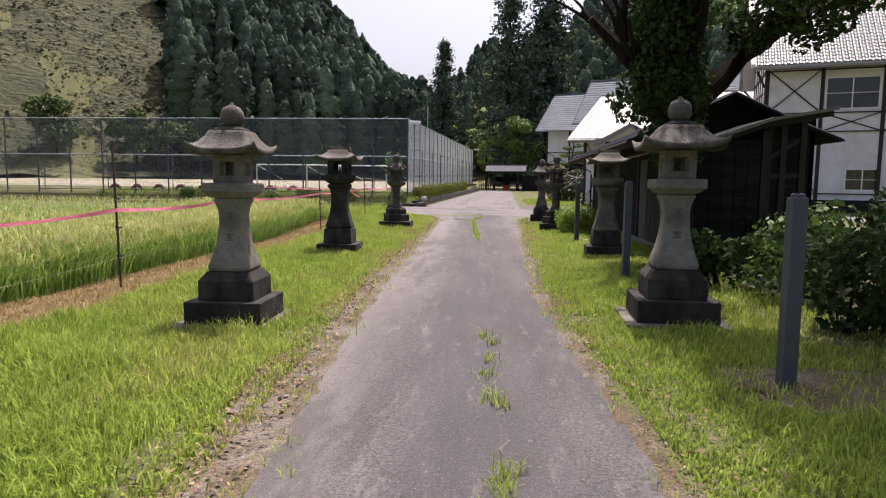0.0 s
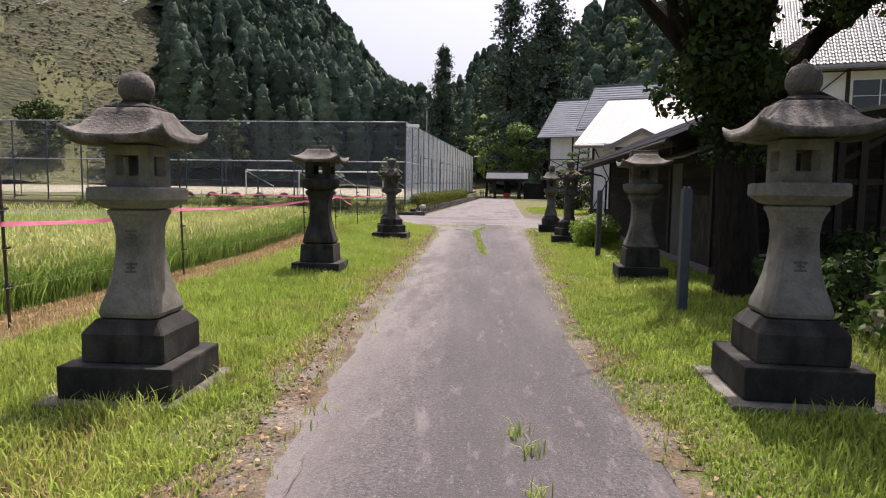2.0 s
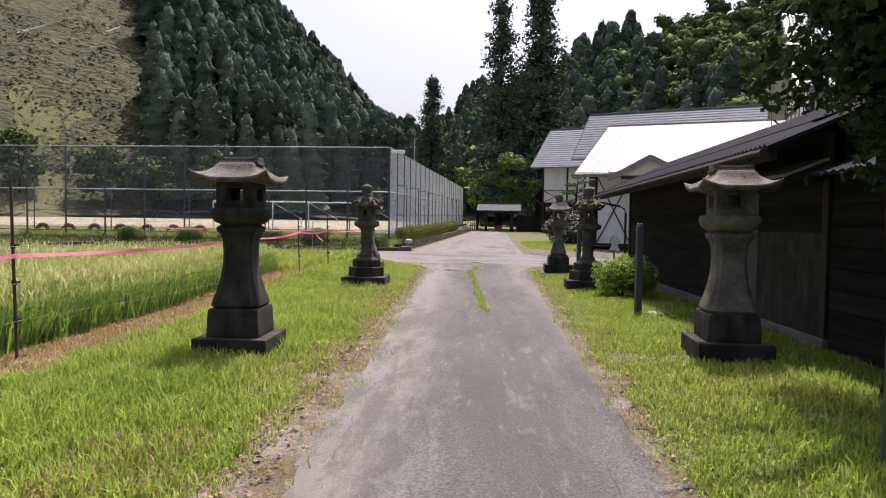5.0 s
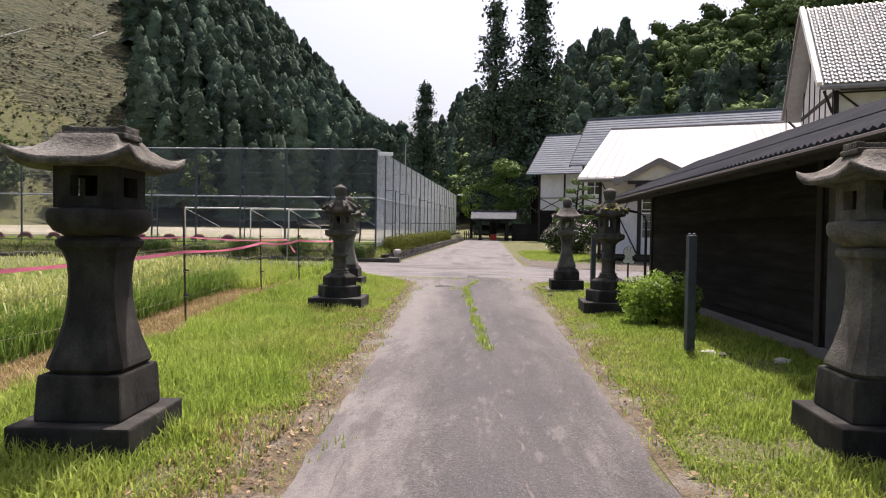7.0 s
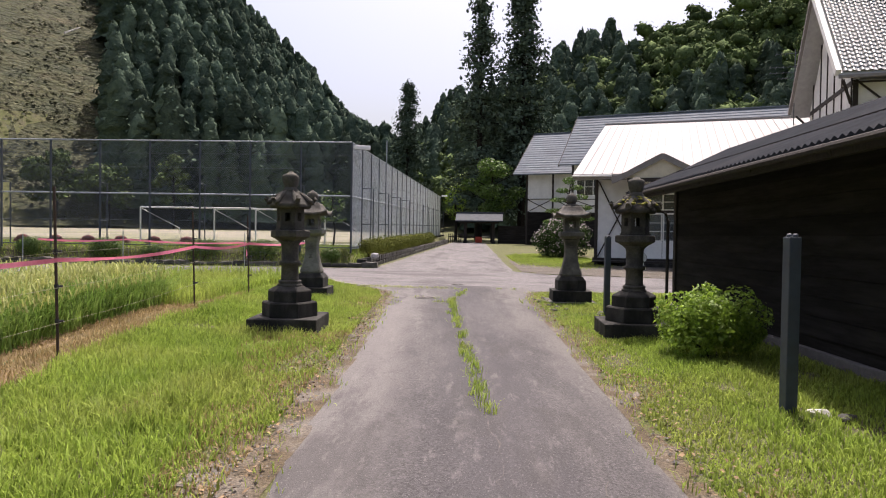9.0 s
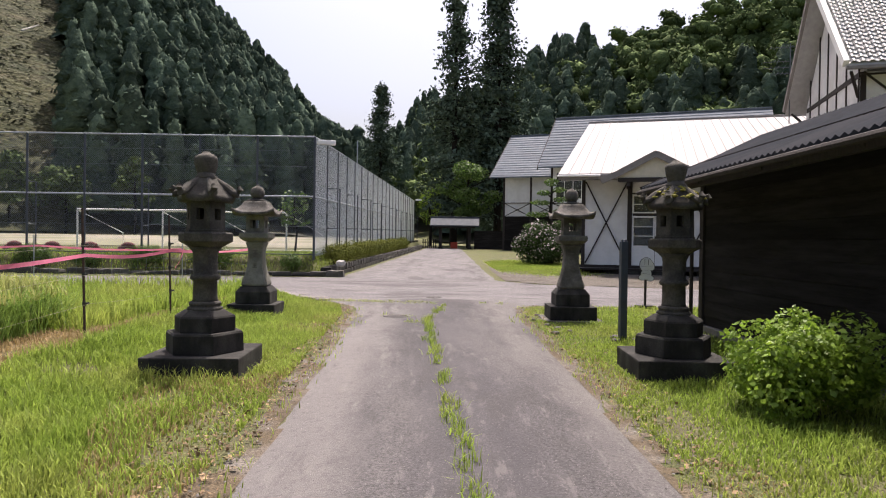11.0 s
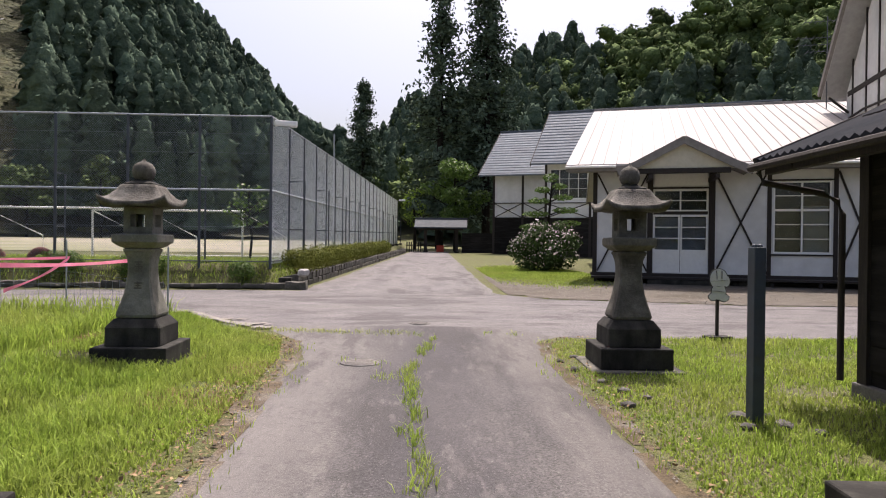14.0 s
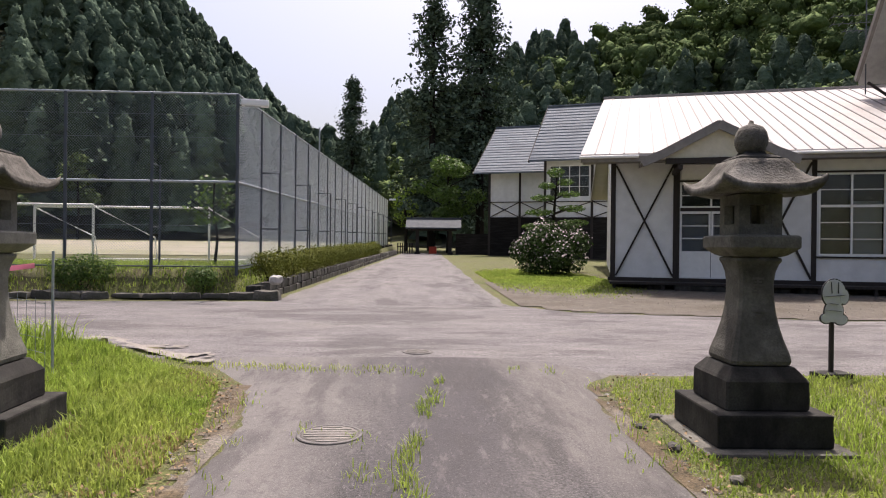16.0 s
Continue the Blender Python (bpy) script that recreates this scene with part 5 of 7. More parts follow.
def court_fence(name, label, m, bays, spacing, height, brace_every, rise=0.0, shade=0):
    """A tall chain-link fence along local x: posts, rails, stays and mesh."""
    o = thing(name, label, "fence", "", m)
    L = bays * spacing
    for k in range(bays + 1):
        x = k * spacing
        pipe("post", (x, 0, -0.15 + rise * x), (x, 0, height + rise * x), 0.045, STEEL, o)
    for zz, r in ((height, 0.03), (height / 2, 0.035), (0.08, 0.02)):
        pipe("rail", (0, 0, zz), (L, 0, zz + rise * L), r, GALV if zz > 1 else STEEL, o)
    for zz in (height * 0.75, height * 0.25, height * 0.88):
        pipe("tension_wire", (0, 0, zz), (L, 0, zz + rise * L), 0.006, WIRE, o, n=5)
    for k in range(1, bays, brace_every):
        x = k * spacing
        z = rise * x
        bm = bmesh.new()
        tube(bm, [(x, -0.55, -0.1 + z), (x, -0.55, height * 0.6 + z), (x, 0, height * 0.6 + z)], 0.03, 8)
        tube(bm, [(x, -0.55, height * 0.24 + z), (x, 0, height * 0.24 + z)], 0.02, 8)
        part("stay", bm, STEEL, o)
        part("footing", block(0.6, 0.35, 0, 0.16, seed=k), STONE_DARK, o, m=pose(x, -0.5, -0.12 + z))
    # shade=1: thicker, tilted strips in the brighter colour stand for sunlit wire
    mesh = diamond_panel("chain_link", L, height, 0.075, WIRE if shade == 0 else WIRE_SUNLIT, o, 0.0030 if shade == 0 else 0.0046, 0.0 if shade == 0 else 0.75)
    if rise:
        for v in mesh.data.vertices:
            v.co.z += rise * v.co.x
    return o


court_fence("court_fence", "tall grey chain-link fence along the sports ground", pose(FENCE_X, FENCE_Y, land(FENCE_X - 3, FENCE_Y + 0.2) + 0.0, 0, 0, 180) @ pose(0, 0, 0), 18, 2.2, 4.6, 2)
court_fence("court_fence", "tall chain-link fence with sunlit tone in its mesh, stays beside the lane", Matrix.Translation((FENCE_X, FENCE_Y, land(FENCE_X - 3, FENCE_Y + 0.2))) @ Matrix.Rotation(math.atan2(1, 0.038), 4, "Z"), 22, 2.255, 4.6, 2, 0.016, 1)


def court_lamp(x, y, z, yaw):
    o = thing("court_lamp", "white floodlight on a bracket at the fence top", "lamp", "", pose(x, y, z, 0, 0, yaw))
    bm = bmesh.new()
    tube(bm, [(0, 0, -0.25), (0.05, 0, -0.1), (0.16, 0, -0.06)], 0.02)
    part("bracket", bm, STEEL, o)
    bm = boxm(0.1, 0.8, -0.11, 0.11, -0.1, 0.08, bevel=0.045)
    part("housing", bm, LAMPWHITE, o)
    part("lens", boxm(0.2, 0.6, -0.07, 0.07, -0.105, -0.09), GALV, o)


court_lamp(FENCE_X, FENCE_Y - 0.06, 5.3, 12)
court_lamp(fence_x(89) + 0.05, 89.0, 6.4, 0)
o = thing("flag_pole", "slim white pole behind the fence", "pole", "", pose(-7.5, 66, land(-7.5, 66)))
pipe("pole", (0, 0, 0), (0, 0, 8.2), 0.05, GALV, o)

# ---- bed of stones and clipped shrubs at the court corner ----
def rock(w, d, h, seed):
    bm = bmesh.new()
    bmesh.ops.create_icosphere(bm, subdivisions=2, radius=0.5)
    for v in bm.verts:
        k = 1 + 0.28 * noise.noise((v.co.x * 3 + seed, v.co.y * 3, v.co.z * 3))
        q = max(abs(v.co.x), abs(v.co.y), abs(v.co.z))
        v.co = v.co * k * (0.55 + 0.45 * 0.5 / max(0.3, q) * 0.85)
        v.co.x, v.co.y, v.co.z = v.co.x * w, v.co.y * d, (v.co.z + 0.3) * h
    return bm


rocks = []
for k in range(6):
    bm = block(0.6, 0.34, -0.1, 0.17, top=0.12, seed=k * 3.1)
    for v in bm.verts:
        v.co += Vector((noise.noise((v.co.x * 4, v.co.y * 4, k)), noise.noise((v.co.x * 4, v.co.y * 4, k + 9)), noise.noise((v.co.x * 4 + 5, v.co.y * 4, k)))) * 0.05
    me = bpy.data.meshes.new("bed_rock")
    bm.to_mesh(me)
    bm.free()
    me.materials.append(WALLSTONE)
    rocks.append(me)
bed = thing("rock_edging", "row of rough dark stones edging the shrub bed", "edging", "", pose(0, 0, 0))
rnd = random.Random(12)
x = -4.75
while x > -24:
    s = rnd.uniform(0.8, 1.5)
    ob = new("stone", rnd.choice(rocks))
    ob.parent = bed
    yy = 38.75 + rnd.uniform(-0.08, 0.08)
    ob.matrix_basis = pose(x, yy, land(x, 38.6) + 0.08, 0, 0, rnd.uniform(-25, 25)) @ Matrix.Diagonal((s, rnd.uniform(0.7, 1.3), rnd.uniform(0.3, 0.95), 1))
    x -= 0.56 * s
o = thing("pale_rock", "pale whitish boulder at the corner of the bed", "rock", "", pose(-4.62, 39.15, 0.58, 0, 0, 20))
part("rock", rock(0.36, 0.32, 0.28, 77), PALEROCK, o)


def retaining_wall():
    o = thing("retaining_wall", "low two-course wall of dark weathered stone blocks", "wall", "", pose(0, 0, 0))
    part("core", wall_core(), STONE_DARK, o)
    blocks = []
    for k in range(4):
        bm = block(1.0, 0.26, 0, 0.21, top=0.04, seed=40 + k)
        me = bpy.data.meshes.new("stone_block")
        bm.to_mesh(me)
        bm.free()
        me.materials.append(WALLSTONE)
        blocks.append(me)
    r = random.Random(3)
    for row in range(2):
        y = 38.95 + 0.3 * row
        while y < 79:
            l = r.uniform(0.45, 0.8)
            x = interp(y + l / 2, LANE_L) - 0.16 - 0.05 * row
            ob = new("stone_block", r.choice(blocks))
            ob.parent = o
            ob.matrix_basis = pose(x, y + l / 2, land(0, y) - 0.03 + 0.225 * row, r.uniform(-2, 2), r.uniform(-2, 2), 88 + r.uniform(-3, 3)) @ Matrix.Diagonal((l * 0.97, 1, 1, 1))
            y += l


def wall_core():
    bm = bmesh.new()
    ys = steps(39.0, 79, 2)
    for a, b in zip(ys, ys[1:]):
        xa, xb = interp(a, LANE_L) - 0.42, interp(b, LANE_L) - 0.42
        beam(bm, (xa, a, land(0, a) + 0.12), (xb, b, land(0, b) + 0.12), 0.38, 0.42)
    return bm


retaining_wall()


def clipped_shrub(x, y, z, w, d, h, seed, label="clipped dark green azalea mound by the court fence", mat=None):
    o = thing("azalea_shrub", label, "shrub", "clipped shrubs along the court", pose(x, y, z))
    r = random.Random(seed)
    blobs = [(0, 0, h * 0.42, w * 0.47, d * 0.47, h * 0.55)]
    blobs += [(r.uniform(-0.28, 0.28) * w, r.uniform(-0.25, 0.25) * d, h * r.uniform(0.4, 0.6), w * r.uniform(0.2, 0.28), d * r.uniform(0.22, 0.3), h * r.uniform(0.3, 0.42)) for _ in range(4)]
    leafy("leaves", blobs, 4200, 0.052, mat or LEAFGREEN, o, seed, 0.55)
    for k in range(2):
        bm = bmesh.new()
        tube(bm, [(0.06 * k, 0, -0.05), (r.uniform(-0.3, 0.3) * w, r.uniform(-0.2, 0.2) * d, h * 0.6)], [0.02, 0.008], 5)
        part("stem", bm, BARK, o)
    return o


for k, (x, w) in enumerate(((-6.5, 0.95), (-9.5, 1.75), (-12.0, 1.7), (-14.2, 1.3), (-16.3, 1.6), (-19.5, 1.8))):
    clipped_shrub(x, 39.12, land(x, 39.2) - 0.1, w, 0.75, 0.9 if w > 1.5 else 0.6, 50 + k)
for k in range(30):
    y = 40.0 + k * 0.95
    x = (fence_x(y) + interp(y, LANE_L)) / 2 + 0.18
    clipped_shrub(x, y, land(0, y) + 0.42, 0.98 + 0.08 * math.sin(k * 3.7), 1.0, 0.84 + 0.12 * math.sin(k * 2.1), 80 + k, "clipped yellow-green azalea along the retaining wall", HEDGE)

# ---- tyres, goal frame and posts on the sports ground ----
def half_tyre(x, y, z):
    o = thing("half_buried_tyre", "maroon painted tyre half buried upright in the ground", "tyre", "row of half-buried tyres", pose(x, y, z))
    bm = bmesh.new()
    pts = [(0.33 * math.cos(a), 0, 0.33 * math.sin(a) - 0.02) for a in np.linspace(-0.15, math.pi + 0.15, 17)]
    tube(bm, pts, 0.12, 10)
    for v in bm.verts:
        v.co.y *= 0.85
    part("tyre", bm, TYRE_RED, o)


for k in range(9):
    half_tyre(-13.2 - 1.5 * k, 40.2, land(-14, 40.2) + 0.02)


def goal_frame(m):
    o = thing("goal_frame", "white tubular goal frame without net", "goal", "", m)
    for a, b in (((0, 0, 0), (0, 0, 1.75)), ((5.6, 0, 0), (5.6, 0, 1.75))):
        pipe("post", a, b, 0.04, WHITEPAINT, o)
    pipe("crossbar", (0, 0, 1.75), (5.6, 0, 1.75), 0.04, WHITEPAINT, o)
    for x in (0, 5.6):
        bm = bmesh.new()
        tube(bm, [(x, 0, 1.72), (x + 1.45, 1.0, 0.78), (x + 1.5, 1.05, 0)], 0.028)
        part("stay", bm, WHITEPAINT, o)
    pipe("ground_bar", (1.5, 1.05, 0.03), (7.1, 1.05, 0.03), 0.025, WHITEPAINT, o)


goal_frame(pose(-16.4, 42.3, land(-12, 42.3) + 0.03))
goal_frame(pose(-13.4, 43.8, land(-12, 43.8) + 0.03))

# ---- rice field, electric-fence poles, cords and pink tape ----
EDGE = [(0, -6.15), (7, -6.2), (12.7, -6.3), (20, -6.65), (25.2, -6.9)]


def rice_field():
    rg = np.random.default_rng(5)
    o = thing("rice_field", "dense green rice with ripening pale ears", "rice field", "", pose(0, 0, 0), "stuff")
    roots, hs = [], []
    for dist, step in ((1.6, 0.08), (5.0, 0.14), (22, 0.27)):
        lo = {1.6: 0.0, 5.0: 1.6, 22: 5.0}[dist]
        for y in np.arange(0.5, 25.2, step):
            e = interp(y, EDGE)
            for x in np.arange(lo, dist, step):
                roots.append((e - x + rg.normal() * step * 0.3, y + rg.normal() * step * 0.3, 0))
                hs.append(0.93 * (0.88 + 0.12 * noise.noise((x * 0.8, y * 0.8, 0))) * (0.82 if x < 0.12 else 1))
    roots, hs = np.array(roots), np.array(hs)
    roots[:, 2] = np.array([land(a, b) for a, b in roots[:, :2]])
    many = np.repeat(roots, 5, axis=0) + rg.normal(size=(len(roots) * 5, 3)) * np.array([0.035, 0.035, 0])
    blades("rice_leaves", many, np.repeat(hs, 5) * rg.uniform(0.7, 1.12, len(many)), RICE, 0.0075, 1.0, 6, o, bend=0.85)
    top = np.repeat(roots, 2, axis=0) + rg.normal(size=(len(roots) * 2, 3)) * np.array([0.05, 0.05, 0.03])
    top[:, 2] = np.repeat(hs, 2) * rg.uniform(0.72, 0.92, len(top)) + np.repeat(roots[:, 2], 2)
    blades("rice_ears", top, rg.uniform(0.12, 0.22, len(top)), RICE_EAR, 0.009, 1.3, 7, o, bend=1.0)


rice_field()
POLES = [(-5.0, 4.2), (-5.3, 8.5), (-5.6, 12.8), (-5.45, 19.2), (-5.7, 23.5), (-5.45, 25.7)]


def fence_pole(x, y, h):
    o = thing("fence_pole", "thin dark rusty pole with insulator clips", "pole", "thin poles beside the rice", pose(x, y, land(x, y), 0, -1.5, 0))
    pipe("pole", (0, 0, -0.2), (0, 0, h), 0.016, RUST, o)
    for zz in (0.45, 0.85, 1.25):
        bm = bmesh.new()
        tube(bm, [(0.01, 0, zz), (0.07, 0, zz + 0.01)], 0.014, 6)
        tube(bm, [(0, 0, zz - 0.03), (0, 0, zz + 0.03)], 0.024, 8)
        part("clip", bm, TYRE_BLACK, o)


for x, y in POLES:
    fence_pole(x, y, 2.0 if y < 22 else 1.75)
for zz, mat, nm, lb in ((0.45, CORD, "cord", "thin pale cord strung between poles"), (0.85, CORD, "cord", "thin pale cord strung between poles"), (1.25, CORD, "cord", "thin pale cord strung between poles")):
    pts = []
    for (xa, ya), (xb, yb) in zip(POLES, POLES[1:]):
        for f in (0, 0.25, 0.5, 0.75):
            pts.append((xa + (xb - xa) * f + 0.06, ya + (yb - ya) * f, zz + land(xa + (xb - xa) * f, ya + (yb - ya) * f) - 0.04 * math.sin(math.pi * f)))
    bm = bmesh.new()
    tube(bm, pts, 0.0022, 4)
    tagged(part(nm, bm, mat), lb, "cord", "cords between the poles")


def tape(points, label):
    """A pink tape twisting between its supports."""
    bm = bmesh.new()
    prev = None
    i = 0
    for (xa, ya, za), (xb, yb, zb) in zip(points, points[1:]):
        n = max(4, int(math.hypot(xb - xa, yb - ya) / 0.25))
        for k in range(n):
            f = k / n
            p = Vector((xa + (xb - xa) * f, ya + (yb - ya) * f, za + (zb - za) * f - 0.06 * math.sin(math.pi * f)))
            a = 0.5 * math.sin(i * 0.35) + 0.35 * math.sin(i * 0.11)
            i += 1
            s = Vector((math.sin(a), 0, math.cos(a))) * 0.026
            cur = (bm.verts.new(p - s), bm.verts.new(p + s))
            if prev:
                bm.faces.new((prev[0], cur[0], cur[1], prev[1]))
            prev = cur
    bmesh.ops.solidify(bm, geom=bm.faces[:], thickness=0.002)
    tagged(part("pink_tape", bm, TAPE), label, "tape", "pink tapes round the field")


tape([(-4.95, 1.0, 1.05), (-5.0, 4.2, 1.08), (-5.3, 8.5, 1.1), (-5.6, 12.8, 1.14), (-5.45, 19.2, 1.2), (-5.7, 23.5, 1.28), (-5.45, 25.7, 1.32), (-4.9, 29.4, 1.35)], "bright pink plastic tape strung above the rice")
tape([(-6.0, 27.2, 0.95), (-7.5, 31.4, 1.25), (-11, 31.0, 1.3), (-13.5, 30.2, 1.3)], "bright pink plastic tape strung to posts by the road")
for x, y in ((-7.5, 31.3), (-11, 30.8), (-13.5, 30.0), (-4.9, 29.4)):
    o = thing("thin_stake", "slim grey steel stake by the road edge", "stake", "stakes by the road", pose(x, y, land(x, y)))
    pipe("stake", (0, 0, -0.1), (0, 0, 1.35), 0.014, GALV, o)


def wire_net(points):
    """A low net of square wire along the field end."""
    o = thing("wire_net", "low grey wire netting at the end of the field", "fence", "", pose(0, 0, 0))
    bm = bmesh.new()
    for (xa, ya), (xb, yb) in zip(points, points[1:]):
        n = int(math.hypot(xb - xa, yb - ya) / 0.2)
        for k in range(n + 1):
            x, y = xa + (xb - xa) * k / n, ya + (yb - ya) * k / n
            beam(bm, (x, y, land(x, y)), (x, y, land(x, y) + 0.8), 0.004)
        for zz in (0.1, 0.25, 0.4, 0.55, 0.78):
            beam(bm, (xa, ya, land(xa, ya) + zz), (xb, yb, land(xb, yb) + zz), 0.004)
    part("net", bm, WIRE, o)


wire_net([(-4.95, 29.35), (-7.5, 31.2), (-11, 30.7)])

# ---- tree beside the shed, shrubs and bushes ----
def limb(bm, p, d, length, r, rnd, depth, ends):
    """A crooked limb that forks; gathers the ends of its twigs."""
    pts, rad = [Vector(p)], [r]
    v = Vector(d).normalized()
    n = 5
    for k in range(n):
        v = (v + Vector((rnd.uniform(-0.22, 0.22), rnd.uniform(-0.22, 0.22), rnd.uniform(-0.08, 0.16)))).normalized()
        pts.append(pts[-1] + v * length / n)
        rad.append(r * (1 - 0.6 * (k + 1) / n))
    tube(bm, pts, rad, 10 if depth == 0 else 6)
    if depth >= 3:
        ends.append(pts[-1])
        return
    for k in range(3 if depth else 4):
        i = rnd.randint(2, n)
        w = (v + Vector((rnd.uniform(-1, 1), rnd.uniform(-1, 1), rnd.uniform(-0.35, 0.7)))).normalized()
        limb(bm, pts[i], w, length * rnd.uniform(0.5, 0.72), rad[i] * 0.72, rnd, depth + 1, ends)
    ends.append(pts[-1])


def old_tree():
    o = thing("old_tree", "large dark leaning tree with ivy-covered trunk by the shed", "tree", "", pose(3.35, 12.1, 0))
    rnd = random.Random(21)
    bm = bmesh.new()
    tube(bm, [(0, 0, -0.2), (-0.05, 0, 0.3), (-0.12, 0, 1.2), (-0.2, 0.05, 2.2), (-0.15, 0.1, 3.1), (0.0, 0.1, 3.6)], [0.45, 0.32, 0.275, 0.265, 0.29, 0.28], 14)
    for v in bm.verts:
        k = 1 + 0.12 * noise.noise((v.co.x * 3, v.co.y * 3, v.co.z * 2))
        v.co.x, v.co.y = v.co.x * k, v.co.y * k
    part("trunk", bm, BARK, o)
    ends = []
    for d, l, r in (((1.0, -0.15, 0.66), 4.4, 0.27), ((-0.35, 0.25, 1.0), 3.2, 0.23), ((-0.6, 0.1, 0.8), 2.4, 0.19), ((0.15, -0.9, 0.95), 4.6, 0.13)):
        bm = bmesh.new()
        limb(bm, (-0.1, 0.1, 2.85), d, l, r, rnd, 1, ends)
        part("limb", bm, BARK, o)
    blobs = [(e.x, e.y, e.z, rnd.uniform(0.45, 0.85), rnd.uniform(0.45, 0.85), rnd.uniform(0.3, 0.55)) for e in ends if not (e.x > 0.5 and e.z < 5.5 and e.y < 1.6)]
    for k in range(95):
        z = rnd.uniform(2.95, 7.2)
        blobs.append((rnd.uniform(-0.85, -0.25), rnd.uniform(-0.6, 1.2), z, 0.42, 0.42, 0.36))
    for k in range(95):
        blobs.append((rnd.uniform(0.6, 4.4), rnd.uniform(-2.2, 0.8), rnd.uniform(3.9, 6.0), 0.3, 0.3, 0.2))
    for k in range(70):
        blobs.append((rnd.uniform(-0.85, -0.1), rnd.uniform(-0.8, 0.3), rnd.uniform(3.1, 5.4), 0.36, 0.36, 0.32))
    for k in range(45):
        blobs.append((rnd.uniform(0.7, 3.0), rnd.uniform(-1.2, 0.3), rnd.uniform(4.0, 5.6), 0.32, 0.32, 0.22))
    for k in range(125):
        blobs.append((rnd.uniform(-0.7, 3.8), rnd.uniform(-6.9, -3.2), rnd.uniform(5.6, 7.4), 0.8, 0.8, 0.42))
    # a gap in the crown lets the sun down to the grass before the shed
    blobs = [b for b in blobs if not (-2.6 < b[0] - 0.084 * b[2] < -1.1 and -5.0 < b[1] - 0.395 * b[2] < -0.9) and b[0] - 0.084 * b[2] > -1.75 and (b[0] - b[3] > -1.3 or b[1] < -2.5) and not (b[0] > -0.25 and b[1] > 0.35)]
    leafy("crown", blobs, 1050, 0.115, LEAFDARK, o, 31)
    ivy = [(-0.15 + 0.36 * math.cos(a), 0.05 + 0.36 * math.sin(a), z, 0.2, 0.2, 0.32) for z in np.arange(2.2, 3.1, 0.3) for a in np.arange(z, z + 6.2, 1.05)]
    ivy += [(-0.62, -0.05, z, 0.36, 0.36, 0.4) for z in np.arange(2.7, 4.6, 0.3)]
    leafy("ivy", ivy, 1500, 0.085, LEAFDARK, o, 32)


old_tree()


def bush(name, label, x, y, blobs, per, size, mat, seed, category="bush", stems=5, h=0.6, flowers=0):
    o = thing(name, label, category, "", pose(x, y, land(x, y)))
    leafy("leaves", blobs, per, size, mat, o, seed)
    rnd = random.Random(seed)
    for k in range(stems):
        b = rnd.choice(blobs)
        bm = bmesh.new()
        tube(bm, [(rnd.uniform(-0.1, 0.1), rnd.uniform(-0.1, 0.1), -0.05), (b[0] * 0.5, b[1] * 0.5, b[2] * 0.6), (b[0], b[1], b[2])], [0.02, 0.014, 0.006], 5)
        part("stem", bm, BARK, o)
    if flowers:
        rg = np.random.default_rng(seed)
        ps, ns = [], []
        for b in blobs:
            p, d = cloud(rg, b[:3], np.array(b[3:6]) * 1.06, flowers, 0.9)
            k = (d[:, 2] > -0.2)
            ps.append(p[k])
            ns.append(d[k] + rg.normal(size=d[k].shape) * 0.4)
        quads("blossoms", np.concatenate(ps), np.concatenate(ns), rg.uniform(0.06, 0.13, sum(len(p) for p in ps)), PETAL, o, 1.0, seed)
    return o


rnd = random.Random(8)
bush("lime_bush", "bright lime-green rounded bush beside the shed", 2.42, 20.5, [(rnd.uniform(-0.42, 0.42), rnd.uniform(-0.38, 0.38), rnd.uniform(0.22, 0.78), rnd.uniform(0.22, 0.36), rnd.uniform(0.22, 0.36), rnd.uniform(0.2, 0.3)) for _ in range(24)], 6500, 0.052, LEAFLIME, 61)
bush("flowering_bush", "large round bush with pale pink blossoms beside the hall", 5.0, 50.6, [(1.2 * math.cos(k * 2.4) * (0.35 + 0.65 * (k % 3) / 2), 1.15 * math.sin(k * 2.4) * (0.35 + 0.65 * (k % 3) / 2), 0.5 + 1.45 * (k % 7) / 6 * (1 - 0.25 * (k % 3) / 2), rnd.uniform(0.55, 0.75), rnd.uniform(0.55, 0.75), rnd.uniform(0.5, 0.65)) for k in range(40)], 700, 0.12, LEAFDARK, 62, flowers=38)
for k, (x, y, s) in enumerate(((3.9, 8.6, 1.0), (4.9, 7.4, 1.15), (3.2, 9.7, 0.75), (5.6, 9.4, 1.2), (4.6, 5.6, 1.0), (6.2, 6.6, 1.3), (4.3, 11.0, 0.7), (5.2, 12.8, 0.8), (3.6, 7.0, 0.8), (4.0, 6.2, 0.85), (5.4, 8.2, 1.1), (5.0, 6.6, 1.05))):
    bush("broadleaf_shrub", "glossy dark green shrub in the shade of the tree", x, y, [(rnd.uniform(-0.5, 0.5) * s, rnd.uniform(-0.5, 0.5) * s, rnd.uniform(0.2, 1.15) * s, 0.34 * s, 0.34 * s, 0.26 * s) for _ in range(15)], 1250, 0.10, LEAFGREEN if k in (0, 4) else LEAFDARK, 63 + k)


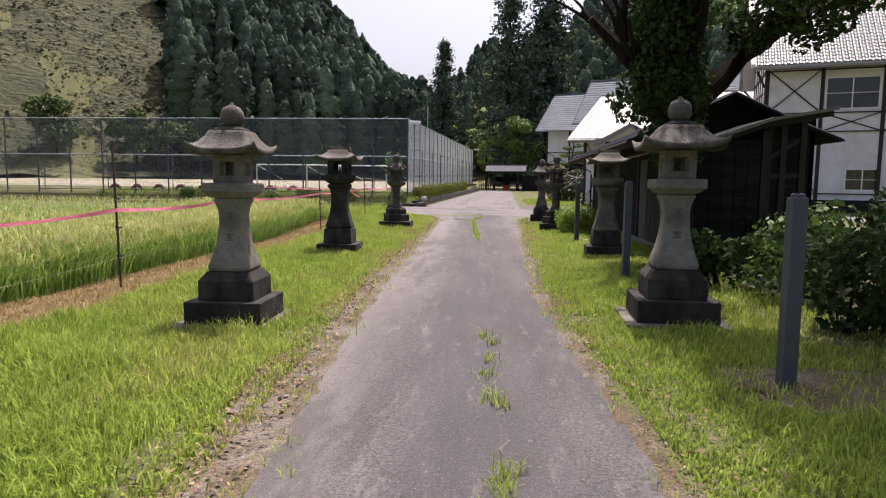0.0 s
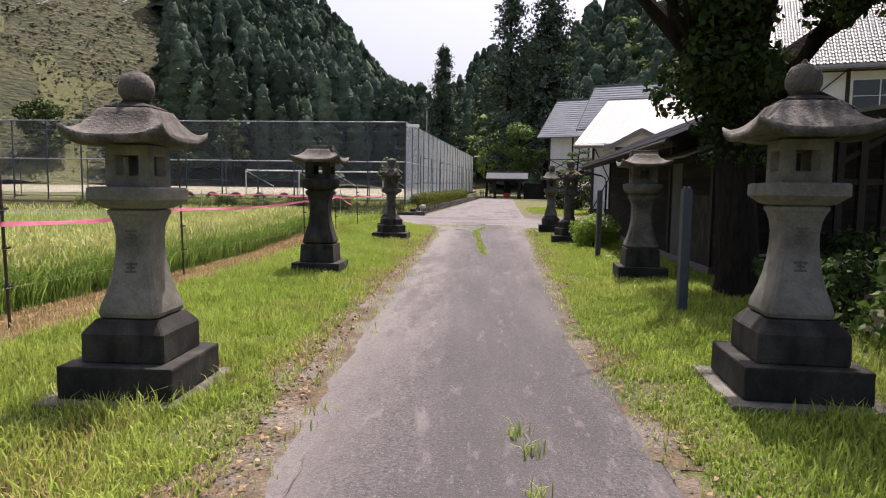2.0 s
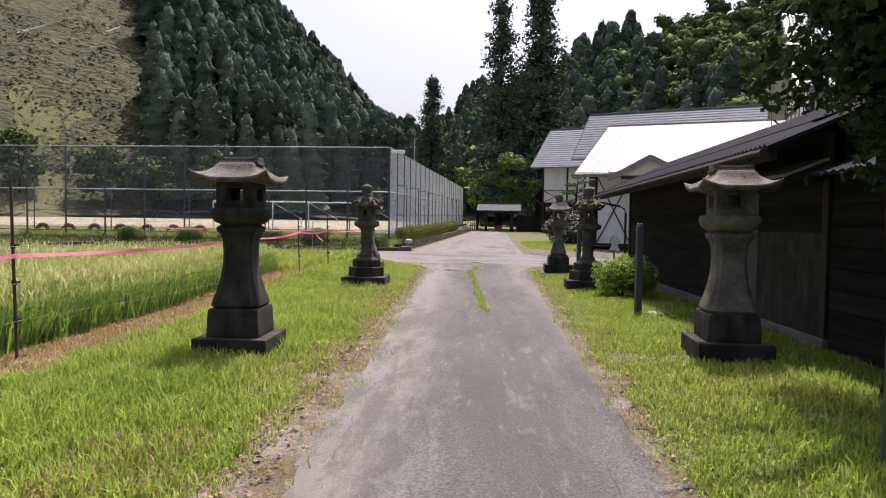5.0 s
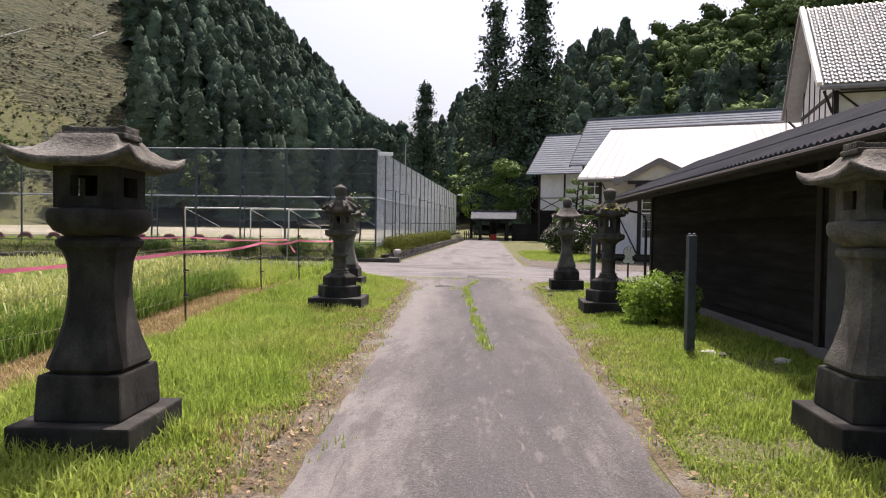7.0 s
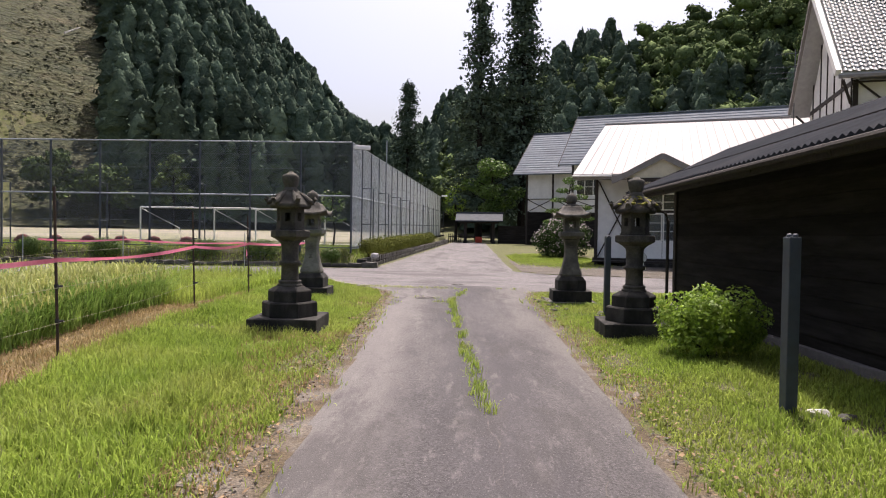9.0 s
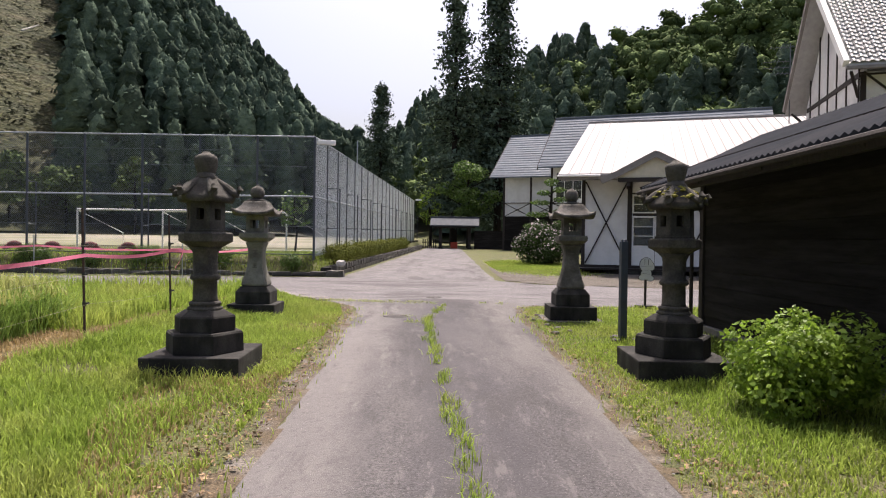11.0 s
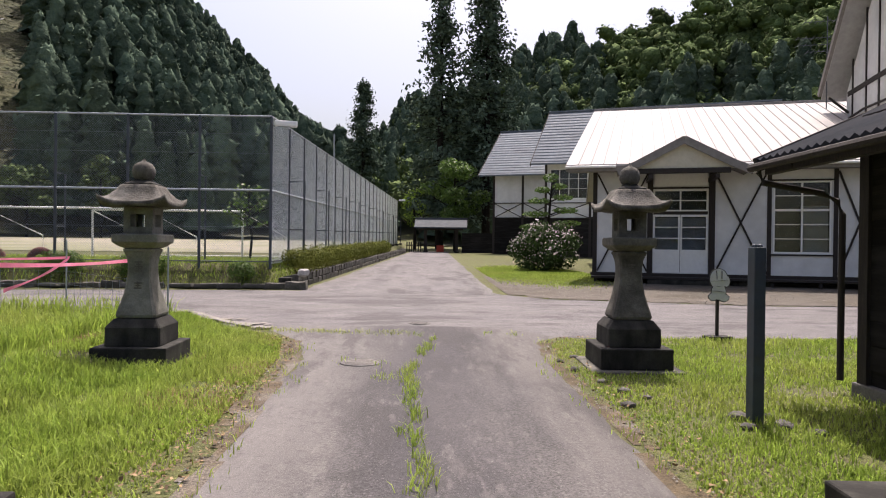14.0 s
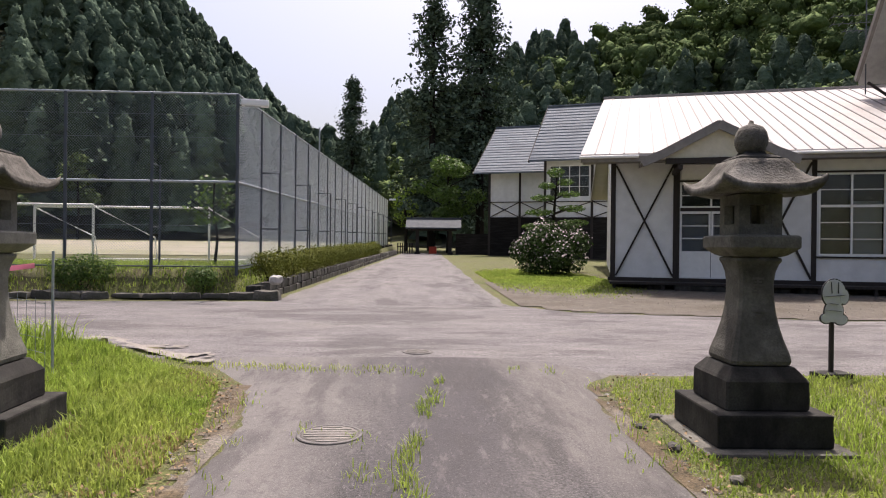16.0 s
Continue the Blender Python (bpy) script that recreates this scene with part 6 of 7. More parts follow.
def shaped_pine(x, y):
    o = thing("shaped_pine", "small garden pine with layered green pads", "tree", "", pose(x, y, land(x, y)))
    pads = [(sx * r, 0.25 * sx, z + 0.12 * sx, r * 0.85, 0.55, 0.17) for z, r in ((2.3, 0.95), (3.0, 0.85), (3.7, 0.7), (4.3, 0.5)) for sx in (-1, 1)] + [(0, 0, 4.85, 0.45, 0.4, 0.25)]
    bm = bmesh.new()
    tube(bm, [(0, 0, -0.1), (0.1, 0, 1.2), (-0.1, 0, 2.6), (0.05, 0, 4.7)], [0.13, 0.11, 0.08, 0.03], 8)
    part("trunk", bm, BARK, o)
    for p in pads[:-1]:
        bm = bmesh.new()
        tube(bm, [(0, 0, p[2] - 0.25), (p[0] * 0.5, p[1] * 0.5, p[2] - 0.08), (p[0] * 1.3, p[1], p[2] - 0.05)], [0.045, 0.035, 0.012], 6)
        part("limb", bm, BARK, o)
    leafy("needles", pads, 2600, 0.12, LEAFGREEN, o, 91)


shaped_pine(5.9, 53.6)


def broad_tree(name, label, x, y, h, r, mat, seed, per=60, size=0.45, trunk=0.16):
    o = thing(name, label, "tree", "", pose(x, y, land(x, y)))
    rnd = random.Random(seed)
    bm = bmesh.new()
    tube(bm, [(0, 0, -0.3), (0.1, 0, h * 0.3), (-0.05, 0.05, h * 0.65), (0, 0, h * 0.9)], [trunk * 1.3, trunk, trunk * 0.7, 0.03], 8)
    for k in range(9):
        a, z = rnd.uniform(0, 6.28), h * rnd.uniform(0.35, 0.75)
        tube(bm, [(0, 0, z), (r * 0.5 * math.cos(a), r * 0.5 * math.sin(a), z + h * 0.08), (r * 0.85 * math.cos(a), r * 0.85 * math.sin(a), z + h * 0.13)], [trunk * 0.45, trunk * 0.3, 0.02], 5)
    part("trunk", bm, BARK, o)
    blobs = []
    for k in range(20):
        a, f = rnd.uniform(0, 6.28), rnd.uniform(0.38, 0.95)
        q = r * math.sin(math.pi * min(0.93, (f - 0.2) * 1.15)) * rnd.uniform(0.3, 0.9)
        blobs.append((q * math.cos(a), q * math.sin(a), h * f, r * 0.34, r * 0.34, r * 0.24))
    leafy("crown", blobs, per, size, mat, o, seed)
    return o


broad_tree("maple_tree", "spreading green leafy tree beside the gate", 2.3, 86.0, 10.0, 3.3, LEAFGREEN, 101, 300, 0.3)
broad_tree("young_tree", "thin young tree inside the court fence", -6.9, 41.4, 2.7, 0.8, LEAFGREEN, 102, 320, 0.13, 0.04)
broad_tree("young_tree", "yellow-green tree at the far end of the fence", -2.0, 92.0, 7.0, 1.9, LEAFLIME, 103, 90, 0.3)
for k, (x, y, h, r) in enumerate(((-66, 112, 11, 5.0), (-58, 113, 10, 4.6), (-47, 112, 12, 3.2), (-77, 106, 11, 5.0))):
    broad_tree("field_tree", "yellow-green tree at the edge of the sports ground", x, y, h, r, WOODS, 104 + k, 90, 0.6)


def cedar(name, label, x, y, h, r, seed, gaps=0.35, n=30):
    """A tall cedar: straight tapering trunk, whorls of drooping boughs with gaps between."""
    o = thing(name, label, "tree", "", pose(x, y, land(x, y)))
    rnd = random.Random(seed)
    rg = np.random.default_rng(seed)
    bm = bmesh.new()
    tube(bm, [(0, 0, -0.5), (0, 0, h * 0.5), (0.1, 0, h)], [h * 0.016, h * 0.01, 0.04], 8)
    ps, ns = [], []
    for k in range(n * 3):
        f = rnd.uniform(0.12, 0.99)
        if noise.noise((f * 14, seed, 0)) < 0.1 - 1.6 * (1 - gaps) * 0.4 - 0.25:
            continue
        a, l = rnd.uniform(0, 6.28), r * (1.03 - f) ** 0.75 * rnd.uniform(0.4, 1.12)
        z = h * f
        tip = (l * math.cos(a), l * math.sin(a), z - l * 0.18)
        tube(bm, [(0, 0, z), tip], [0.06, 0.015], 4)
        m = 44
        t = rg.uniform(0.25, 1.05, (m, 1))
        c = np.array([[0, 0, z]]) * (1 - t) + np.array([tip]) * t + rg.normal(size=(m, 3)) * np.array([0.35, 0.35, 0.28]) * (0.5 + 0.12 * r)
        ps.append(c)
        ns.append(rg.normal(size=(m, 3)) + np.array([math.cos(a), math.sin(a), 0.8]))
    part("trunk", bm, BARK, o)
    p = np.concatenate(ps)
    quads("foliage", p, np.concatenate(ns), rg.uniform(0.3, 0.72, len(p)), CEDAR, o, 0.6, seed)


cedar("tall_cedar", "very tall sparse dark cedar rising over the roofs", 0.9, 95, 31.5, 7.2, 7, 0.45, 75)
cedar("tall_cedar", "very tall dense dark cedar rising over the roofs", 6.5, 96, 34, 7.6, 8, 0.2, 110)
cedar("pointed_spruce", "tall pointed dark conifer in the valley", -12.5, 140, 30, 7.0, 9, 0.1, 90)

# ---- wooded hills ----
def on_land(psi, r):
    return r * math.sin(radians(psi)), 11 + r * math.cos(radians(psi))


def hill_sheet(name, psis, mat, label, lift=0.35):
    vs, faces, rows = [], [], 26
    for psi in psis:
        f, c = interp(psi, FOOT) - 6, interp(psi, CREST) + 40
        for k in range(rows + 1):
            x, y = on_land(psi, f + (c - f) * k / rows)
            vs.append((x, y, land(x, y) + lift + 0.9 * noise.noise((x * 0.13, y * 0.13, 4))))
    for j in range(len(psis) - 1):
        for k in range(rows):
            a = j * (rows + 1) + k
            faces.append((a, a + 1, a + rows + 2, a + rows + 1))
    tagged(raw(name, vs, faces, mat, None, True), label, "", "", "structure")


hill_sheet("hillside_cleared", steps(-62, -28, 1), CLEARED, "cleared grassy hillside with felled logs")
# floor colour kept dark so that it carries the shade beneath the crowns
FLOOR = material("forest floor in shade tone", [(0.02, 0.022, 0.012), (0.04, 0.042, 0.02)], scale=0.2, bump=0.4, bump_scale=1)
hill_sheet("hillside_wooded", steps(-28, 64, 1.5), FLOOR, "woodland slope coloured dark for the shade under the trees")


def conifers(name, label, count, psis, seed, h=(15, 24), mat=CEDAR, within=(0, 1.08)):
    """Whole conifers, each one connected skin of ragged drooping tiers, joined as one wood."""
    rg, rnd = np.random.default_rng(seed), random.Random(seed)
    tiers, sides = 9, 9
    V, F, base, ps, ns, ss = [], [], 0, [], [], []
    quad = []
    for j in range(2 * tiers - 1):
        for i in range(sides):
            quad.append((j * sides + i, j * sides + (i + 1) % sides, (j + 1) * sides + (i + 1) % sides, (j + 1) * sides + i))
    quad = np.array(quad)
    for _ in range(count):
        psi = rnd.uniform(*psis)
        f, c = interp(psi, FOOT), interp(psi, CREST)
        x, y = on_land(psi, f - 4 + (c - f) * (within[0] + (within[1] - within[0]) * rnd.random() ** 0.75))
        z, hh = land(x, y), rnd.uniform(*h)
        rr = hh * rnd.uniform(0.16, 0.23)
        k = np.arange(2 * tiers)
        t = (k // 2 + np.where(k % 2, 0.75, 0.0)) / tiers
        prof = rr * (1.0 - t) ** 0.5 * np.where(k % 2, 0.74, 1.03) + 0.08
        a = np.linspace(0, 2 * np.pi, sides, endpoint=False)[None, :] + rg.normal(size=(2 * tiers, sides)) * 0.16
        r = prof[:, None] * rg.uniform(0.68, 1.25, (2 * tiers, sides))
        zz = z + hh * (0.08 + 0.92 * t)[:, None] + rg.normal(size=(2 * tiers, sides)) * hh * 0.014
        V.append(np.stack([x + r * np.cos(a), y + r * np.sin(a), zz], 2).reshape(-1, 3))
        F.append(quad + base)
        base += 2 * tiers * sides
        n = 60
        q = rg.uniform(0, 1, n) ** 0.9
        b = rg.uniform(0, 2 * np.pi, n)
        w = rr * (1.0 - q) ** 0.5 * rg.uniform(0.8, 1.2, n) + 0.1
        ps.append(np.stack([x + w * np.cos(b), y + w * np.sin(b), z + hh * (0.08 + 0.92 * q)], 1))
        ns.append(np.stack([np.cos(b), np.sin(b), np.full(n, 0.8)], 1) + rg.normal(size=(n, 3)) * 0.4)
        ss.append((0.5 + 0.9 * (1 - q)) * hh / 18)
    tagged(raw(name, np.concatenate(V).tolist(), np.concatenate(F).tolist(), mat, None, True), label, "woods", "", "stuff")
    tagged(quads(name, np.concatenate(ps), np.concatenate(ns), np.concatenate(ss), mat, None, 0.7, seed, fold=0.4), label, "woods", "", "stuff")


def lump():
    bm = bmesh.new()
    bmesh.ops.create_icosphere(bm, subdivisions=1, radius=1)
    v = np.array([q.co[:] for q in bm.verts])
    f = np.array([[q.index for q in p.verts] for p in bm.faces])
    bm.free()
    return v, f


LUMP_V, LUMP_F = lump()


def broadleaves(name, label, count, psis, seed, h=(9, 15), mat=WOODS, within=(0, 1.05)):
    """Rounded crowns of many ragged clumps with leaf sprays standing off them, joined as one wood."""
    rg, rnd = np.random.default_rng(seed), random.Random(seed)
    V, F, base, ps, ns, ss = [], [], 0, [], [], []
    for _ in range(count):
        psi = rnd.uniform(*psis)
        f, c = interp(psi, FOOT), interp(psi, CREST)
        x, y = on_land(psi, f - 3 + (c - f) * (within[0] + (within[1] - within[0]) * rnd.random() ** 0.8))
        z, hh = land(x, y), rnd.uniform(*h)
        for k in range(7):
            a, e = rnd.uniform(0, 6.28), rnd.uniform(0.38, 0.9)
            q = hh * 0.3 * math.sin(math.pi * (e - 0.1)) * rnd.uniform(0.4, 1.1)
            br = hh * rnd.uniform(0.11, 0.2)
            c0 = np.array([x + q * math.cos(a), y + q * math.sin(a), z + hh * e])
            V.append(c0 + LUMP_V * br * rg.uniform(0.6, 1.1, (len(LUMP_V), 1)) * np.array([1, 1, 0.8]))
            F.append(LUMP_F + base)
            base += len(LUMP_V)
            m = 40
            d = rg.normal(size=(m, 3))
            d /= np.linalg.norm(d, axis=1, keepdims=True)
            d[:, 2] = np.abs(d[:, 2]) * 0.9 - 0.15
            ps.append(c0 + d * br * rg.uniform(0.8, 1.25, (m, 1)))
            ns.append(d + rg.normal(size=(m, 3)) * 0.35)
            ss.append(rg.uniform(0.4, 1.15, m) * hh / 14)
    tagged(raw(name, np.concatenate(V).tolist(), np.concatenate(F).tolist(), mat, None, True), label, "woods", "", "stuff")
    tagged(quads(name, np.concatenate(ps), np.concatenate(ns), np.concatenate(ss), mat, None, 0.8, seed, fold=0.3), label, "woods", "", "stuff")


conifers("cedar_forest", "dense dark cedar plantation covering the hillside", 900, (-29.5, -7), 201)
conifers("cedar_forest", "dark cedars filling the head of the valley", 330, (-9, 14), 202, h=(13, 20))
broadleaves("mixed_woods", "dense hazed broadleaf woods on the slope behind the roofs", 560, (3, 62), 203, h=(10, 16))
broadleaves("mixed_woods", "broadleaf trees mixed in along the valley", 120, (-6, 6), 204)
conifers("cedar_forest", "dark cedars at the foot of the woods behind the roofs", 120, (2, 40), 205, h=(12, 18), within=(0, 0.4))


def scrub():
    rg, rnd = np.random.default_rng(9), random.Random(9)
    ps, ns, ss = [], [], []
    for _ in range(5000):
        psi = rnd.uniform(-62, -28)
        f, c = interp(psi, FOOT), interp(psi, CREST)
        x, y = on_land(psi, f + (c - f) * rnd.uniform(-0.03, 1.1))
        if noise.noise((x * 0.05, y * 0.05, 2)) < -0.5:
            continue
        z = land(x, y) + 0.5
        m = 7
        d = rg.normal(size=(m, 3)) * np.array([0.9, 0.9, 0.35])
        ps.append(np.array([x, y, z + 0.3]) + d)
        ns.append(d * 0.3 + np.array([0, -0.3, 1.0]) + rg.normal(size=(m, 3)) * 0.2)
        ss.append(rg.uniform(0.35, 1.0, m))
    ob = quads("hillside_scrub", np.concatenate(ps), np.concatenate(ns), np.concatenate(ss), material("dull scrub leaves", [(0.03, 0.039, 0.013), (0.07, 0.07, 0.026)], scale=0.1, bump=0, rand=0.4), None, 0.8, 9)
    tagged(ob, "low dull green scrub on the cleared hillside", "scrub", "", "stuff")
    for k in range(14):
        psi = rnd.uniform(-44, -30)
        f, c = interp(psi, FOOT), interp(psi, CREST)
        x, y = on_land(psi, f + (c - f) * rnd.uniform(0.2, 0.9))
        a = rnd.uniform(0.6, 1.4)
        bm = bmesh.new()
        l = rnd.uniform(4, 8)
        tube(bm, [(-l / 2, 0, 0.9), (l / 2, 0, 1.0)], [0.22, 0.12], 7)
        tagged(part("felled_log", bm, PALEROCK, None, "", Matrix.Translation((x, y, land(x, y) + 0.4)) @ Matrix.Rotation(rnd.uniform(0.8, 2.4), 4, "Z") @ Matrix.Rotation(-0.5, 4, "Y")), "pale felled log lying on the cleared hillside", "log", "felled logs")


scrub()

# ---- gate at the end of the lane ----
def gate():
    o = thing("roofed_gate", "small dark wooden roofed gate at the lane end", "gate", "", pose(0.75, 81, land(0, 81), 0, 0, -4))
    for x in (-1.5, 1.5):
        part("post", boxm(x - 0.15, x + 0.15, -0.15, 0.15, 0, 2.3), TIMBER, o)
        part("stone_foot", block(0.5, 0.5, 0, 0.2, seed=5), STONE_DARK, o, m=pose(x, 0, 0))
    part("lintel", boxm(-2.1, 2.1, -0.14, 0.14, 2.15, 2.4), TIMBER, o)
    for s in (-1, 1):
        bm = bmesh.new()
        vs = [bm.verts.new(p) for p in ((-2.5, 0, 3.25), (2.5, 0, 3.25), (2.5, s * 1.3, 2.42), (-2.5, s * 1.3, 2.42), (-2.5, 0, 3.13), (2.5, 0, 3.13), (2.5, s * 1.3, 2.30), (-2.5, s * 1.3, 2.30))]
        for f in ((0, 1, 2, 3), (7, 6, 5, 4), (4, 5, 1, 0), (6, 7, 3, 2), (5, 6, 2, 1), (7, 4, 0, 3)):
            bm.faces.new([vs[i] for i in f])
        bmesh.ops.recalc_face_normals(bm, faces=bm.faces[:])
        part("roof", bm, GATEROOF, o)
    part("ridge_cap", boxm(-2.55, 2.55, -0.1, 0.1, 3.2, 3.36, bevel=0.02), GATEROOF, o)
    part("side_wall", boxm(2.0, 6.0, -0.1, 0.1, 0, 1.9), SHEDWOOD, o)
    part("offering_box", boxm(-0.5, 0.2, 1.5, 2.0, 0, 0.7), VERMILION, o)


gate()
fo = thing("low_fence", "low dark wooden fence beside the gate", "fence", "", pose(-2.6, 82, land(-2, 82)))
for k in range(7):
    part("paling", boxm(k * 0.22, k * 0.22 + 0.1, -0.03, 0.03, 0, 1.0), TIMBER, fo)
part("rail", boxm(-0.05, 1.5, 0.03, 0.07, 0.6, 0.7), TIMBER, fo)

# ---- board sign, covers, loose stones ----
def cut_out_sign():
    o = thing("cut_out_sign", "grey rounded cut-out warning board on a wooden stake", "sign", "", pose(4.05, 29.95, land(4, 30), 0, 0, 8))
    part("base", block(0.42, 0.26, 0, 0.06, seed=3), STONE_DARK, o)
    part("stake", boxm(-0.025, 0.025, 0.0, 0.03, 0.05, 0.75), TIMBER, o)
    blobs = ((0, 1.02, 0.16, 0.17), (0.0, 0.80, 0.13, 0.13), (-0.1, 0.72, 0.08, 0.06), (0.1, 0.70, 0.09, 0.06), (0.14, 0.98, 0.06, 0.09))
    for nm, grow, y, mat in (("outline", 0.012, 0.0, SIGNDARK), ("face", 0.0, -0.006, SIGNGREY)):
        bm = bmesh.new()
        for k, (x, z, rx, rz) in enumerate(blobs):
            r = bmesh.ops.create_cone(bm, cap_ends=True, segments=24, radius1=1, radius2=1, depth=1, matrix=Matrix.Translation((x, y - 0.012 - 0.0006 * k, z)) @ Matrix.Rotation(math.pi / 2, 4, "X") @ Matrix.Diagonal((rx + grow, rz + grow, 0.012, 1)))
        part(nm, bm, mat, o)
    bm = bmesh.new()
    for xa, za, xb, zb in ((-0.15, 0.98, 0.15, 1.0), (-0.05, 1.16, -0.04, 1.02), (0.05, 1.16, 0.05, 1.02), (-0.06, 0.9, 0.05, 0.885), (-0.12, 0.82, 0.1, 0.8)):
        beam(bm, (xa, -0.034, za), (xb, -0.034, zb), 0.012, 0.004)
    part("printed_line", bm, SIGNDARK, o)


cut_out_sign()


def cover(x, y, r):
    o = thing("manhole_cover", "worn round iron manhole cover set in asphalt", "manhole cover", "manhole covers", pose(x, y, land(x, y) + 0.026))
    part("ring", lathem([(r, 0), (r, 0.014), (r - 0.03, 0.016), (r - 0.03, 0.004)], n=40), PATCH, o)
    bm = lathem([(r - 0.035, 0.0), (r - 0.035, 0.012), (0.01, 0.013)], n=40)
    for k in range(-3, 4):
        w = math.sqrt(max(0.0, (r - 0.06) ** 2 - (k * r / 4.2) ** 2))
        box(bm, -w, w, k * r / 4.2 - 0.012, k * r / 4.2 + 0.012, 0.012, 0.017)
    part("lid", bm, IRON, o)


cover(-1.72, 27.62, 0.27)
cover(-0.98, 31.4, 0.22)


def pebbles():
    rg, rnd = np.random.default_rng(3), random.Random(3)
    vs, fs = [], []
    for _ in range(2200):
        y = rnd.uniform(2, 30)
        s = rnd.random()
        if s < 0.5:
            x = interp(y, ROAD_L) - abs(rnd.gauss(0, 0.28)) + 0.1
        elif s < 0.9:
            x = interp(y, ROAD_R) + abs(rnd.gauss(0, 0.16)) - 0.1
        else:
            x = rnd.uniform(interp(y, ROAD_L), interp(y, ROAD_R))
        r = rnd.uniform(0.004, 0.013) if rnd.random() < 0.985 else rnd.uniform(0.016, 0.03)
        k = len(vs)
        z = land(x, y) + 0.018
        q = rg.uniform(0.6, 1.3, 6) * r
        vs += [(x + q[0], y, z), (x, y + q[1], z), (x - q[2], y, z), (x, y - q[3], z), (x, y, z + q[4] * 0.8)]
        fs += [(k, k + 1, k + 4), (k + 1, k + 2, k + 4), (k + 2, k + 3, k + 4), (k + 3, k, k + 4)]
    tagged(raw("pebbles", vs, fs, PEBBLE), "small pale stones scattered along the asphalt edges", "gravel", "", "stuff")


pebbles()


def yard_stones():
    rg = np.random.default_rng(33)
    n = 2600
    x, y = rg.uniform(1.8, 18, n), rg.uniform(35.5, 42.5, n)
    k = np.array([b > cross_far(a) - 0.3 and b < 43.4 - 0.3 * (a - 5) for a, b in zip(x, y)])
    x, y = x[k], y[k]
    p = np.stack([x, y, np.array([land(a, b) for a, b in zip(x, y)]) + 0.03], 1)
    tagged(quads("yard_stones", p, rg.normal(size=(len(x), 3)) * 0.5 + np.array([0, 0, 1]), rg.uniform(0.012, 0.04, len(x)), PEBBLE, None, 0.8, 33, 0.5), "scattered small stones and litter on the gravel yard", "gravel", "", "stuff")


yard_stones()
SEAM_X = [(0, 0.15), (3.5, 0.05), (5.2, -0.03), (10, -0.25), (18.5, -0.65), (21.3, -0.8), (24.3, -0.97), (26.9, -1.08), (28.2, -0.95), (29.6, -0.7)]


def crack(name, pts, w, label):
    """A narrow ragged crack, a thread of dark soil in the paving."""
    bm = bmesh.new()
    prev = None
    for (xa, ya), (xb, yb) in zip(pts, pts[1:]):
        n = max(3, int(math.hypot(xb - xa, yb - ya) / 0.12))
        for k in range(n):
            f = k / n
            x, y = xa + (xb - xa) * f, ya + (yb - ya) * f
            x += 0.09 * noise.noise((y * 2.3, xa, 0)) + 0.05 * noise.noise((y * 11, xa, 5))
            y += 0.04 * noise.noise((x * 5, ya, 3))
            d = Vector((-(yb - ya), xb - xa, 0)).normalized() * w * max(0.05, 0.9 * noise.noise((x * 7, y * 5, 8)))
            x += 0.03 * noise.noise((y * 31, x * 3, 2))
            z = land(x, y) + 0.0345 + 0.006 * noise.noise((x, y, 3))
            cur = (bm.verts.new((x - d.x, y - d.y, z)), bm.verts.new((x + d.x, y + d.y, z)))
            if prev:
                bm.faces.new((prev[0], prev[1], cur[1], cur[0]))
            prev = cur
    tagged(part(name, bm, CRACK), label, "crack", "", "structure")


crack("trim_crack", [(b, a) for a, b in SEAM_X], 0.02, "long soil-filled seam down the asphalt")
crack("trim_crack", [(0.35, 6.2), (0.2, 9), (0.3, 12), (0.1, 16.5)], 0.012, "ragged crack in the asphalt")
crack("trim_crack", [(-1.3, 3.2), (-1.25, 6), (-1.5, 10), (-1.65, 15)], 0.014, "ragged crack in the asphalt edge")
crack("trim_crack", [(-3.4, 31.0), (-1.2, 30.6), (0.2, 30.3), (1.6, 29.9)], 0.014, "crack where lane meets crossing road")
crack("trim_crack", [(-1.0, 33.5), (-0.9, 38), (-0.3, 46), (-0.2, 60)], 0.03, "long crack in the asphalt lane")
crack("trim_crack", [(-0.6, 29.0), (0.5, 29.3), (1.0, 28.9)], 0.012, "crack in the asphalt")


for k, (x, y) in enumerate(((2.35, 17.75), (2.5, 17.6), (2.25, 24.8), (2.0, 25.1), (3.1, 17.3), (1.9, 24.75), (2.3, 25.15), (2.45, 24.6), (1.25, 26.1), (1.4, 25.85), (1.15, 26.6), (1.0, 27.3), (0.95, 27.9), (1.2, 28.2), (1.1, 25.5))):
    o = thing("loose_stone", "rough grey stone lying in the grass", "stone", "loose stones", pose(x, y, land(x, y) + (0.0 if k > 4 else -0.01), 0, 0, k * 40))
    f = 0.5 + 0.12 * (k % 3) if k > 4 else 1.0
    part("stone", rock(0.22 * f, 0.16 * f, 0.1 * f, k * 5.5), PALEROCK if k in (0, 4) else WALLSTONE, o)

# ---- grass ----
LANTERNS = [(-3.02, 7.08, 0.54), (1.94, 7.28, 0.54), (-3.4, 13.58, 0.42), (2.3, 14.1, 0.42), (-3.56, 22.2, 0.55), (1.93, 22.38, 0.55), (-4.57, 27.75, 0.58), (1.78, 27.66, 0.58)]


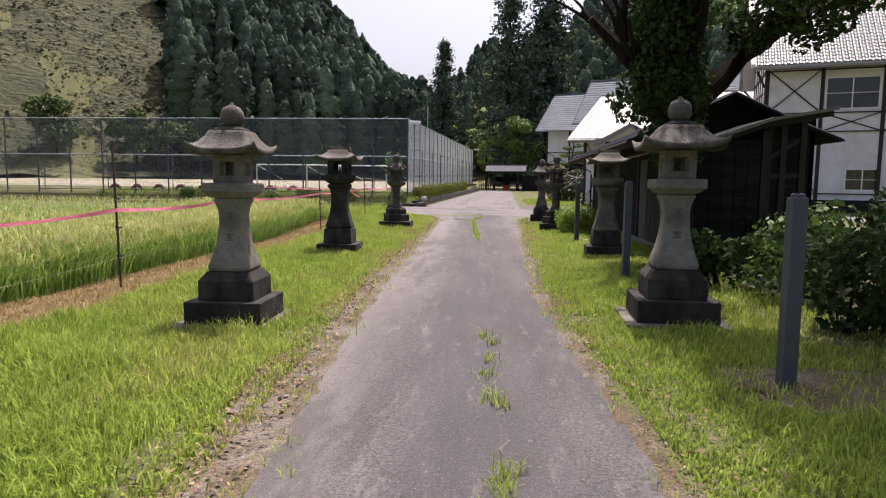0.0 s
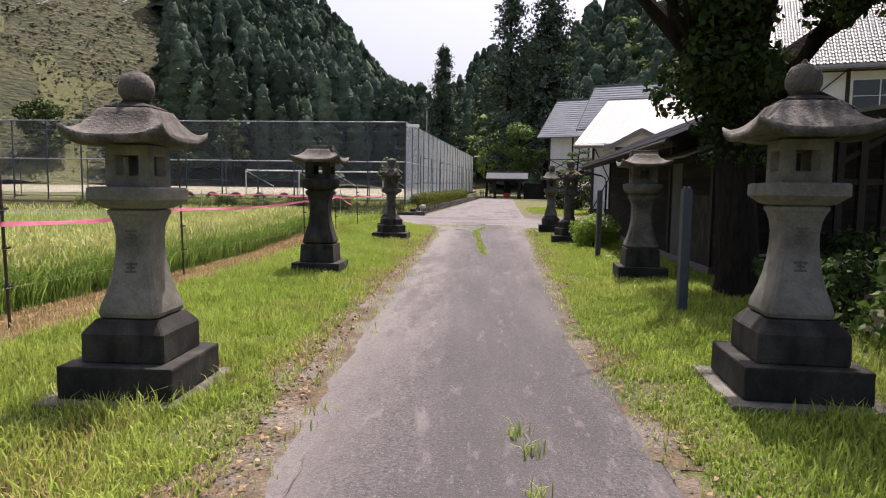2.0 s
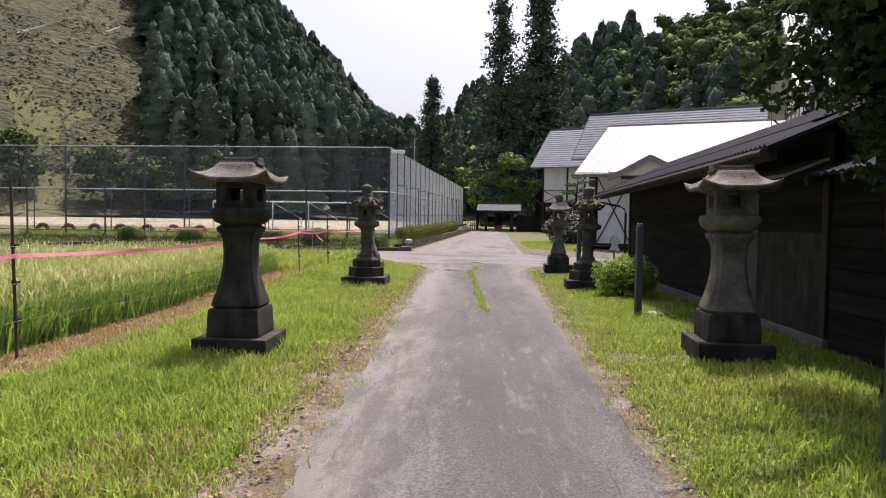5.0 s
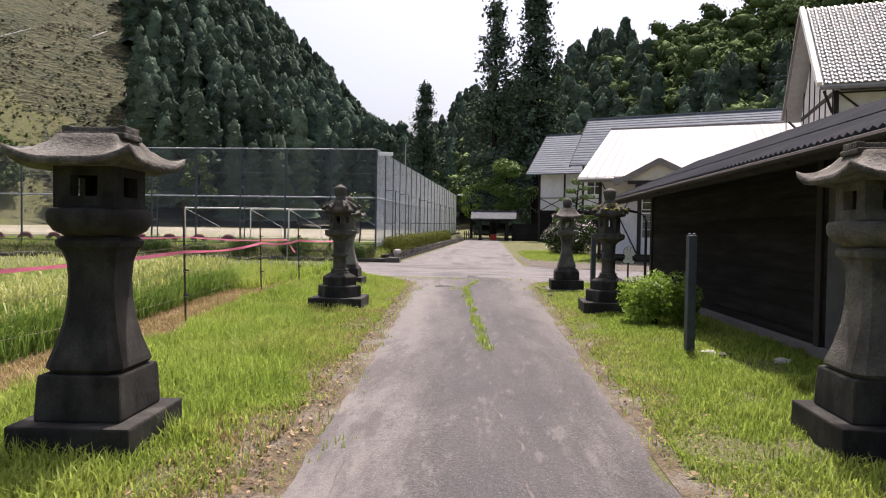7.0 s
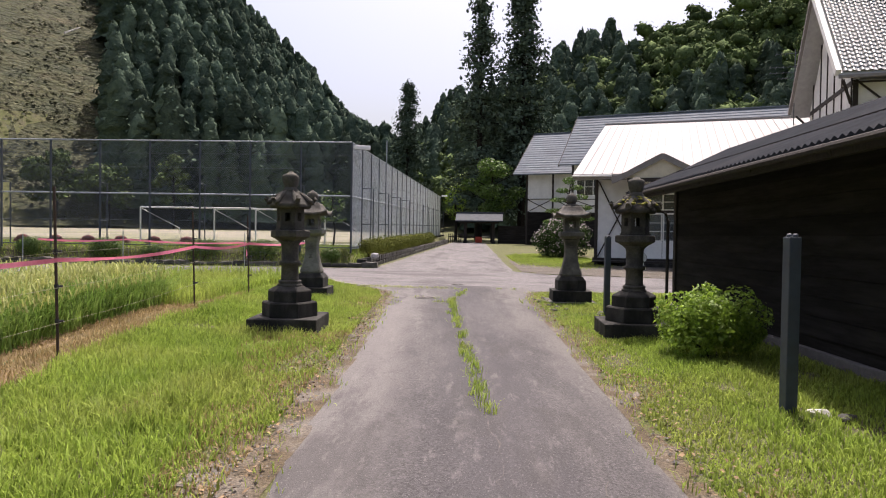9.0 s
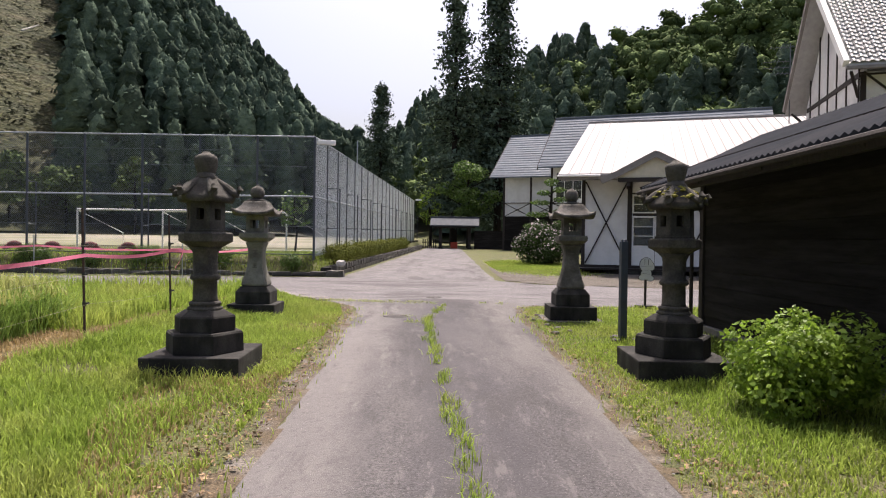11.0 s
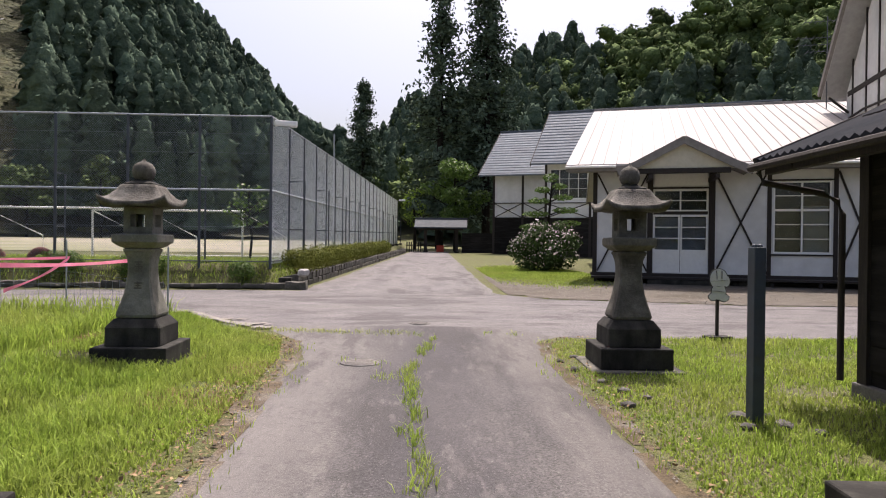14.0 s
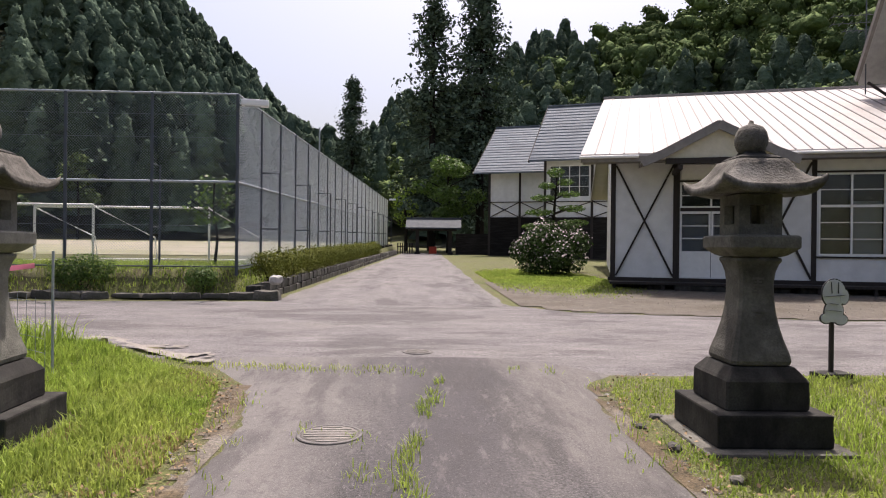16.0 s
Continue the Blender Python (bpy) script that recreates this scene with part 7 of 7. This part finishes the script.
def verge_grass():
    rg = np.random.default_rng(77)
    n = 560000
    y = 1.2 + (31.0 - 1.2) * rg.random(n) ** 1.2
    left = rg.random(n) < 0.62
    l = np.interp(y, [p[0] for p in ROAD_L], [p[1] for p in ROAD_L])
    r = np.interp(y, [p[0] for p in ROAD_R], [p[1] for p in ROAD_R])
    e = np.interp(y, [p[0] for p in EDGE], [p[1] for p in EDGE])
    gl = rg.random(n) ** 1.15
    x = np.where(left, l - 0.15 - gl * (l - e - 0.15), r + 0.05 + rg.random(n) * np.where(y > 24.5, 5.5, 3.1))
    keep = np.ones(n, bool)
    for cx, cy, h in LANTERNS:
        keep &= ~((abs(x - cx) < h) & (abs(y - cy) < h))
    keep &= ~(~left & (x > 3.68) & (y > 12.5) & (y < 24))
    keep &= y < np.interp(x, [-9, -5, -3.6, 0, 8], [31.0, 31.0, 30.2, 29.8, 29.9])
    edge = np.where(left, l - x, x - r)
    # thin, worn fringe near the asphalt; mown straw strip beside the rice
    bare = np.array([noise.noise((a * 1.3, b * 0.9, 0)) for a, b in zip(x[::1], y[::1])])
    keep &= ~((edge < np.where(left, np.interp(y, [0, 16, 24], [0.45, 0.35, 0.05]), 0.08) + 0.4 * bare) & (rg.random(n) < 0.62))
    keep &= ~((((x - 2.5) / 0.8) ** 2 + ((y - 4.9) / 0.6) ** 2 < 1 + bare) & (rg.random(n) < 0.8))
    keep &= ~((bare < -0.42) & (rg.random(n) < 0.7))
    fringe = (edge < np.where(left, np.interp(y, [0, 16, 24], [0.5, 0.45, 0.25]), 0.1) + 0.8 * bare) & (rg.random(n) < 0.5)
    straw = (left & (x < e + 1.3 + 0.4 * bare))
    keep &= ~(straw & (rg.random(n) < 0.55))
    shade = ~left & (y < 11) & (x > 3.0)
    keep &= ~(shade & (rg.random(n) < 0.7))
    dry = np.array([noise.noise((a * 0.8 + 4, b * 0.5, 11)) for a, b in zip(x, y)])
    straw = straw | fringe | (left & (edge < 1.5) & (dry > 0.08) & (rg.random(n) < 0.5))
    x, y, straw, left, edge, bare = x[keep], y[keep], straw[keep], left[keep], edge[keep], bare[keep]
    z = np.array([land(a, b) for a, b in zip(x, y)])
    tall = np.clip(edge / 1.0, 0.55, 1.0) * np.where(left, 1.0, np.where(y > 16, 0.58, 0.75)) * (1 + 0.45 * bare)
    clump = np.array([noise.noise((a * 3.1, b * 3.1, 7)) for a, b in zip(x, y)])
    h = (0.065 + 0.13 * rg.random(len(x)) ** 1.5) * tall * (1 + 0.5 * clump)
    far = 0.0045 + 0.00032 * np.maximum(0, y - 6)
    p = np.stack([x, y, z], 1)
    for nm, sel, mat, lab in (("grass", ~straw, GRASS, "bright green mown grass beside the lane"), ("dry_grass", straw, DRYGRASS, "dry brown grass and cut straw in the verge")):
        for k, (a, b) in enumerate(((0, 9), (9, 18), (18, 40))):
            s = sel & (y >= a) & (y < b)
            ob = blades(nm, p[s], h[s] * (1 if nm == "grass" else 0.6), mat, (0.005, 0.0052, 0.0052)[k], 1.15, 90 + k)
            tagged(ob, lab, "grass", "", "stuff")
    return


verge_grass()
sheet("straw_strip", steps(-7.2, -4.4, 0.1), steps(0, 25.5, 0.25), STRAW, 0.012, lambda x, y: interp(y, EDGE) - 0.2 < x < interp(y, EDGE) + 1.25 + 0.35 * noise.noise((x * 1.3, y * 0.9, 0)), "brown cut straw strip beside the rice")


def verge_soil(name, x0, x1, edge, side, wide, label):
    """A ragged strip of litter and grit between the asphalt and the grass."""
    def inside(x, y):
        d = (interp(y, edge) - x) * side
        return -0.15 < d < wide * (1 - 0.8 * ramp(y, 12, 21)) + (0.5 - 0.3 * ramp(y, 12, 21)) * noise.noise((x * 1.3, y * 0.9, 0)) + 0.15 * noise.noise((x * 6, y * 5, 3))
    sheet(name, steps(x0, x1, 0.07), steps(0.5, 29.5, 0.1), LITTER, 0.006, inside, label)


verge_soil("ground_litter", -4.0, -0.9, ROAD_L, 1, 0.42, "brown leaf litter and grit along the asphalt edge")
verge_soil("ground_litter", 0.4, 1.9, ROAD_R, -1, 0.06, "brown leaf litter and grit along the asphalt edge")
sheet("ground_litter", steps(1.6, 3.4, 0.07), steps(4.1, 5.8, 0.07), LITTER, 0.016, lambda x, y: ((x - 2.5) / 0.8) ** 2 + ((y - 4.9) / 0.6) ** 2 < 1 + 0.6 * noise.noise((x * 2, y * 2, 0)) + 0.3 * noise.noise((x * 7, y * 7, 0)), "brown leaf litter under the shrubs")
sheet("sand_drift", steps(-11, -3.6, 0.1), steps(29.8, 32.6, 0.07), SAND, 0.046, lambda x, y: 0.12 < y - cross_near(x) + 0.1 * noise.noise((x * 3, y, 1)) < 0.3 + 1.5 * noise.noise((x * 0.7, y * 3.2, 0)) + 0.8 * noise.noise((x * 4, y * 9, 3)), "pale dusty sand drifted on the road edge")


def litter():
    rg = np.random.default_rng(15)
    n = 6500
    y = rg.uniform(1.5, 30, n)
    a = np.array([interp(q, ROAD_L) for q in y]) - np.abs(rg.normal(0, 0.35, n)) + 0.05
    b = np.array([interp(q, ROAD_R) for q in y]) + np.abs(rg.normal(0, 0.3, n)) - 0.05
    x = np.where(rg.random(n) < 0.72, a, b)
    p = np.stack([x, y, np.array([land(i, j) for i, j in zip(x, y)]) + 0.035], 1)
    nn = rg.normal(size=(n, 3)) * 0.35 + np.array([0, 0, 1])
    tagged(quads("leaf_litter", p, nn, rg.uniform(0.018, 0.05, n), DEADLEAF, None, 0.7, 15, 0.3), "brown dead leaves along the road edges", "leaf litter", "", "stuff")


litter()


def tufts(points, label, mat=GRASS, n=26, h=0.12, seed=5, spread=0.07):
    rg = np.random.default_rng(seed)
    roots = np.concatenate([np.array([[x, y, land(x, y) + 0.02]]) + rg.normal(size=(n, 3)) * np.array([spread, spread * 1.4, 0]) for x, y in points])
    ob = blades("weeds", roots, rg.uniform(0.4, 1.2, len(roots)) * h, mat, 0.0042, 1.2, seed)
    tagged(ob, label, "weeds", "", "stuff")


rnd = random.Random(17)
tufts([(interp(y, SEAM_X) + rnd.gauss(0, 0.025), y) for y in list(np.arange(2.2, 6.2, 0.14)) + list(np.arange(17.5, 29.6, 0.16)) if rnd.random() < (0.3 if y < 7 else 0.62 + 0.5 * noise.noise((y * 1.1, 0, 0)))], "weeds growing in the seam of the asphalt", n=30, h=0.11, spread=0.04)
tufts([(interp(y, ROAD_L) + rnd.gauss(0.05, 0.12), y) for y in np.arange(2.5, 29, 0.3)], "weeds along the asphalt edge", n=14, h=0.07, seed=6)
tufts([(interp(y, ROAD_R) + rnd.gauss(0.0, 0.08), y) for y in np.arange(2.5, 29, 0.25)], "weeds along the asphalt edge", n=14, h=0.07, seed=7)
tufts([(x, cross_near(x) + rnd.gauss(0, 0.08)) for x in np.arange(-4.5, -1.0, 0.12)] + [(0.2, 30.2), (0.6, 30.15), (1.0, 29.3), (-1.35, 26.6), (-1.45, 26.7), (-1.25, 26.75), (-1.5, 27.45), (-1.95, 27.75), (0.75, 26.9), (0.6, 27.0), (0.85, 27.9)], "weeds in the joint of the roads", n=18, h=0.08, seed=8)
# tall wild grass at the end of the rice field
rg = np.random.default_rng(41)
n = 26000
px, py = rg.uniform(-12, -5.4, n), rg.uniform(24.5, 31.0, n)
k = (px < np.interp(py, [24.5, 31], [-6.2, -5.3])) & ~((px < np.interp(py, [p[0] for p in EDGE], [p[1] for p in EDGE])) & (py < 25.2))
tagged(blades("wild_grass", np.stack([px[k], py[k], np.array([land(a, b) for a, b in zip(px[k], py[k])])], 1), rg.uniform(0.15, 0.5, k.sum()), GRASS, 0.008, 1.0, 42), "long pale wild grass at the end of the field", "grass", "", "stuff")
# grass on the bank, the court edge and the hall lawn
n = 24000
px, py = rg.uniform(-26, -4.9, n), rg.uniform(38.9, 42.5, n)
pz = np.array([land(a, b) for a, b in zip(px, py)])
k = px < np.array([fence_x(b) + 0.5 for b in py])
tagged(blades("bank_grass", np.stack([px, py, pz], 1)[k], rg.uniform(0.06, 0.2, k.sum()), GRASS, 0.011, 1.0, 43), "thin grass on the bank below the fence", "grass", "", "stuff")
n = 42000
px, py = rg.uniform(1.5, 6.6, n), rg.uniform(39.5, 58, n)
k = ((px - 4.0) / 2.5) ** 2 + ((py - 47.5) / 6.5) ** 2 < 1 + 0.3 * rg.normal(size=n)
pz = np.array([land(a, b) for a, b in zip(px, py)])
tagged(blades("lawn", np.stack([px, py, pz + 0.0], 1)[k & (px > 1.75)], rg.uniform(0.04, 0.1, (k & (px > 1.75)).sum()), GRASS, 0.012, 1.0, 44), "short bright grass beside the hall", "grass", "", "stuff")
